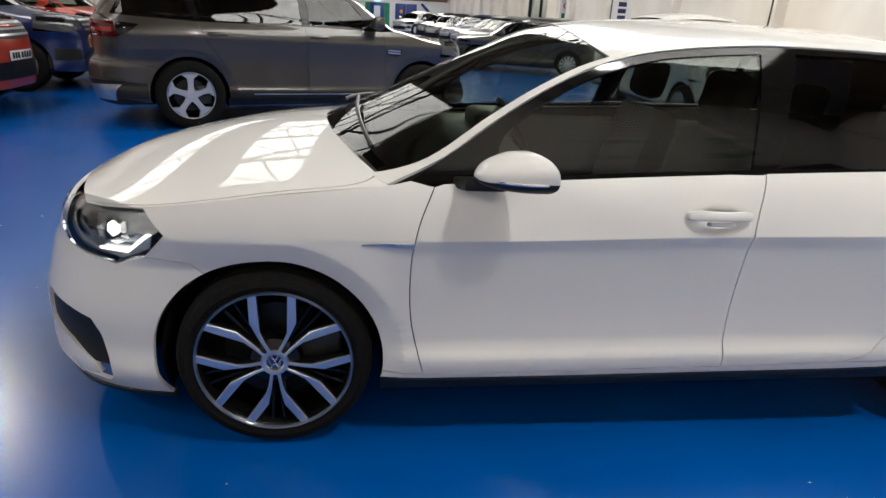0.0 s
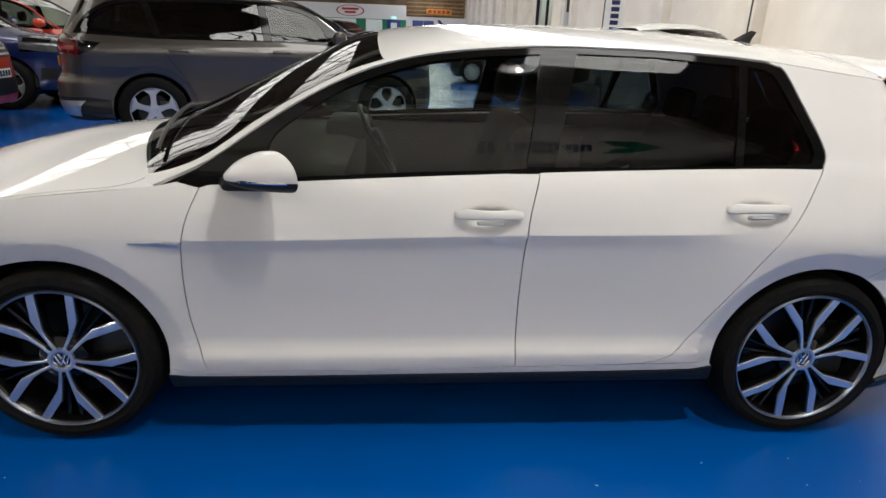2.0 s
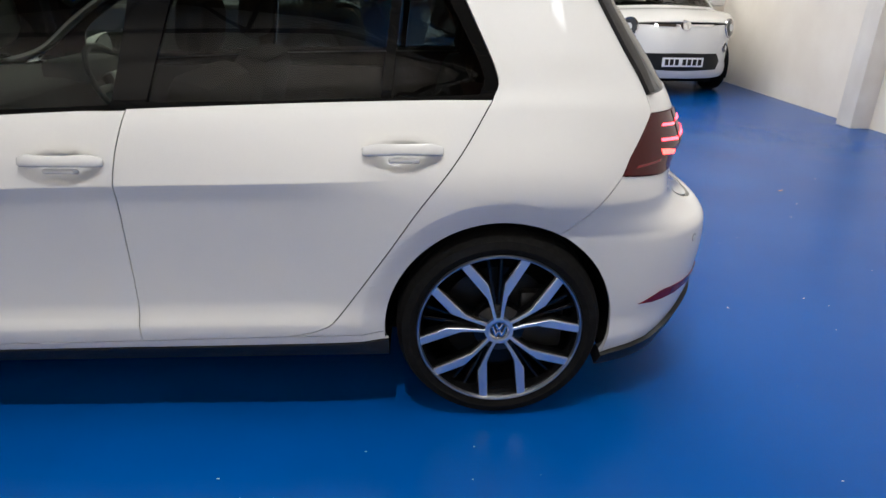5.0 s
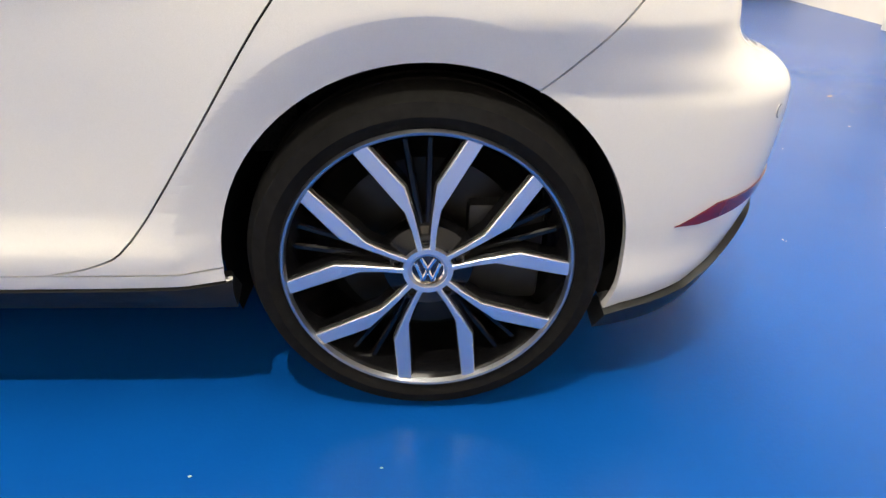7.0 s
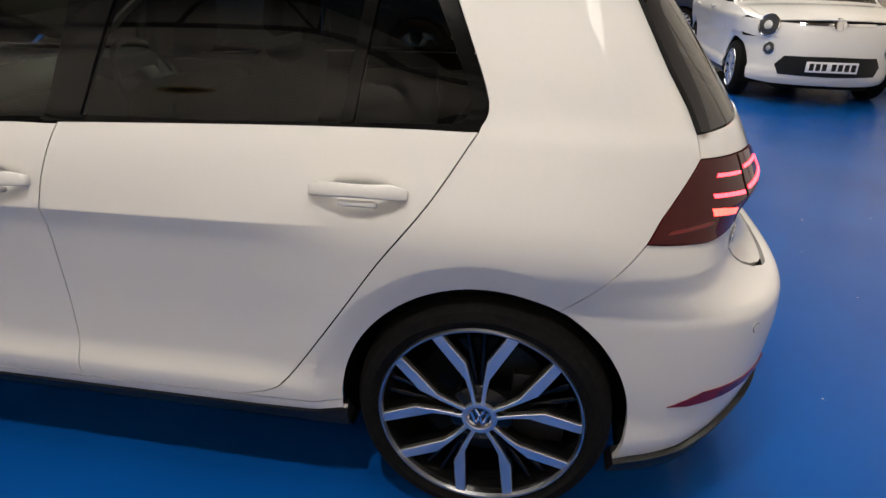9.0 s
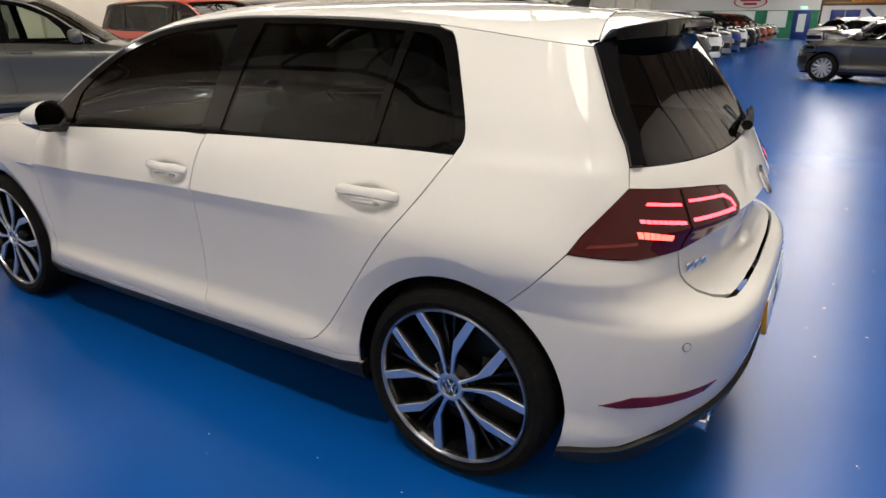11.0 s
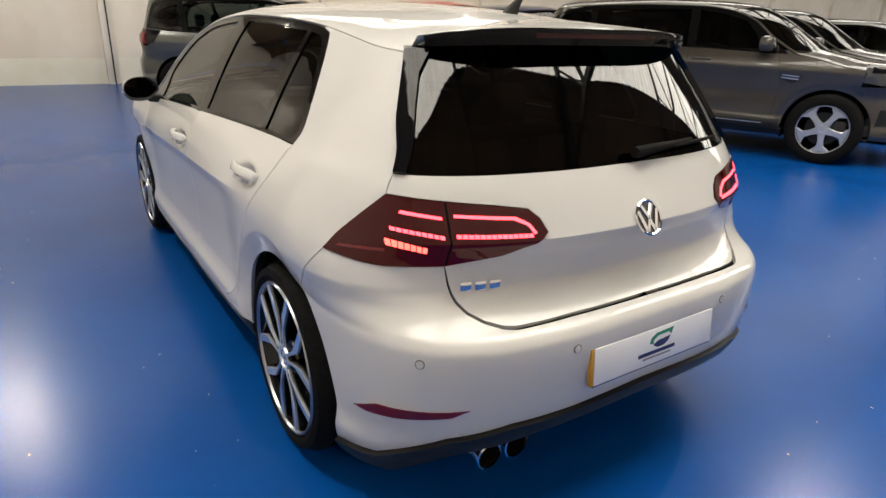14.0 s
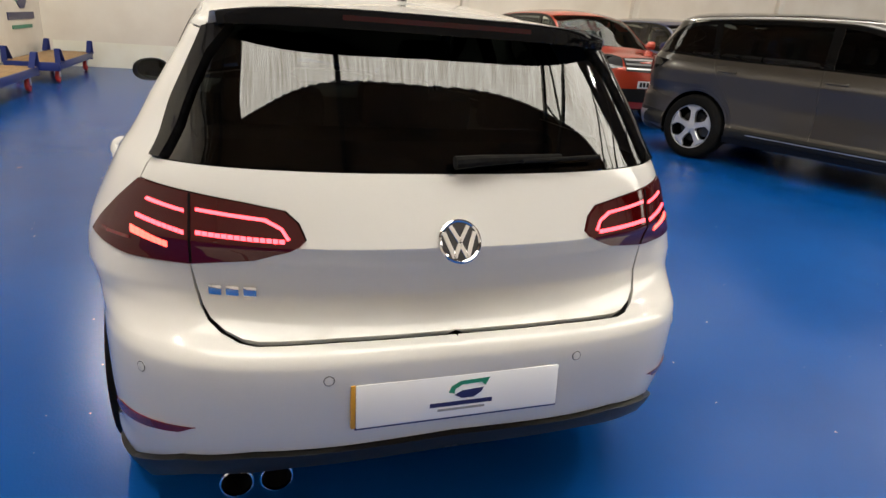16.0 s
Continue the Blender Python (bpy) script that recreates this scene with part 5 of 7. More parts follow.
        for i in range(nu + 1):
            t = 1 - math.cos(math.pi / 2 * i / nu)
            zu, zl, w = float(up(t)), float(low(t)), float(wide(t))
            for j in range(nv):
                c, s = math.cos(2 * math.pi * j / nv), math.sin(2 * math.pi * j / nv)
                y, z = -w * math.copysign(abs(c) ** 0.85, c) - 0.012, (zu + zl) / 2 + (zu - zl) / 2 * math.copysign(abs(s) ** 0.85, s)
                z = -0.012 + (z + 0.012) * (1 - 0.5 * max(0, -c) ** 2 * t)
                verts.append((-0.118 + t * (0.160 - 0.70 * y - 0.15 * z), y, z))
        faces = [(i * nv + j, (i + 1) * nv + j, (i + 1) * nv + (j + 1) % nv, i * nv + (j + 1) % nv)[::-1] for i in range(nu) for j in range(nv)]
        height = lambda f: np.mean([verts[q][2] for q in f])
        part("mirror_cap", verts, [f for f in faces if height(f) > -0.016], WHITE, mirror)
        part("mirror_base", verts, [f for f in faces if height(f) <= -0.016], BLACK_TRIM, mirror)
        ring = [Vector(p) for p in verts[nu * nv:]]
        middle = sum(ring, Vector()) / nv
        inner = [Vector((middle.x - 0.22 * (p.y - middle.y) - 0.06 * (p.z - middle.z) - 0.036, middle.y + (p.y - middle.y) * 0.86, middle.z + (p.z - middle.z) * 0.86)) for p in ring]
        part("mirror_shell", [*ring, *inner], [(i, (i + 1) % nv, nv + (i + 1) % nv, nv + i) for i in range(nv)], BLACK_TRIM, mirror)
        part("mirror_glass", inner, [tuple(range(nv))], MIRROR, mirror)
        v, f = tube(bend([(-0.085, -0.066, -0.014), (-0.03, -0.091, -0.016), (0.04, -0.102, -0.016), (0.085, -0.101, -0.016)], 4), 0.005, 6)
        part("indicator_strip", v, f, CHROME, mirror)
        bm = bmesh.new()
        add_box(bm, (-0.14, 0.02, -0.075), (0.0, 0.125, -0.036), 0.014)
        for v in bm.verts:
            if v.co.y > 0.08:
                v.co.x -= 0.03
                v.co.z -= 0.012
        bm_part("mirror_foot", bm, BLACK_TRIM, mirror)
    # windscreen wipers and cowl
    rows = [[loft.at(u, v) + (0, 0, -0.008) for v in np.linspace(0.235, 1, 12)] for u in (-0.0, 0.02, 0.035)]
    rows = [full(np.array(r)) for r in rows]
    nv = len(rows[0])
    part("cowl", np.concatenate(rows), [(i * nv + j, (i + 1) * nv + j, (i + 1) * nv + j + 1, i * nv + j + 1) for i in range(2) for j in range(nv - 1)], DARK, car)
    for v0, v1, u1, s in ((0.35, 0.95, 0.06, -1), (0.9, 0.45, 0.05, 1)):
        line = [Vector(loft.at(0.03 + (u1 - 0.03) * t, v0 + (v1 - v0) * t) + (0, 0, 0.022)) for t in np.linspace(0, 1, 8)]
        line = [Vector((p.x, s * abs(p.y), p.z)) for p in line]
        v, f = tube(line, 0.008, 8)
        part("windscreen_wiper", v, f, BLACK_TRIM, car)
    cabin(car)
    return tagged(car, "pearl white five door hatchback parked on the blue floor", "car")


LAMP_BODY = material("headlamp housing", (0.42, 0.43, 0.44), 0.25, 0.8)
MIRROR = material("mirror glass", (0.14, 0.15, 0.16), 0.02, 1.0)


def rounded(bm, lo, hi, bevel, lean=0.0, pivot=None):
    m = pose(0, 0, 0, 0, lean, 0)
    if pivot is not None:
        m = Matrix.Translation(pivot) @ m @ Matrix.Translation(-Vector(pivot))
    add_box(bm, lo, hi, bevel, m)


def cabin(car):
    """Seats, dashboard, wheel and floor of the hatchback, as far as they show through the glass."""
    box("cabin_floor", (0.5, -0.70, 0.24), (2.95, 0.70, 0.28), DARK, car)
    for y in (-0.36, 0.36):
        seat = new("front_seat")
        seat.parent = car
        for name, lo, hi, bev, lean in (("cushion", (1.05, -0.26, 0.38), (1.55, 0.26, 0.58), 0.06, -4), ("backrest", (1.48, -0.25, 0.50), (1.64, 0.25, 1.08), 0.06, 14), ("headrest", (1.60, -0.13, 1.10), (1.71, 0.13, 1.29), 0.05, 10)):
            bm = bmesh.new()
            rounded(bm, lo, hi, bev, lean, (lo[0], 0, lo[2]))
            ob = bm_part(name, bm, SEAT, seat)
            ob.location = (0, y, 0)
    bench = new("rear_bench")
    bench.parent = car
    bm = bmesh.new()
    rounded(bm, (1.95, -0.62, 0.40), (2.40, 0.62, 0.60), 0.06, -4, (1.95, 0, 0.4))
    bm_part("cushion", bm, SEAT, bench)
    bm = bmesh.new()
    rounded(bm, (2.36, -0.62, 0.52), (2.50, 0.62, 1.05), 0.06, 16, (2.36, 0, 0.52))
    bm_part("backrest", bm, SEAT, bench)
    for y in (-0.42, 0, 0.42):
        bm = bmesh.new()
        rounded(bm, (2.53, y - 0.12, 1.03), (2.62, y + 0.12, 1.19), 0.04, 10, (2.53, 0, 1.03))
        bm_part("headrest", bm, SEAT, bench)
    bm = bmesh.new()
    add_box(bm, (0.30, -0.74, 0.62), (0.95, 0.74, 0.93), 0.07)
    bm_part("dashboard", bm, CABIN, car)
    bm = bmesh.new()
    add_box(bm, (0.78, 0.20, 0.90), (0.98, 0.52, 1.0), 0.03)
    bm_part("instrument_hood", bm, CABIN, car)
    m = pose(1.02, 0.37, 0.88, 0, 62, 0)
    v, f = lathe([(0.185 + 0.015 * math.cos(a), 0.013 * math.sin(a)) for a in np.linspace(0, 2 * math.pi, 10)[:-1]], 40, True)
    wheel = part("steering_wheel", [m @ Vector((x, z, y)) for x, y, z in v], f, BLACK_TRIM, car)
    bm = bmesh.new()
    add_box(bm, (-0.06, -0.06, -0.03), (0.06, 0.06, 0.03), 0.02, m)
    add_box(bm, (-0.015, -0.18, -0.008), (0.02, 0.18, 0.008), 0.004, m)
    add_box(bm, (0, -0.02, -0.008), (0.18, 0.02, 0.008), 0.004, m)
    bm_part("wheel_spokes", bm, BLACK_TRIM, wheel)
    for y in (-0.785, 0.785):
        box("door_card", (0.62, y - 0.02, 0.35), (2.2, y + 0.02, 0.92), CABIN, car, bevel=0.01)


hatchback()


# ---- the other cars ----
def wheel_plain(mat, spokes=5, radius=0.38, rim=0.27, width=0.25, split=0.0):
    """A maker of alloy wheels with broad tapering spokes; split: a slot along each spoke."""
    def build(parent, spin=0.0):
        wheel = new("wheel")
        wheel.parent = parent
        tyre_and_barrel(wheel, radius, rim, width, mat, RIM_BLACK, 40)
        y = -width / 2
        e = rim - 0.014
        if split:
            arm = [(0.040, 0.045), (0.029, e * 0.48), (0.036, e * 0.76), (0.100, e * 0.95), (0.055, e * 0.99), (0.0005, e * 1.0)]
            shapes = [arm + [(-x, z) for x, z in arm[::-1]]]
        else:
            w = 0.5 / spokes
            shapes = [[(-w * 0.45, 0.04), (w * 0.45, 0.04), (w * 0.5, e * 0.6), (w * 0.75, e), (-w * 0.75, e), (-w * 0.5, e * 0.6)]]
        for shape in shapes:
            v, f = slab(shape, y + 0.008, y + 0.05, 0.006)
            me = mesh_of("spoke", v, f, mat, 30)
            for i in range(spokes):
                ob = new("spoke", me)
                ob.parent = wheel
                turned(ob, 360 / spokes * i + spin)
        v, f = lathe([(0.075, y + 0.05), (0.07, y + 0.012), (0.035, y + 0.006), (0.03, y + 0.012), (0.0001, y + 0.012)], 24)
        part("hub", v, f, mat, wheel)
        return wheel
    return build


def estate_dimensions(paint_mat, base=2.92, front=0.88, rear=1.03, half=0.985, height=1.78, belt=1.17, bonnet=1.06, sill=0.34, wheel=0.385, slope=0.42, back_belt=0.05, quarter=0.62, hx=0.07, n=2, dark_roof=None,
                      lamp=(0.86, 1.10), tail_lamp=(0.90, 1.14, 0.42), rounding=3.2, rear_glass=None, screen=0.0, rake=0.0, front_glass=None, side_glass=None):
    """Dimensions of an upright car after the same plan as the hatchback's."""
    xn, xt, az, ar = -front, base + rear, wheel, wheel + 0.045
    sh = Shell(
        plan=[(-0.5, half - 0.04), (-0.1, half - 0.018), (0.4, half - 0.006), (base / 2, half), (base, half - 0.004)],
        inset=[(sill - 0.16, 0.12), (sill - 0.04, 0.05), (sill + 0.03, 0.012), (sill + 0.08, 0.008), (sill + 0.14, 0.028), (belt * 0.6, 0.030), (belt * 0.78, 0.012), (belt * 0.86, 0.0), (belt * 0.93, 0.018), (belt, 0.055),
               (belt + 0.1, 0.085), (belt + 0.3, 0.160), (height - 0.10, 0.225), (height, 0.30)],
        belt=[(-0.6, belt - 0.03), (base * 0.5, belt), (base + 0.3, belt + back_belt * 0.6)], belt0=belt, arches=[(0, az), (base, az)], tail=base + 0.1,
        tail_line=[(0.2, xt - 0.12), (sill, xt - 0.05), (0.56, xt), (0.68, xt - 0.005), (0.76, xt - 0.05), (0.80, xt - 0.07), (belt - 0.05, xt - 0.08), (belt, xt - 0.11), (height - 0.1, xt - 0.11 - slope * (height - 0.1 - belt)), (height, xt - 0.2 - slope * (height - 0.1 - belt))],
        tail_round=[(0.3, rounding), (height, rounding + 0.3)], nose=0.12,
        nose_line=[(0.18, xn + 0.10), (0.32, xn + 0.02), (0.55, xn), (bonnet - 0.22, xn + 0.03), (bonnet - 0.06, xn + 0.10), (bonnet + 0.1, xn + 0.35)], nose_round=[(0.3, rounding - 0.2), (bonnet, rounding - 0.2)],
        flare=0.02, flare_in=ar, flare_out=ar + 0.08)
    hood_end, cowl = 0.42 + screen, belt - 0.02
    top = [(0.50 + screen, belt - 0.02), (0.72 + screen, belt + 0.16), (0.95 + screen, belt + 0.33), (1.25 + screen, height - 0.155), (base * 0.62, height - 0.115), (base * 0.85, height - 0.12), (base + quarter - 0.45 - rake, height - 0.14), (base + quarter - 0.2 - rake, height - 0.17)]
    us = [0, 0.12, 0.24, 0.38, 0.5, 0.66, 0.8, 0.9, 1.0]
    end = xt - 0.14 - slope * (height - 0.17 - belt)
    rail = [(hood_end, cowl), (0.70 + screen, belt + 0.147), (0.95 + screen, belt + 0.334), (1.25 + screen, height - 0.150), (base * 0.55, height - 0.116), (base * 0.75, height - 0.112), (base * 0.9, height - 0.122), (base + quarter - 0.2, height - 0.166), (end - 0.10, height - 0.19)]
    mid = [(0.20 + screen, belt + 0.03), (0.45 + screen, belt + 0.19), (0.70 + screen, belt + 0.36), (1.02 + screen, height - 0.085), (base * 0.52, height - 0.025), (base * 0.75, height), (base * 0.9, height - 0.006), (base + quarter - 0.2, height - 0.03), (end, height - 0.07)]
    canopy = Loft(sh, us, rail, mid, (-0.24, 0.14, 0.03), (0, 0.09, 0.14), (0.3, 0.44))
    sx = [xn + 0.30, xn + 0.55, 0.0, 0.25 + screen * 0.5, hood_end]
    sz = [bonnet - 0.10, bonnet - 0.05, bonnet + 0.01, cowl - 0.03, cowl]
    hood = Loft(sh, [0, 0.2, 0.5, 0.75, 1], list(zip(sx, sz)), [(xn + 0.06, bonnet - 0.06), (xn + 0.2, bonnet + 0.0), (-0.15, bonnet + 0.07), (0.05, belt - 0.01), (0.20 + screen, belt + 0.025)], (-0.08, 0.10, 0.08), (0, 0.12, 0.08), (0.1, 0.4))
    db = sill + 0.045
    gb = base * 0.53
    l0, l1, reach = lamp[0], lamp[1], xn + 0.62
    t0, t1, tw = tail_lamp
    mid_tail = 0.74
    gs = height - 0.19
    back = [(base + quarter, belt + back_belt), (base + quarter - 0.03 - rake * 0.3, belt + 0.2), (base + quarter - 0.10 - rake * 0.75, height - 0.24), (base + quarter - 0.2 - rake, height - 0.172)]
    seam = [(end - 0.06, gs), (xt - 0.22 - slope * 0.3, belt + 0.3), (xt - 0.20, belt + back_belt)]
    tb = belt + back_belt - 0.02
    gy = half - 0.22
    glass_z = belt + 0.018
    return dict(
        shell=sh, paint=paint_mat, arch_r=ar, arch_front=ar + 0.01, wheel_z=az, base=base, half=half, ground=sill - 0.10, tail_x=xt, hx=hx, hz=hx * 0.4, n=n,
        gap_a=[(0.56, db), (0.53, 0.6 * belt), (0.55, 0.85 * belt), (0.58, belt - 0.025)], gap_b=[(gb, db), (gb, 0.6 * belt), (gb + 0.03, belt)],
        gap_c=[(base - 0.60, db + 0.01), (base - 0.52, db + 0.06), (base - 0.42, az + 0.30), (base - 0.22, belt * 0.83), (base - 0.12, belt + 0.01)],
        belt=[(0.50 + screen, belt - 0.035), (base * 0.5, belt), (base - 0.1, belt + 0.012), (base + quarter, belt + back_belt)], back=back, top=top,
        glasses=[("front_door_glass", [(0.80 + screen, glass_z), (0.86 + screen, belt + 0.17), *bend([(1.0 + screen, belt + 0.31), (1.26 + screen, height - 0.20), (gb - 0.0, height - 0.155)], 4), (gb - 0.045, glass_z)], front_glass or GLASS_CLEAR),
                 ("rear_door_glass", [(gb + 0.06, glass_z), (gb + 0.10, height - 0.155), *bend([(base * 0.8, height - 0.16), (base - 0.06, height - 0.175)], 3), (base - 0.16, glass_z + 0.01)], side_glass or GLASS_DARK),
                 ("quarter_glass", [(base - 0.08, glass_z + 0.012), (base + 0.02, height - 0.185), (base + quarter - 0.24 - rake, height - 0.205), (base + quarter - 0.14 - rake * 0.8, height - 0.26), (base + quarter - 0.06 - rake * 0.3, belt + 0.2), (base + quarter - 0.05, belt + back_belt + 0.025)], side_glass or GLASS_DARK)],
        shoulder=[(sx[1], sz[1]), (0.0, sz[2]), (sx[3], sz[3]), (hood_end, cowl - 0.004), (0.50 + screen, belt - 0.022)],
        fender_front=[(reach, l1), (reach, l0), (-ar * 0.75, l0 - 0.06)], bumper_angles=(130, 45),
        seam=seam, lamp_outer=[(xt - 0.32, t1), (xt - 0.34, t0), (xt - 0.34, mid_tail + 0.01)], canopy=canopy, bonnet=hood, header=0.36, pillar=0.10, rail_end=1.0, bonnet_cut=[(0, 0.25), (0.5, 0.2), (1, 0.10)],
        sill_low=[(ar * 0.96, sill), (base * 0.5, sill), (base - ar * 0.96, sill)], trim=0.07, frame_mat=FRAME_BLACK,
        rear_bumper=[*arc(base, az, ar, 45, -12, 10), (xt - 0.35, sill), ("y", -half * 0.6, sill + 0.03), ("y", 0, sill + 0.03), ("y", 0, mid_tail), ("y", -gy, mid_tail), (xt - 0.34, mid_tail + 0.01)],
        valance=[(base + ar * 0.95, az - 0.10), (xt - 0.35, sill), ("y", -half * 0.6, sill + 0.03), ("y", 0, sill + 0.03), ("y", 0, sill - 0.06), ("y", -half * 0.6, sill - 0.06), (xt - 0.32, sill - 0.07)],
        tailgate=[(xt - 0.20, tb), ("y", 0, tb), ("y", 0, mid_tail), ("y", -gy, mid_tail), (xt - 0.34, mid_tail + 0.01), (xt - 0.34, t0), ("y", -tw, t0), ("y", -tw, t1), (xt - 0.32, t1)],
        tail_lamp=[(xt - 0.34, t0), ("y", -tw, t0), ("y", -tw, t1), (xt - 0.32, t1)],
        rear_window=[(xt - 0.20, tb), ("y", 0, tb), ("y", 0, gs + 0.03), ("y", -half * 0.55, gs + 0.02), *seam[:-1]], rear_glass=rear_glass or GLASS_REAR,
        bumper_low=195, front_bumper=[(xn + 0.5, sill - 0.03), ("f", -half * 0.6, sill - 0.05), ("f", 0, sill - 0.05), ("f", 0, bonnet - 0.12), ("f", -half * 0.62, l1 - 0.02), (xn + 0.22, l0 + 0.02), (reach, l0), (-ar * 0.75, l0 - 0.06)],
        front_skirt=[(xn + 0.5, sill), (xn + 0.5, sill + 0.2), ("f", 0, sill + 0.2), ("f", 0, sill)],
        headlamp=[(reach, l0 + 0.05), (reach - 0.02, l1), (xn + 0.30, l1 - 0.01), ("f", -half * 0.50, l1 - 0.04), ("f", -half * 0.52, l0 + 0.05), (xn + 0.25, l0)],
        inner_tail=[(xt - 0.4, 0.5), (xt - 0.4, belt - 0.05)], inner_nose=[(0.3, belt - 0.06), (-ar * 0.6, bonnet - 0.08), (-ar * 0.9, l0 - 0.05)], xn=xn, xt=xt, lamps=(l0, l1), tails=(t0, t1, tw), belt_z=belt, top_z=height, bonnet_z=bonnet, sill_z=sill)


LENS_HEAD = material("headlamp lens", (0.05, 0.052, 0.055), 0.08, 0.1, 0.4)
LENS_TAIL = material("red tail lens", (0.20, 0.008, 0.008), 0.1, 0, 0.4)
GRILLE = material("black grille mesh", (0.02, 0.02, 0.021), 0.35, 0.3)


def estate_car(name, label, k, wheels, m, vent=False, fog=True, plate=True, rails=False, round_face=False, skid=False, clad=0.0):
    """A parked car of the upright kind, with lamps, grille, mirrors, handles and plates."""
    car = new(name)
    sh = k["shell"]
    car_body(car, k)
    set_wheels(car, wheels, k["base"], k["wheel_z"], k["half"] - 0.15, (10, 25, 40, 0))
    hx, hz = k["hx"], k["hz"]
    half, xn, xt, belt, bz, sill = k["half"], k["xn"], k["xt"], k["belt_z"], k["bonnet_z"], k["sill_z"]
    (l0, l1), (t0, t1, tw) = k["lamps"], k["tails"]
    for side in "LR":
        if round_face:
            # round lamps set in painted corners, small fog lamps below
            panel("lamp_corner", sh, k["headlamp"], k["paint"], car, lift=0.002, depth=0.02, hx=hx, hz=hz, gap=-0.004, sides=side)
            for z, y, r, deep in ((l1 - 0.06, half * 0.72, 0.105, 0.028), (l0 - 0.10, half * 0.68, 0.06, 0.018)):
                m2 = place_on(sh, sh.s_of_nose(y, z), z, 0.0)
                m2 = m2 if side == "L" else FLIP @ m2 @ FLIP
                v, f = lathe([(r * 1.12, 0.0), (r * 1.1, -deep * 0.4), (r, -deep * 0.5), (r * 0.8, -deep * 0.8), (r * 0.4, -deep), (0.0001, -deep)], 28)
                part("round_lamp", [m2 @ Vector((a, c, -b)) for a, b, c in v], f, LENS_HEAD, car, "round headlamp")
                v, f = lathe([(r * 1.16, 0.0), (r * 1.15, -deep * 0.55), (r * 1.06, -deep * 0.65), (r * 1.0, -deep * 0.4)], 28)
                part("lamp_ring", [m2 @ Vector((a, c, -b)) for a, b, c in v], f, CHROME, car)
                v, f = lathe([(r * 0.45, -deep * 0.98), (r * 0.42, -deep * 1.12), (r * 0.25, -deep * 1.2), (0.0001, -deep * 1.22)], 20)
                part("lamp_bulb", [m2 @ Vector((a, c, -b)) for a, b, c in v], f, SILVER, car)
            continue
        lamp = panel("headlamp", sh, k["headlamp"], LENS_HEAD, car, "clear headlamp", lift=0.006, depth=0.02, hx=hx, hz=hz, gap=0.002, sides=side)[0]
        panel("lamp_band", sh, [(xn + 0.56, l1 - 0.03), (xn + 0.26, l1 - 0.04), (xn + 0.26, l1 - 0.10), (xn + 0.56, l1 - 0.09)], BLACK_GLOSS, lamp, lift=0.012, depth=0.006, hx=hx, hz=hz, sides=side)
        tail = panel("tail_lamp", sh, k["tail_lamp"], LAMP_DARK, car, "dark red tail lamp", lift=0.006, depth=0.02, hx=hx, hz=hz, gap=0.002, sides=side)[0]
        panel("lamp_band", sh, [(xt - 0.30, t0 + 0.05), ("y", -tw - 0.05, t0 + 0.05), ("y", -tw - 0.05, t1 - 0.08), (xt - 0.30, t1 - 0.06)], LENS_TAIL, tail, lift=0.012, depth=0.006, hx=hx, hz=hz, sides=side)
        panel("lamp_wing", sh, [(xt - 0.34, t1), (xt - 0.56, t1 - 0.02), (xt - 0.46, t0 + 0.06), (xt - 0.34, t0 + 0.01)], BLACK_GLOSS, tail, lift=0.012, depth=0.01, hx=hx, hz=hz, sides=side)
        if fog:
            panel("lower_intake", sh, [(xn + 0.42, sill + 0.12), (xn + 0.40, sill + 0.30), ("f", -half * 0.62, sill + 0.28), ("f", -half * 0.62, sill + 0.12)], BLACK_TRIM, car, lift=0.006, depth=0.02, hx=hx, hz=hz, sides=side)
    if round_face:
        panel("chrome_strip", sh, [("f", -half * 0.42, l1 - 0.02), ("f", -half * 0.42, l1 - 0.045), ("f", 0, l1 - 0.045), ("f", 0, l1 - 0.02)], CHROME, car, across=True, lift=0.01, depth=0.012, hx=hx, hz=hz, gap=0)
        mm = place_on(sh, sh.s_of_nose(0, l1 - 0.03), l1 - 0.03, 0.006)
        v, f = lathe([(0.07, 0.0), (0.068, -0.012), (0.055, -0.016), (0.0001, -0.012)], 24)
        part("emblem", [mm @ Vector((x, z, -y)) for x, y, z in v], f, CHROME, car)
    else:
        panel("radiator_grille", sh, [("f", -half * 0.50, l1 - 0.05), ("f", -half * 0.46, l0 + 0.0), ("f", 0, l0 - 0.01), ("f", 0, l1 - 0.03)], GRILLE, car, across=True, lift=0.008, depth=0.02, hx=hx, hz=hz)
    for i in range(0 if round_face else 3):
        z = l0 + 0.04 + i * (l1 - l0 - 0.10) / 2.2
        panel("grille_bar", sh, [("f", -half * 0.46, z + 0.012), ("f", -half * 0.46, z - 0.012), ("f", 0, z - 0.012), ("f", 0, z + 0.012)], SILVER, car, across=True, lift=0.014, depth=0.008, hx=hx, hz=hz, gap=0)
    panel("lower_intake", sh, [("f", -half * 0.52, sill + 0.26), ("f", -half * 0.60, sill + 0.16), ("f", -half * 0.55, sill + 0.06), ("f", 0, sill + 0.05), ("f", 0, sill + 0.27)], BLACK_TRIM, car, across=True, lift=0.006, depth=0.02, hx=hx, hz=hz)
    if skid:
        panel("skid_plate", sh, [("y", -half * 0.86, sill + 0.16), ("y", -half * 0.80, sill - 0.02), ("y", 0, sill - 0.02), ("y", 0, sill + 0.10)], SILVER, car, across=True, lift=0.014, depth=0.02, hx=hx, hz=hz)
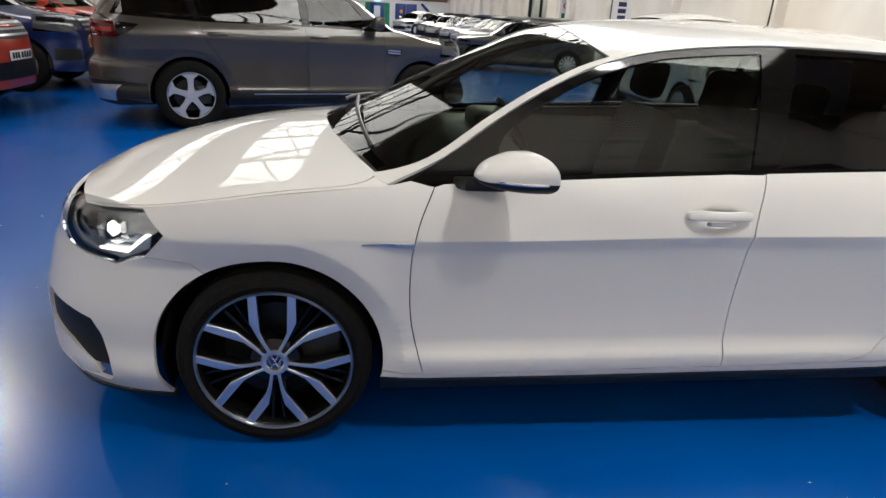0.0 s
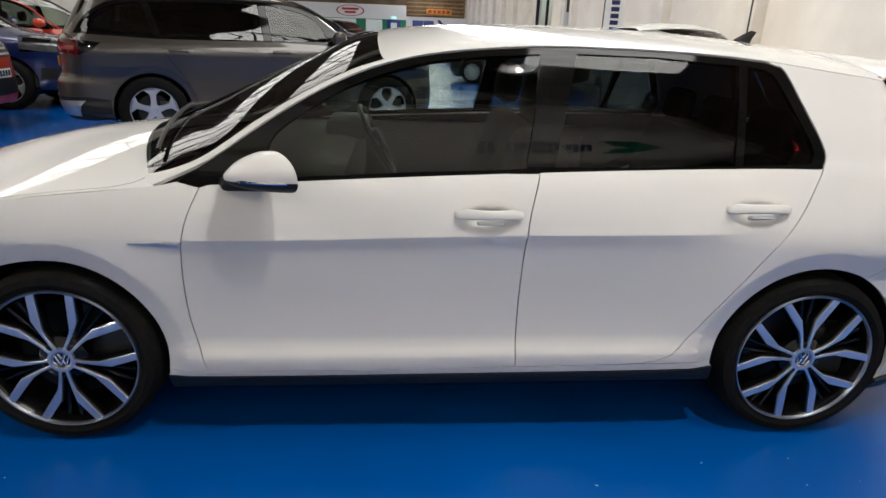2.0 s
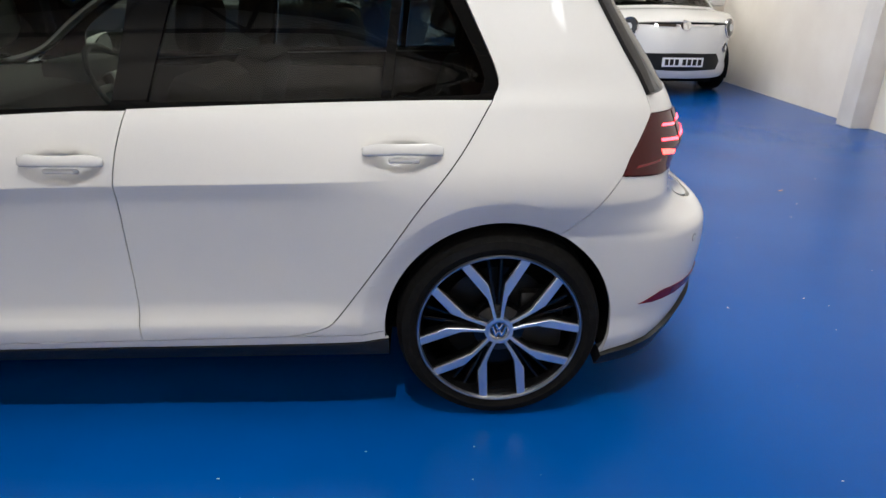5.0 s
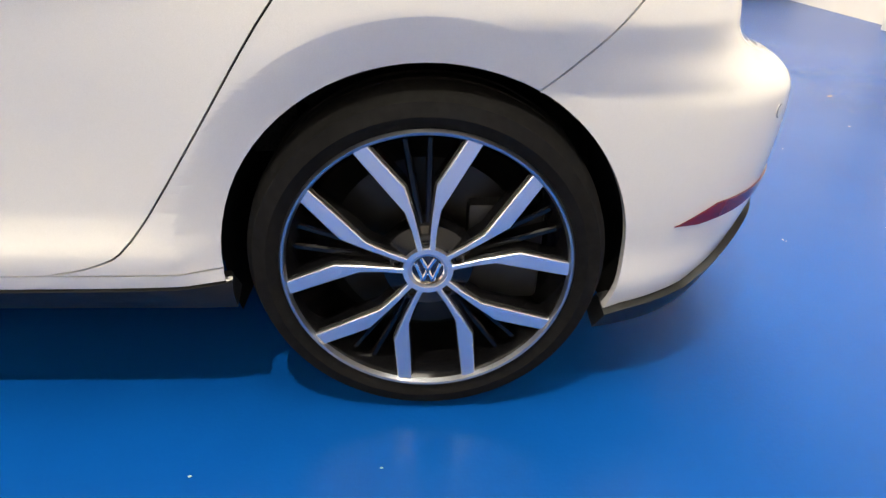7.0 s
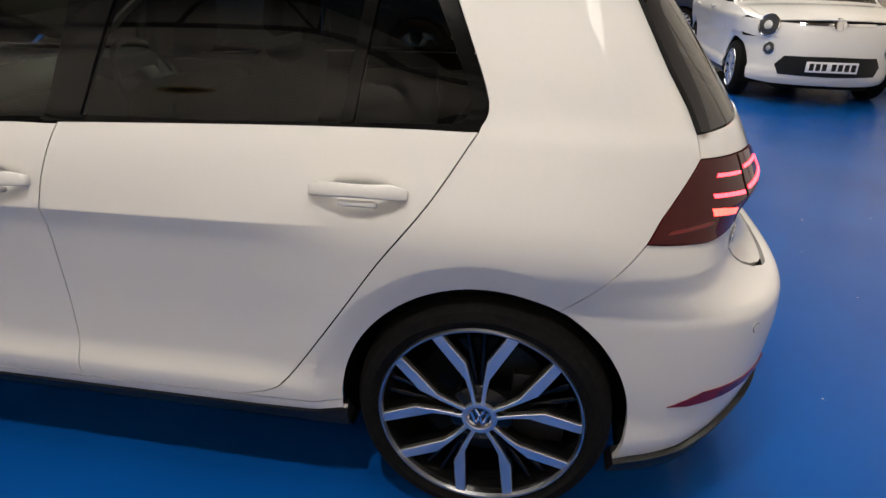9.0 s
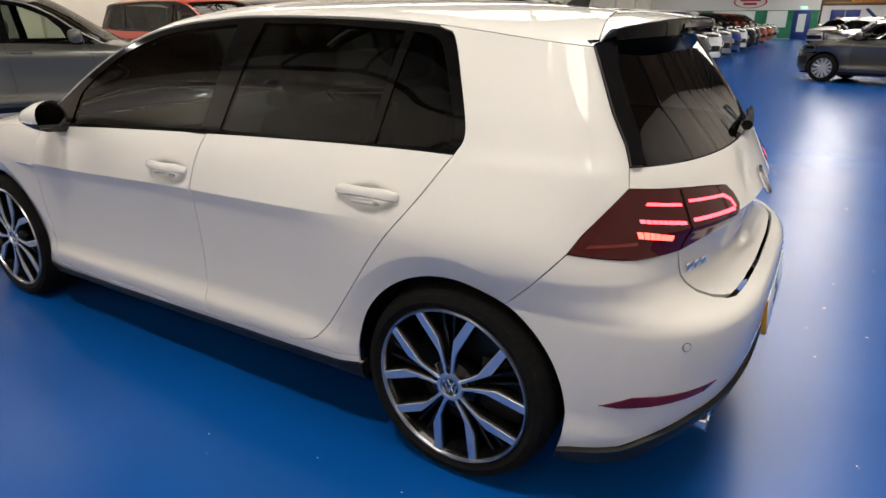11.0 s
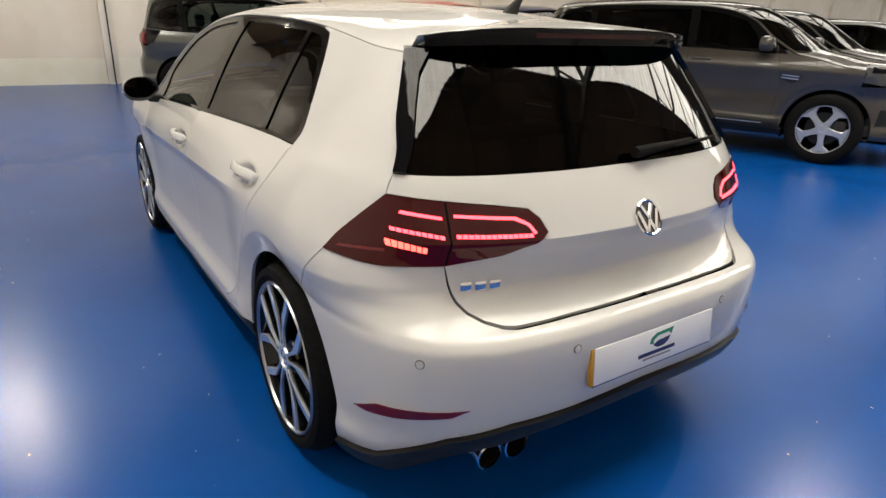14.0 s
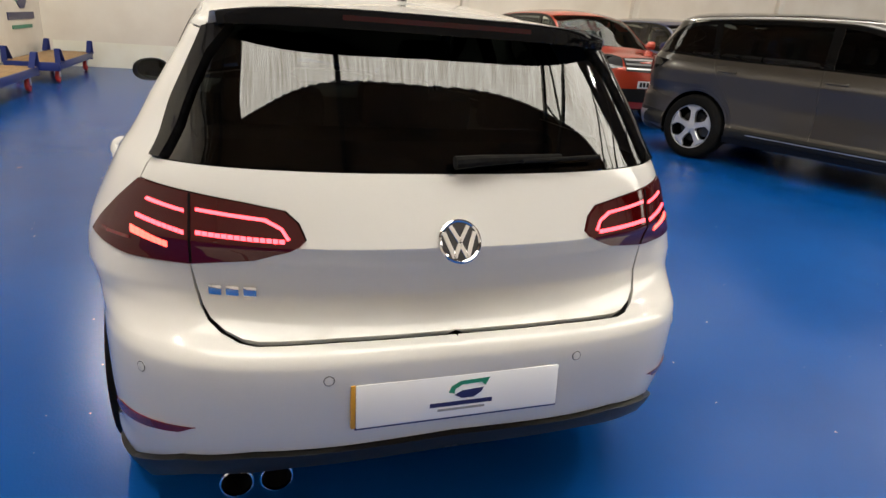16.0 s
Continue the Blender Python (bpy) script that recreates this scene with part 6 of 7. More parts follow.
    if clad:
        ar, az, base = k["arch_r"], k["wheel_z"], k["base"]
        panel("lower_cladding", sh, [(ar * 1.0, sill + 0.004), (base - ar * 1.0, sill + 0.004), (base - ar * 1.02, sill + clad), (ar * 1.02, sill + clad)], BLACK_TRIM, car, lift=0.007, depth=0.012, hx=hx, hz=hz)
        for x in (0, base):
            ring = [*arc(x, az, ar + 0.002, 172, 8, 24), *arc(x, az, ar + 0.034, 8, 172, 24)]
            panel("arch_trim", sh, ring, BLACK_TRIM if not vent else k["paint"], car, lift=0.006, depth=0.012, hx=hx, hz=hz, gap=0)
        panel("rear_cladding", sh, [(base + ar * 1.02, sill + 0.01), (base + ar * 1.02, sill + 0.17), (xt - 0.36, sill + 0.20), ("y", -half * 0.6, sill + 0.20), ("y", 0, sill + 0.20), ("y", 0, sill + 0.04), ("y", -half * 0.6, sill + 0.04), (xt - 0.36, sill + 0.01)], BLACK_TRIM, car, across=True, lift=0.008, depth=0.012, hx=hx, hz=hz)
    if plate:
        for x, mat in ((xn - 0.012, PLATE_WHITE), (xt - 0.062, PLATE_YELLOW)):
            z = (sill + 0.16 if round_face else sill + 0.33) if x < 0 else 0.9
            number = box("number_plate", (x - 0.008, -0.26, z - 0.056), (x + 0.008, 0.26, z + 0.056), mat, car, bevel=0.003)
            for y in (-0.215, -0.15, -0.085, -0.02, 0.075, 0.14, 0.205):
                box("plate_bar", (x - 0.0105, y - 0.023, z - 0.036), (x + 0.0105, y + 0.023, z + 0.036), BLACK_TRIM, number, bevel=0)
    for x in (k["gap_b"][-1][0] - 0.17, k["base"] - 0.33):
        def handle():
            bm = bmesh.new()
            add_box(bm, (-0.11, -0.016, 0.0), (0.11, 0.016, 0.035), 0.012)
            bmesh.ops.transform(bm, matrix=place_on(sh, x, belt * 0.90, 0.0), verts=bm.verts)
            return bm
        both_sides("door_handle", handle, k["paint"], car)
    for side in (-1, 1):
        bm = bmesh.new()
        add_box(bm, (0.62, -half - 0.20, belt + 0.0), (0.78, -half + 0.03, belt + 0.16), 0.05)
        for v in bm.verts:
            if v.co.y > -half - 0.02:
                v.co.z = belt + 0.03 + (v.co.z - belt) * 0.3
        if side > 0:
            bmesh.ops.transform(bm, matrix=FLIP, verts=bm.verts)
            bmesh.ops.reverse_faces(bm, faces=bm.faces)
        bm_part("door_mirror", bm, k["paint"], car)
    if vent:
        panel("fender_vent", sh, [(0.30, belt * 0.80), (0.52, belt * 0.81), (0.52, belt * 0.755), (0.40, belt * 0.72), (0.33, belt * 0.74)], BLACK_TRIM, car, lift=0.004, depth=0.015, hx=0.04, hz=0.02)
        for i in range(2):
            panel("vent_bar", sh, [(0.33, belt * (0.79 - 0.025 * i)), (0.51, belt * (0.80 - 0.025 * i)), (0.51, belt * (0.79 - 0.025 * i)), (0.34, belt * (0.78 - 0.025 * i))], SILVER, car, lift=0.01, depth=0.01, hx=0.04, hz=0.02, gap=0)
        panel("door_strip", sh, [(0.62, sill + 0.060), (k["base"] - 0.7, sill + 0.066), (k["base"] - 0.7, sill + 0.058), (0.62, sill + 0.052)], SILVER, car, lift=0.008, depth=0.01, hx=0.08, hz=0.02, gap=0)
        v, f = lathe([(0.085, -0.002), (0.083, -0.002), (0.081, 0.004), (0.079, -0.002)], 24)
        mm = place_on(sh, k["base"] + 0.33, belt * 0.88, 0.001)
        part("fuel_flap", [mm @ Vector((x, z, -y)) for x, y, z in v], f, BLACK_TRIM, car)
    if rails:
        loft = k["canopy"]
        for side in (-1, 1):
            line = [Vector(loft.at(u, 0.16)) + Vector((0, 0, 0.035 if 0.44 < u < 0.86 else 0.0)) for u in np.linspace(0.42, 0.88, 14)]
            v, f = tube([Vector((p.x, -side * p.y, p.z)) for p in line], 0.016, 8)
            part("roof_rail", v, f, SILVER, car)
    # cabin: floor, seats and dashboard behind the glass
    box("cabin_floor", (0.6, -half + 0.16, sill + 0.05), (k["base"] + 0.5, half - 0.16, sill + 0.12), DARK, car)
    box("dashboard", (0.45, -half + 0.2, belt - 0.30), (1.0, half - 0.2, belt - 0.02), CABIN, car, bevel=0.06)
    for x, y in ((1.45, -0.38), (1.45, 0.38), (2.4, -0.38), (2.4, 0.38)):
        bm = bmesh.new()
        rounded(bm, (x, y - 0.25, sill + 0.25), (x + 0.16, y + 0.25, belt + 0.05), 0.06, 12, (x, 0, sill + 0.3))
        rounded(bm, (x + 0.12, y - 0.13, belt + 0.08), (x + 0.22, y + 0.13, belt + 0.27), 0.05)
        bm_part("seat", bm, SEAT, car)
    car.matrix_basis = m
    return tagged(car, label, "car", "parked cars")


def parked(x, y, heading):
    """The pose of a car by the middle of its front axle and the way its nose points, in degrees from x."""
    return pose(x, y, 0, 0, 0, heading + 180)


GREY_BROWN = paint("grey brown metallic paint", (0.042, 0.036, 0.029), 0.32, 0.25)
GREY_GREEN = paint("grey green metallic paint", (0.08, 0.082, 0.073), 0.3, 0.3)
RED = paint("orange red paint", (0.42, 0.035, 0.012), 0.3, 0.2)
BLUE_DARK = paint("deep blue paint", (0.01, 0.02, 0.09), 0.3, 0.3)
GREY_DARK = paint("dark grey metallic paint", (0.045, 0.043, 0.040), 0.3, 0.3)
BLACK_PAINT = paint("black paint", (0.008, 0.008, 0.009), 0.25)
PLAIN_WHITE = paint("solid white paint", (0.72, 0.71, 0.68), 0.35)
SILVER_PAINT = paint("silver paint", (0.40, 0.40, 0.39), 0.3, 0.7)
BLUE_PAINT = paint("bright blue paint", (0.012, 0.05, 0.26), 0.3, 0.3)
ORANGE = paint("orange paint", (0.40, 0.09, 0.02), 0.3, 0.2)

big_wheel = wheel_plain(SILVER, 5, 0.385, 0.262, 0.26, 0.02)
ten_wheel = wheel_plain(SILVER, 10, 0.36, 0.25, 0.24)
dark_wheel = wheel_plain(SILVER, 5, 0.36, 0.25, 0.24, 0.02)
small_wheel = wheel_plain(SILVER, 12, 0.315, 0.215, 0.20)

estate_car("estate_car", "grey brown metallic luxury estate car with black lower trim", estate_dimensions(GREY_BROWN, hx=0.05, n=1, rake=0.24, quarter=0.74, slope=0.62, height=1.77, belt=1.185, tail_lamp=(1.0, 1.16, 0.42), front_glass=GLASS_DARK, side_glass=GLASS_REAR), big_wheel, parked(0.63, 6.77, 21), vent=True, skid=True, clad=0.11)
estate_car("estate_car", "orange red estate car with a black roof, nose outwards", estate_dimensions(RED, base=2.8), big_wheel, parked(-4.9, 5.75, 3), vent=True)
estate_car("estate_car", "deep blue estate car parked nose outwards", estate_dimensions(BLUE_DARK), big_wheel, parked(-4.9, 8.2, 5), vent=True)
estate_car("estate_car", "red estate car parked by the wall", estate_dimensions(RED, base=2.7), ten_wheel, parked(-4.9, 10.9, 5))
estate_car("estate_car", "grey green estate car with silver roof rails", estate_dimensions(GREY_GREEN, base=2.741, front=0.85, rear=0.80, half=0.945, height=1.72, belt=1.10, bonnet=1.0, wheel=0.36, slope=0.3, quarter=0.50), ten_wheel, parked(-5.2, 3.38, 58), rails=True)
crossover = dict(base=2.79, front=0.95, rear=1.0, half=0.945, height=1.68, belt=1.08, bonnet=0.98, wheel=0.365, slope=0.65)
row = [("dark grey estate car behind another", GREY_DARK, {}, -0.35, 9.9, 18), ("grey metallic crossover with dark spoked wheels", GREY_DARK, crossover, -0.35, 13.1, 17),
       ("dark grey crossover in the long row", GREY_GREEN, crossover, -0.5, 16.0, 15), ("white crossover in the long row", PLAIN_WHITE, crossover, -0.6, 18.7, 15),
       ("silver crossover in the long row", SILVER_PAINT, crossover, -0.7, 21.4, 15), ("bright blue crossover in the long row", BLUE_PAINT, crossover, -0.8, 24.2, 14),
       ("white car in the long row", PLAIN_WHITE, crossover, -0.9, 27.0, 14), ("black car in the long row", BLACK_PAINT, crossover, -0.9, 29.8, 13),
       ("black car near the end of the row", BLACK_PAINT, crossover, -1.0, 32.6, 13), ("red car near the end of the row", RED, crossover, -1.0, 35.5, 12), ("orange car at the end of the row", ORANGE, crossover, -1.0, 38.5, 12),
       ("silver car at the end of the row", SILVER_PAINT, crossover, -1.0, 41.5, 12)]
for i, (label, mat, dims, x, y, h) in enumerate(row):
    estate_car("estate_car" if not dims else "crossover_car", label, estate_dimensions(mat, **dims, hx=0.07 if y < 17 else 0.11), big_wheel if i == 0 else dark_wheel, parked(x, y, h))
hatch = dict(base=2.49, front=0.80, rear=0.68, half=0.865, height=1.47, belt=0.95, bonnet=0.86, sill=0.26, wheel=0.315, slope=0.55, quarter=0.35, lamp=(0.62, 0.82), tail_lamp=(0.80, 0.98, 0.5), rounding=2.7)
city = dict(base=2.61, front=0.80, rear=0.74, half=0.89, height=1.66, belt=1.06, bonnet=0.98, sill=0.28, wheel=0.315, slope=0.25, quarter=0.45, lamp=(0.70, 0.90), tail_lamp=(0.9, 1.1, 0.6), rounding=2.6, screen=0.02)
estate_car("city_car", "white tall city car facing along the wall", estate_dimensions(PLAIN_WHITE, **city, hx=0.05, n=1), small_wheel, parked(5.65, 6.25, -90), round_face=True)
estate_car("hatchback_car", "dark grey small hatchback seen from behind", estate_dimensions(GREY_DARK, **hatch, hx=0.06), small_wheel, parked(3.4, 15.6, 160))
for label, mat, x, y, h in (("silver hatchback parked further along the hall", SILVER_PAINT, 4.1, 20.6, 200), ("white hatchback parked further along the hall", PLAIN_WHITE, 4.2, 23.0, 200), ("dark blue hatchback parked further along", BLUE_DARK, 4.0, 25.6, 215), ("black hatchback at the far end", BLACK_PAINT, 3.6, 29.0, 225),
                            ("black hatchback at the far end", BLACK_PAINT, 3.4, 32.0, 230), ("white hatchback at the far end", PLAIN_WHITE, 2.4, 40.0, 230)):
    estate_car("hatchback_car", label, estate_dimensions(mat, **hatch, hx=0.11), small_wheel, parked(x, y, h))


# ---- fittings of the hall ----
SIGN_WHITE = material("white sign panel", (0.78, 0.77, 0.74), 0.5)
OFFICE_GREEN = material("green painted panel", (0.015, 0.22, 0.11), 0.5)
grain(OFFICE_GREEN, 3, (0.012, 0.19, 0.09), (0.02, 0.25, 0.13))
DOOR_BLUE = material("blue painted door", (0.012, 0.035, 0.19), 0.4)
SIGN_RED = material("red sign paint", (0.45, 0.025, 0.02), 0.5)
SIGN_YELLOW = material("yellow sign paint", (0.62, 0.33, 0.02), 0.5)
GOLD = material("gold print", (0.42, 0.27, 0.05), 0.4, 0.4)
WOOD = material("plywood deck", (0.36, 0.22, 0.10), 0.6)
grain(WOOD, 4, (0.28, 0.165, 0.07), (0.42, 0.27, 0.13), 6.0, stretch=(1, 9, 1))
FRAME_BLUE = material("blue painted steel", (0.015, 0.03, 0.17), 0.4, 0.2)
OFFICE_GLASS = material("office window glass", (0.30, 0.34, 0.33), 0.08, 0, 0.5, emit=(0.9, 0.95, 0.9), power=0.35)
PICTURE_DARK = material("dark poster print", (0.05, 0.045, 0.04), 0.5)
PICTURE_RED = material("red poster print", (0.33, 0.03, 0.03), 0.5)
PICTURE_FRAME = material("poster frame", (0.06, 0.055, 0.05), 0.4)
GREEN_SIGN = material("lit exit sign", (0.3, 0.6, 0.5), 0.4, emit=(0.5, 1.0, 0.85), power=1.5)


def ring_sign(name, m, rx, rz, ground, border, bars, label, thick=0.04):
    """An oval sign with a border and bars for its words, facing the pose's z."""
    sign = new(name)
    n = 40
    oval = lambda k: [(rx * k * math.cos(2 * math.pi * i / n), rz * k * math.sin(2 * math.pi * i / n)) for i in range(n)]
    for part_name, k, z0, z1, mat in (("border", 1.0, 0.0, thick, border), ("panel", 0.90, thick * 0.5, thick + 0.004, ground)):
        pts = oval(k)
        verts = [(x, y, z0) for x, y in pts] + [(x, y, z1) for x, y in pts]
        faces = [tuple(range(n, 2 * n))] + [(i, (i + 1) % n, n + (i + 1) % n, n + i) for i in range(n)]
        part(part_name, verts, faces, mat, sign)
    for x0, x1, y0, y1, mat in bars:
        box("word_bar", (x0 * rx, y0 * rz, thick + 0.004), (x1 * rx, y1 * rz, thick + 0.010), mat, sign, bevel=0)
    sign.matrix_basis = m
    return tagged(sign, label, "sign")


def office():
    """The cafe and office front across the far end, with its sign band, windows and doors."""
    y = 50.7
    block = new("office_front")
    box("wall", (WX0 + 0.02, y, 0), (1.6, y + 0.3, 3.05), SIGN_WHITE, block, "white panelled sign band and wall", bevel=0)
    box("band", (WX0 + 0.02, y - 0.03, 0.05), (1.6, y - 0.004, 1.95), OFFICE_GREEN, block, "green painted lower band", bevel=0)
    for x0, x1, mat in ((-8.9, -6.6, OFFICE_GLASS), (-5.3, -2.5, OFFICE_GLASS), (-1.6, -0.4, OFFICE_GLASS)):
        win = box("window", (x0, y - 0.06, 0.85), (x1, y - 0.034, 1.85), mat, block, "pale office window pane", bevel=0)
        for a, b in (((x0 - 0.05, y - 0.08, 0.80), (x1 + 0.05, y - 0.036, 0.85)), ((x0 - 0.05, y - 0.08, 1.85), (x1 + 0.05, y - 0.036, 1.9)), ((x0 - 0.05, y - 0.08, 0.85), (x0, y - 0.036, 1.85)), ((x1, y - 0.08, 0.85), (x1 + 0.05, y - 0.036, 1.85))):
            box("window_frame", a, b, SIGN_WHITE, win, bevel=0)
    box("door", (0.05, y - 0.08, 0.0), (1.15, y - 0.034, 1.95), DOOR_BLUE, block, "blue entrance door")
    box("door_pane", (0.35, y - 0.1, 0.5), (0.85, y - 0.081, 1.7), OFFICE_GLASS, block, bevel=0)
    box("exit_light", (0.4, y - 0.1, 2.02), (0.8, y - 0.036, 2.16), GREEN_SIGN, block, "lit exit sign box")
    tagged(block, "white and green office front across the hall's end", "building")
    ring_sign("oval_sign", pose(-2.9, y - 0.004, 2.52, 90, 0, 0), 1.12, 0.42, SIGN_WHITE, SIGN_RED, ((-0.6, 0.6, 0.1, 0.5, SIGN_RED), (-0.4, 0.4, -0.5, -0.1, SIGN_RED)), "oval white sign with a red border and red word bars")
    back = new("store_room")
    box("wall", (1.6, 55.2, 0), (WX1 - 0.02, 55.45, 2.3), SIGN_WHITE, back, "pale wall of the store room", bevel=0)
    for x in (2.2, 3.15):
        box("door", (x, 55.12, 0), (x + 0.92, 55.196, 2.0), DOOR_BLUE, back, "blue double door leaf")
    box("notice", (2.6, 55.09, 1.2), (2.85, 55.118, 1.5), SIGN_YELLOW, back, bevel=0)
    for i in range(5):
        box("rack_beam", (1.7, 55.0, 2.45 + 0.32 * i), (WX1 - 0.1, 55.18, 2.55 + 0.32 * i), WOOD, back, "brown wooden storage rail")
    tagged(back, "store room with blue doors below brown wooden racking", "building")
    sign = new("yellow_sign")
    box("panel", (3.4, 54.9, 2.55), (5.6, 54.98, 2.98), SIGN_YELLOW, sign)
    for i in range(5):
        box("word_bar", (3.55 + 0.4 * i, 54.88, 2.62), (3.85 + 0.4 * i, 54.899, 2.9), SIGN_RED, sign, bevel=0)
    tagged(sign, "yellow sign board with red word bars", "sign")
    stairs = new("staircase")
    for i in range(10):
        box("tread", (4.4 + 0.2 * i, 53.6, 1.95 - 0.19 * i), (4.66 + 0.2 * i, 54.4, 1.99 - 0.19 * i), FRAME_BLUE, stairs, bevel=0)
    for yy in (53.58, 54.42):
        v, f = tube([(4.4, yy, 2.05), (6.5, yy, 0.05)], 0.09, 6)
        part("stringer", v, f, FRAME_BLUE, stairs)
    tagged(stairs, "blue painted steel staircase down to the floor", "staircase")


office()


def poster(x, y, z, w, h, mat, facing):
    p = new("wall_poster")
    s = 1 if facing > 0 else -1
    bm = bmesh.new()
    add_box(bm, (0, -w / 2, -h / 2), (0.025, w / 2, h / 2), 0.004)
    bm_part("frame", bm, PICTURE_FRAME, p)
    bm = bmesh.new()
    add_box(bm, (0.024, -w / 2 + 0.05, -h / 2 + 0.05), (0.03, w / 2 - 0.05, h / 2 - 0.05), 0)
    bm_part("print", bm, mat, p)
    p.matrix_basis = pose(x, y, z, 0, 0, 0 if s > 0 else 180)
    return tagged(p, "framed dark poster on the wall", "poster", "wall posters")


for i, (y, w, mat) in enumerate(((31.0, 1.3, PICTURE_DARK), (34.5, 0.9, PICTURE_RED), (37.6, 1.3, PICTURE_DARK), (40.6, 0.7, PICTURE_DARK), (43.4, 0.9, PICTURE_DARK), (46.2, 0.6, PICTURE_DARK))):
    poster(WX0 + 0.004, y, 3.35, w, 0.9, mat, 1)


def trolley(x, y, turn, long=2.5):
    """A low flat trolley: plywood deck on a blue steel frame with upright ends and castors."""
    t = new("flat_trolley")
    box("deck", (0, -0.36, 0.30), (long, 0.36, 0.335), WOOD, t, "pale plywood deck")
    for yy in (-0.38, 0.34):
        box("side_rail", (0, yy, 0.22), (long, yy + 0.04, 0.33), FRAME_BLUE, t)
    for x0 in (-0.03, long - 0.01):
        box("end_beam", (x0, -0.38, 0.20), (x0 + 0.04, 0.38, 0.33), FRAME_BLUE, t)
    v, f = slab([(0, 0.3), (0.02, 0.54), (0.09, 0.54), (0.28, 0.335)], -0.04, 0.04, 0.003)
    for yy in (-0.36, 0.36):
        part("end_post", [(xx - 0.02, yy + q, zz) for xx, q, zz in v], f, FRAME_BLUE, t)
        part("end_post", [(long + 0.02 - xx, yy + q, zz) for xx, q, zz in v], [p[::-1] for p in f], FRAME_BLUE, t)
    for xx in (0.22, long - 0.22):
        for yy in (-0.28, 0.28):
            v, f = lathe([(0.03, -0.025), (0.085, -0.025), (0.095, -0.01), (0.095, 0.01), (0.085, 0.025), (0.03, 0.025)], 20)
            wheel = part("castor", [(xx + a, yy + b, 0.096 + c) for a, b, c in v], f, SIGN_RED, t, "red castor wheel")
            box("fork", (xx - 0.03, yy - 0.04, 0.09), (xx + 0.03, yy - 0.03, 0.225), SILVER, wheel, bevel=0)
            box("fork", (xx - 0.03, yy + 0.03, 0.09), (xx + 0.03, yy + 0.04, 0.225), SILVER, wheel, bevel=0)
    t.matrix_basis = pose(x, y, 0, 0, 0, turn)
    return tagged(t, "flat trolley with a wooden deck and blue steel frame", "trolley", "trolleys")


trolley(-9.3, -3.5, 0)
trolley(-6.0, -3.6, 0, 2.2)


def wall_sign(x0, x1, z, wall, back=None):
    """Company sign on the south wall: a two-part mark over a word bar and a thin line."""
    s = new("wall_sign")
    w, y = x1 - x0, wall + 0.004
    c = (x0 + x1) / 2
    if back:
        box("panel", (x0 - 0.1 * w, y, z - 0.30 * w), (x1 + 0.1 * w, y + 0.012, z + 0.42 * w), back, s, bevel=0)
        y += 0.013
    place = lambda pts: [(c + w * a, z + w * b) for a, b in pts]
    for pts, mat in (([(0.17, 0.16), (0.14, 0.24), (0.02, 0.32), (-0.36, 0.34), (-0.30, 0.22), (-0.25, 0.27), (0.0, 0.26), (0.09, 0.21), (0.10, 0.13)], GREEN), ([(0.10, 0.12), (0.0, 0.18), (-0.28, 0.20), (-0.25, 0.14), (-0.15, 0.07), (0.0, 0.07)], NAVY)):
        v, f = slab(place(pts), 0, 0.01)
        part("mark", [(a, y + 0.010 - b, c2) for a, b, c2 in v], [q[::-1] for q in f], mat, s)
    box("word_bar", (x0, y, z - 0.05 * w), (x1, y + 0.010, z + 0.03 * w), NAVY, s, bevel=0)
    box("word_bar", (x0 + 0.12 * w, y, z - 0.15 * w), (x1 - 0.12 * w, y + 0.010, z - 0.11 * w), GREEN, s, bevel=0)
    return tagged(s, "company sign of plain bars and a mark on the white wall", "sign", "wall signs")


wall_sign(-9.4, -7.9, 0.95, PARTITION)


def long_sign(x0, x1, z, wall):
    """A line of letter-sized bars with a green and navy mark at its beginning."""
    s, y = new("wall_sign"), wall + 0.004
    step = (x1 - x0) / 16
    for i in range(16):
        if i != 2:
            a = x0 + step * i
            box("letter_bar", (a, y, z), (a + 0.72 * step, y + 0.01, z + 0.12), NAVY, s, bevel=0)
    for pts, mat in (([(0.1, 0.24), (0.7, 0.22), (1.3, 0.10), (1.5, 0.02), (0.9, 0.10), (0.35, 0.12)], GREEN), ([(0.3, 0.0), (0.38, 0.08), (0.9, 0.06), (0.6, 0.0)], NAVY)):
        v, f = slab([(x1 + a, z + b) for a, b in pts], 0, 0.01)
        part("mark", [(a, y + b, c) for a, b, c in v], f, mat, s)
    return tagged(s, "long company sign of navy bars and a green mark", "sign", "wall signs")


long_sign(1.9, 3.8, 3.95, WY0)
ring_sign("oval_sign", pose(-0.6, WY0 + 0.004, 3.6, 90, 0, 180), 0.75, 0.24, BLACK_GLOSS, GOLD, ((-0.6, 0.6, -0.3, 0.35, GOLD),), "oval black sign with a gold border and gold bar")


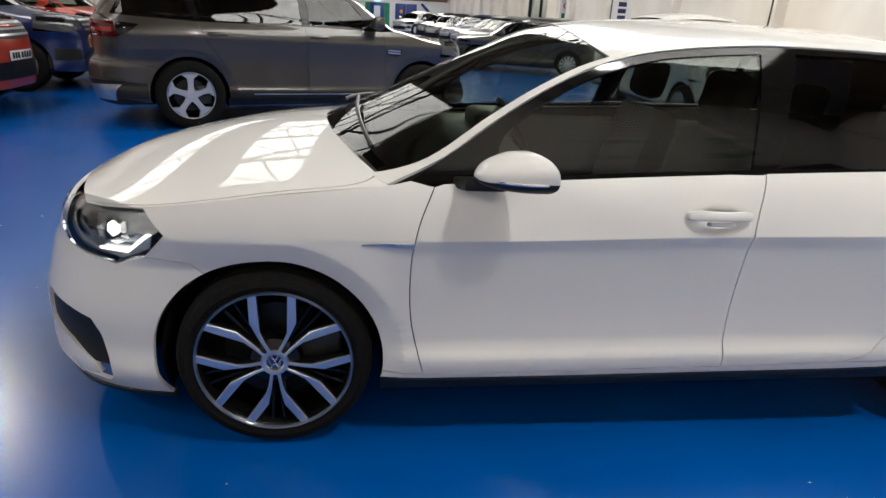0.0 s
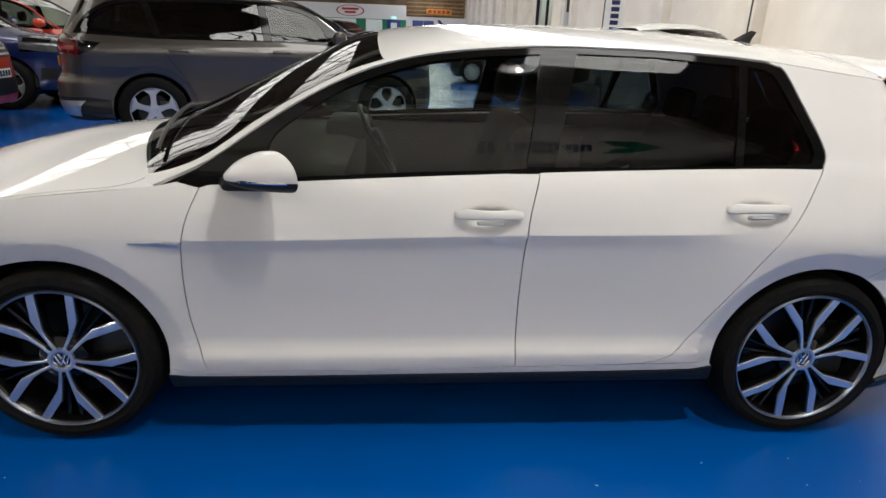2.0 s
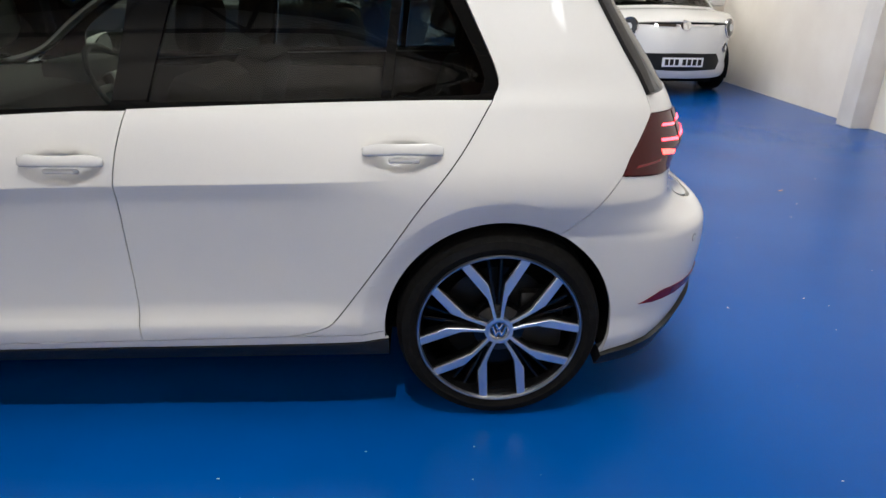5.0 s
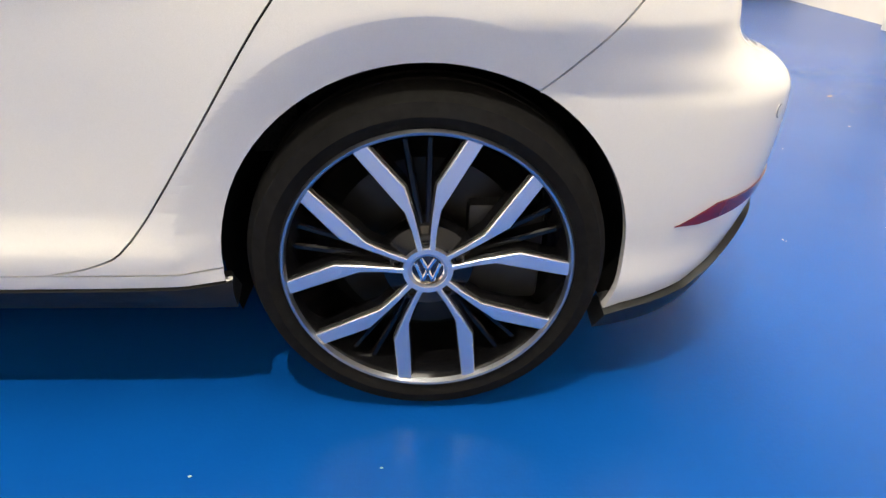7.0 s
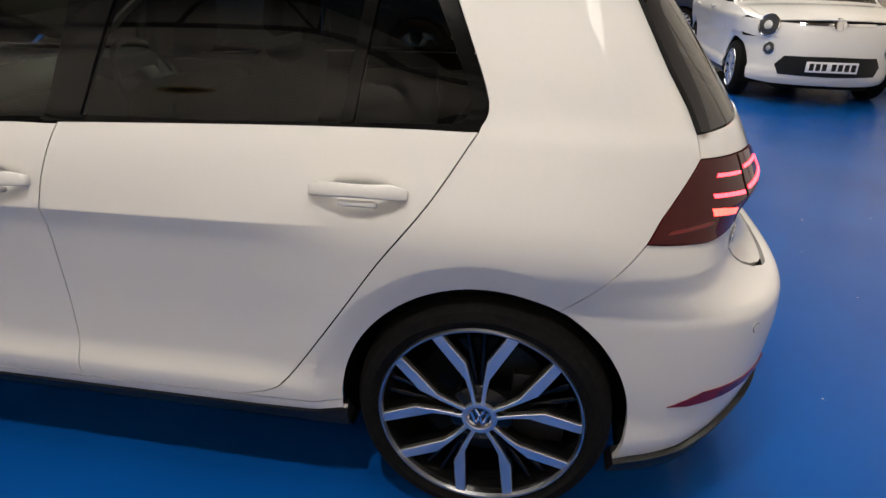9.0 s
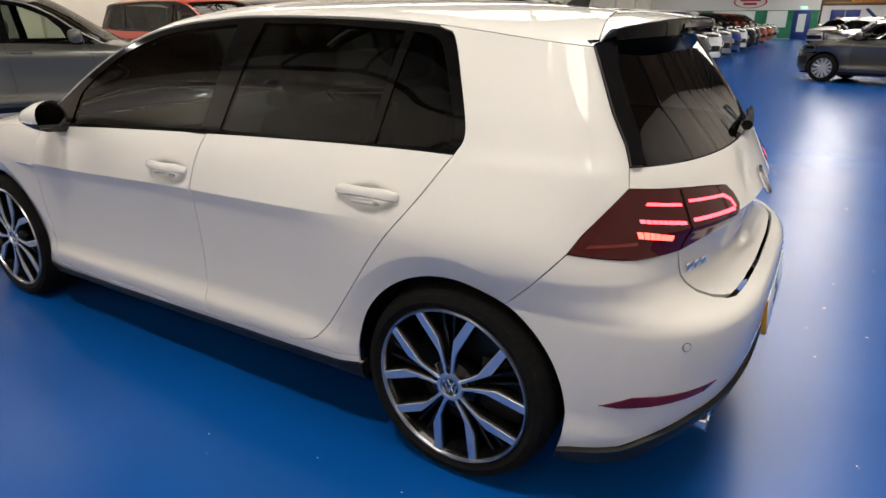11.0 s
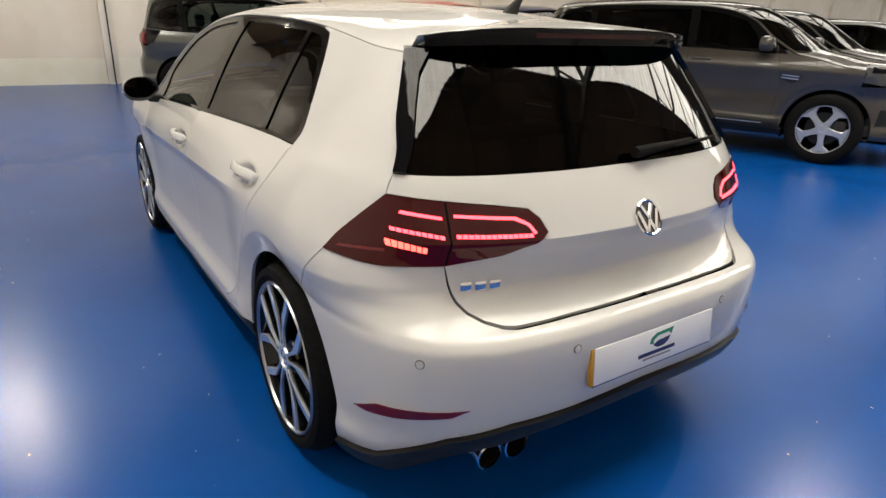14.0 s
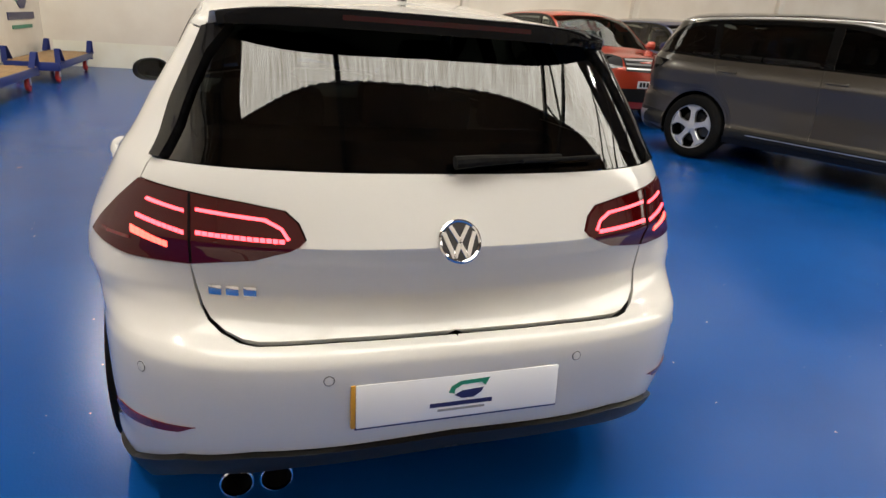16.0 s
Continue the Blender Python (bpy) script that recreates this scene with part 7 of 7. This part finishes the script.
def feather_flag(x, y):
    """A tall white feather banner on a bent pole with a heavy foot."""
    flag = new("feather_flag")
    line = [(0, 0, 0.05), (0, 0, 2.2), (0.03, 0, 2.9), (0.15, 0, 3.25), (0.36, 0, 3.4)]
    v, f = tube(bend(line, 5), 0.014, 8)
    part("pole", v, f, BLACK_TRIM, flag)
    pts = bend(line, 5)
    verts, faces = [], []
    for px, _, pz in pts:
        if pz > 0.5:
            verts += [(px + 0.012, -0.002, pz), (0.50 - 0.10 * max(pz - 3.0, 0) / 0.4, 0.02 * math.sin(pz * 3), pz), (px + 0.012, 0.002, pz), (0.50 - 0.10 * max(pz - 3.0, 0) / 0.4, 0.004 + 0.02 * math.sin(pz * 3), pz)]
    n = len(verts) // 4
    for i in range(n - 1):
        a, b = 4 * i, 4 * i + 4
        faces += [(a, a + 1, b + 1, b), (a + 2, b + 2, b + 3, a + 3), (a + 1, a + 3, b + 3, b + 1)]
    part("banner", verts, faces, SIGN_WHITE, flag, "white fabric banner", 60)
    for i in range(12):
        box("word_bar", (0.16, -0.02, 0.9 + 0.15 * i), (0.36, -0.014, 1.0 + 0.15 * i), NAVY, flag, bevel=0)
    box("word_bar", (0.06, -0.02, 0.62), (0.46, -0.014, 0.74), GREEN, flag, bevel=0)
    box("foot", (-0.2, -0.2, 0), (0.2, 0.2, 0.05), BLACK_TRIM, flag, bevel=0.01)
    flag.matrix_basis = pose(x, y, 0, 0, 0, 0)
    return tagged(flag, "tall white feather flag with navy bars on a black pole", "flag")


feather_flag(5.95, 12.6)


def window_and_door():
    """Window with a white frame and the open doorway of the east wall."""
    win = new("window_1")
    for a, b in (((0, 18.9, 1.35), (0.1, 20.9, 1.43)), ((0, 18.9, 3.02), (0.1, 20.9, 3.1)), ((0, 18.9, 1.43), (0.1, 18.98, 3.02)), ((0, 20.82, 1.43), (0.1, 20.9, 3.02)), ((0, 19.87, 1.43), (0.08, 19.93, 3.02))):
        box("window_frame", (WX1 + 0.05 + a[0], a[1], a[2]), (WX1 + 0.05 + b[0], b[1], b[2]), SIGN_WHITE, win)
    box("window_sill", (WX1 - 0.08, 18.85, 1.30), (WX1 + 0.2, 20.95, 1.345), SIGN_WHITE, win)
    pane = part("pane", [(WX1 + 0.1, 18.98, 1.43), (WX1 + 0.1, 20.82, 1.43), (WX1 + 0.1, 20.82, 3.02), (WX1 + 0.1, 18.98, 3.02)], [(0, 1, 2, 3)], GLASS_LAMP, win)
    pane.visible_shadow = False
    structure(win, "white framed window letting in bright daylight", "window")
    door = new("door_1")
    for a, b in (((0, 22.3, 0), (0.12, 22.42, 3.3)), ((0, 25.28, 0), (0.12, 25.4, 3.3)), ((0, 22.42, 3.18), (0.12, 25.28, 3.3)), ((0, 23.4, 0), (0.1, 23.5, 3.18))):
        box("door_frame", (WX1 + 0.02 + a[0], a[1], a[2]), (WX1 + 0.02 + b[0], b[1], b[2]), BLACK_TRIM, door)
    structure(door, "tall dark framed glazed doorway to the yard", "door")


window_and_door()
# the yard outside: bright ground and a hedge far off
YARD = material("pale yard concrete", (0.45, 0.44, 0.42), 0.8)
grain(YARD, 1.5, (0.38, 0.37, 0.35), (0.5, 0.49, 0.47))
structure(part("yard_ground", [(WX1 + 0.26, 5, 0.01), (WX1 + 11.9, 5, 0.01), (WX1 + 11.9, 45, 0.01), (WX1 + 0.26, 45, 0.01)], [(0, 1, 2, 3)], YARD), "pale concrete yard outside the doorway", "ground")


def hedge():
    leaf = material("hedge leaves", (0.06, 0.11, 0.03), 0.7)
    grain(leaf, 12, (0.035, 0.075, 0.015), (0.10, 0.17, 0.045))
    rnd = random.Random(4)
    verts, faces = [], []
    for i in range(2600):
        x, y, z = WX1 + 7 + rnd.gauss(0, 0.5), rnd.uniform(16, 34), abs(rnd.gauss(1.3, 0.9))
        a, b = rnd.uniform(0, 6.3), rnd.uniform(-0.8, 0.8)
        u = Vector((math.cos(a), math.sin(a), b)) * 0.16
        w = Vector((-math.sin(a), math.cos(a), rnd.uniform(-0.5, 0.5))) * 0.09
        k = len(verts)
        p = Vector((x, y, z + 0.05))
        verts += [p - u, p + w, p + u, p - w]
        faces.append((k, k + 1, k + 2, k + 3))
    tagged(part("hedge", verts, faces, leaf), "green leafy hedge in daylight beyond the yard", "hedge", kind="stuff")


hedge()


def floor_litter():
    """Small pale flecks and a leaf or two lying on the paint."""
    rnd = random.Random(9)
    verts, faces = [], []
    for i in range(520):
        x, y, r = rnd.uniform(-3, 6.5), rnd.uniform(-3.6, 4.0), rnd.uniform(0.0012, 0.006)
        if -0.9 < x < 3.5 and -0.95 < y < 0.95:
            continue
        a, k = rnd.uniform(0, 3.1), len(verts)
        n = 5
        verts += [(x + r * math.cos(a + 2 * math.pi * j / n) * rnd.uniform(0.6, 1.6), y + r * math.sin(a + 2 * math.pi * j / n) * rnd.uniform(0.5, 1.0), 0.0015 + rnd.uniform(0, 0.001)) for j in range(n)]
        faces.append(tuple(range(k, k + n)))
    tagged(part("floor_flecks", verts, faces, material("pale fleck", (0.55, 0.52, 0.45), 0.8), smooth_angle=None), "tiny pale flecks of debris lying on the floor", "debris", kind="stuff")
    for x, y, a in ((4.9, 1.55, 20), (1.9, -3.0, 70), (-1.1, -2.2, 120)):
        bm = bmesh.new()
        pts = [(-0.022, 0), (-0.01, 0.009), (0.008, 0.008), (0.024, 0.0), (0.008, -0.009), (-0.012, -0.007)]
        vs = [bm.verts.new((px, py, 0.004 + 0.004 * abs(px) / 0.02)) for px, py in pts]
        bm.faces.new(vs)
        bmesh.ops.solidify(bm, geom=bm.faces[:], thickness=0.001)
        leaf = bm_part("dry_leaf", bm, material("dry leaf", (0.32, 0.20, 0.09), 0.8))
        leaf.matrix_basis = pose(x, y, -0.001, 0, 0, a)
        tagged(leaf, "small dry brown leaf lying on the floor", "leaf", "dry leaves")


floor_litter()
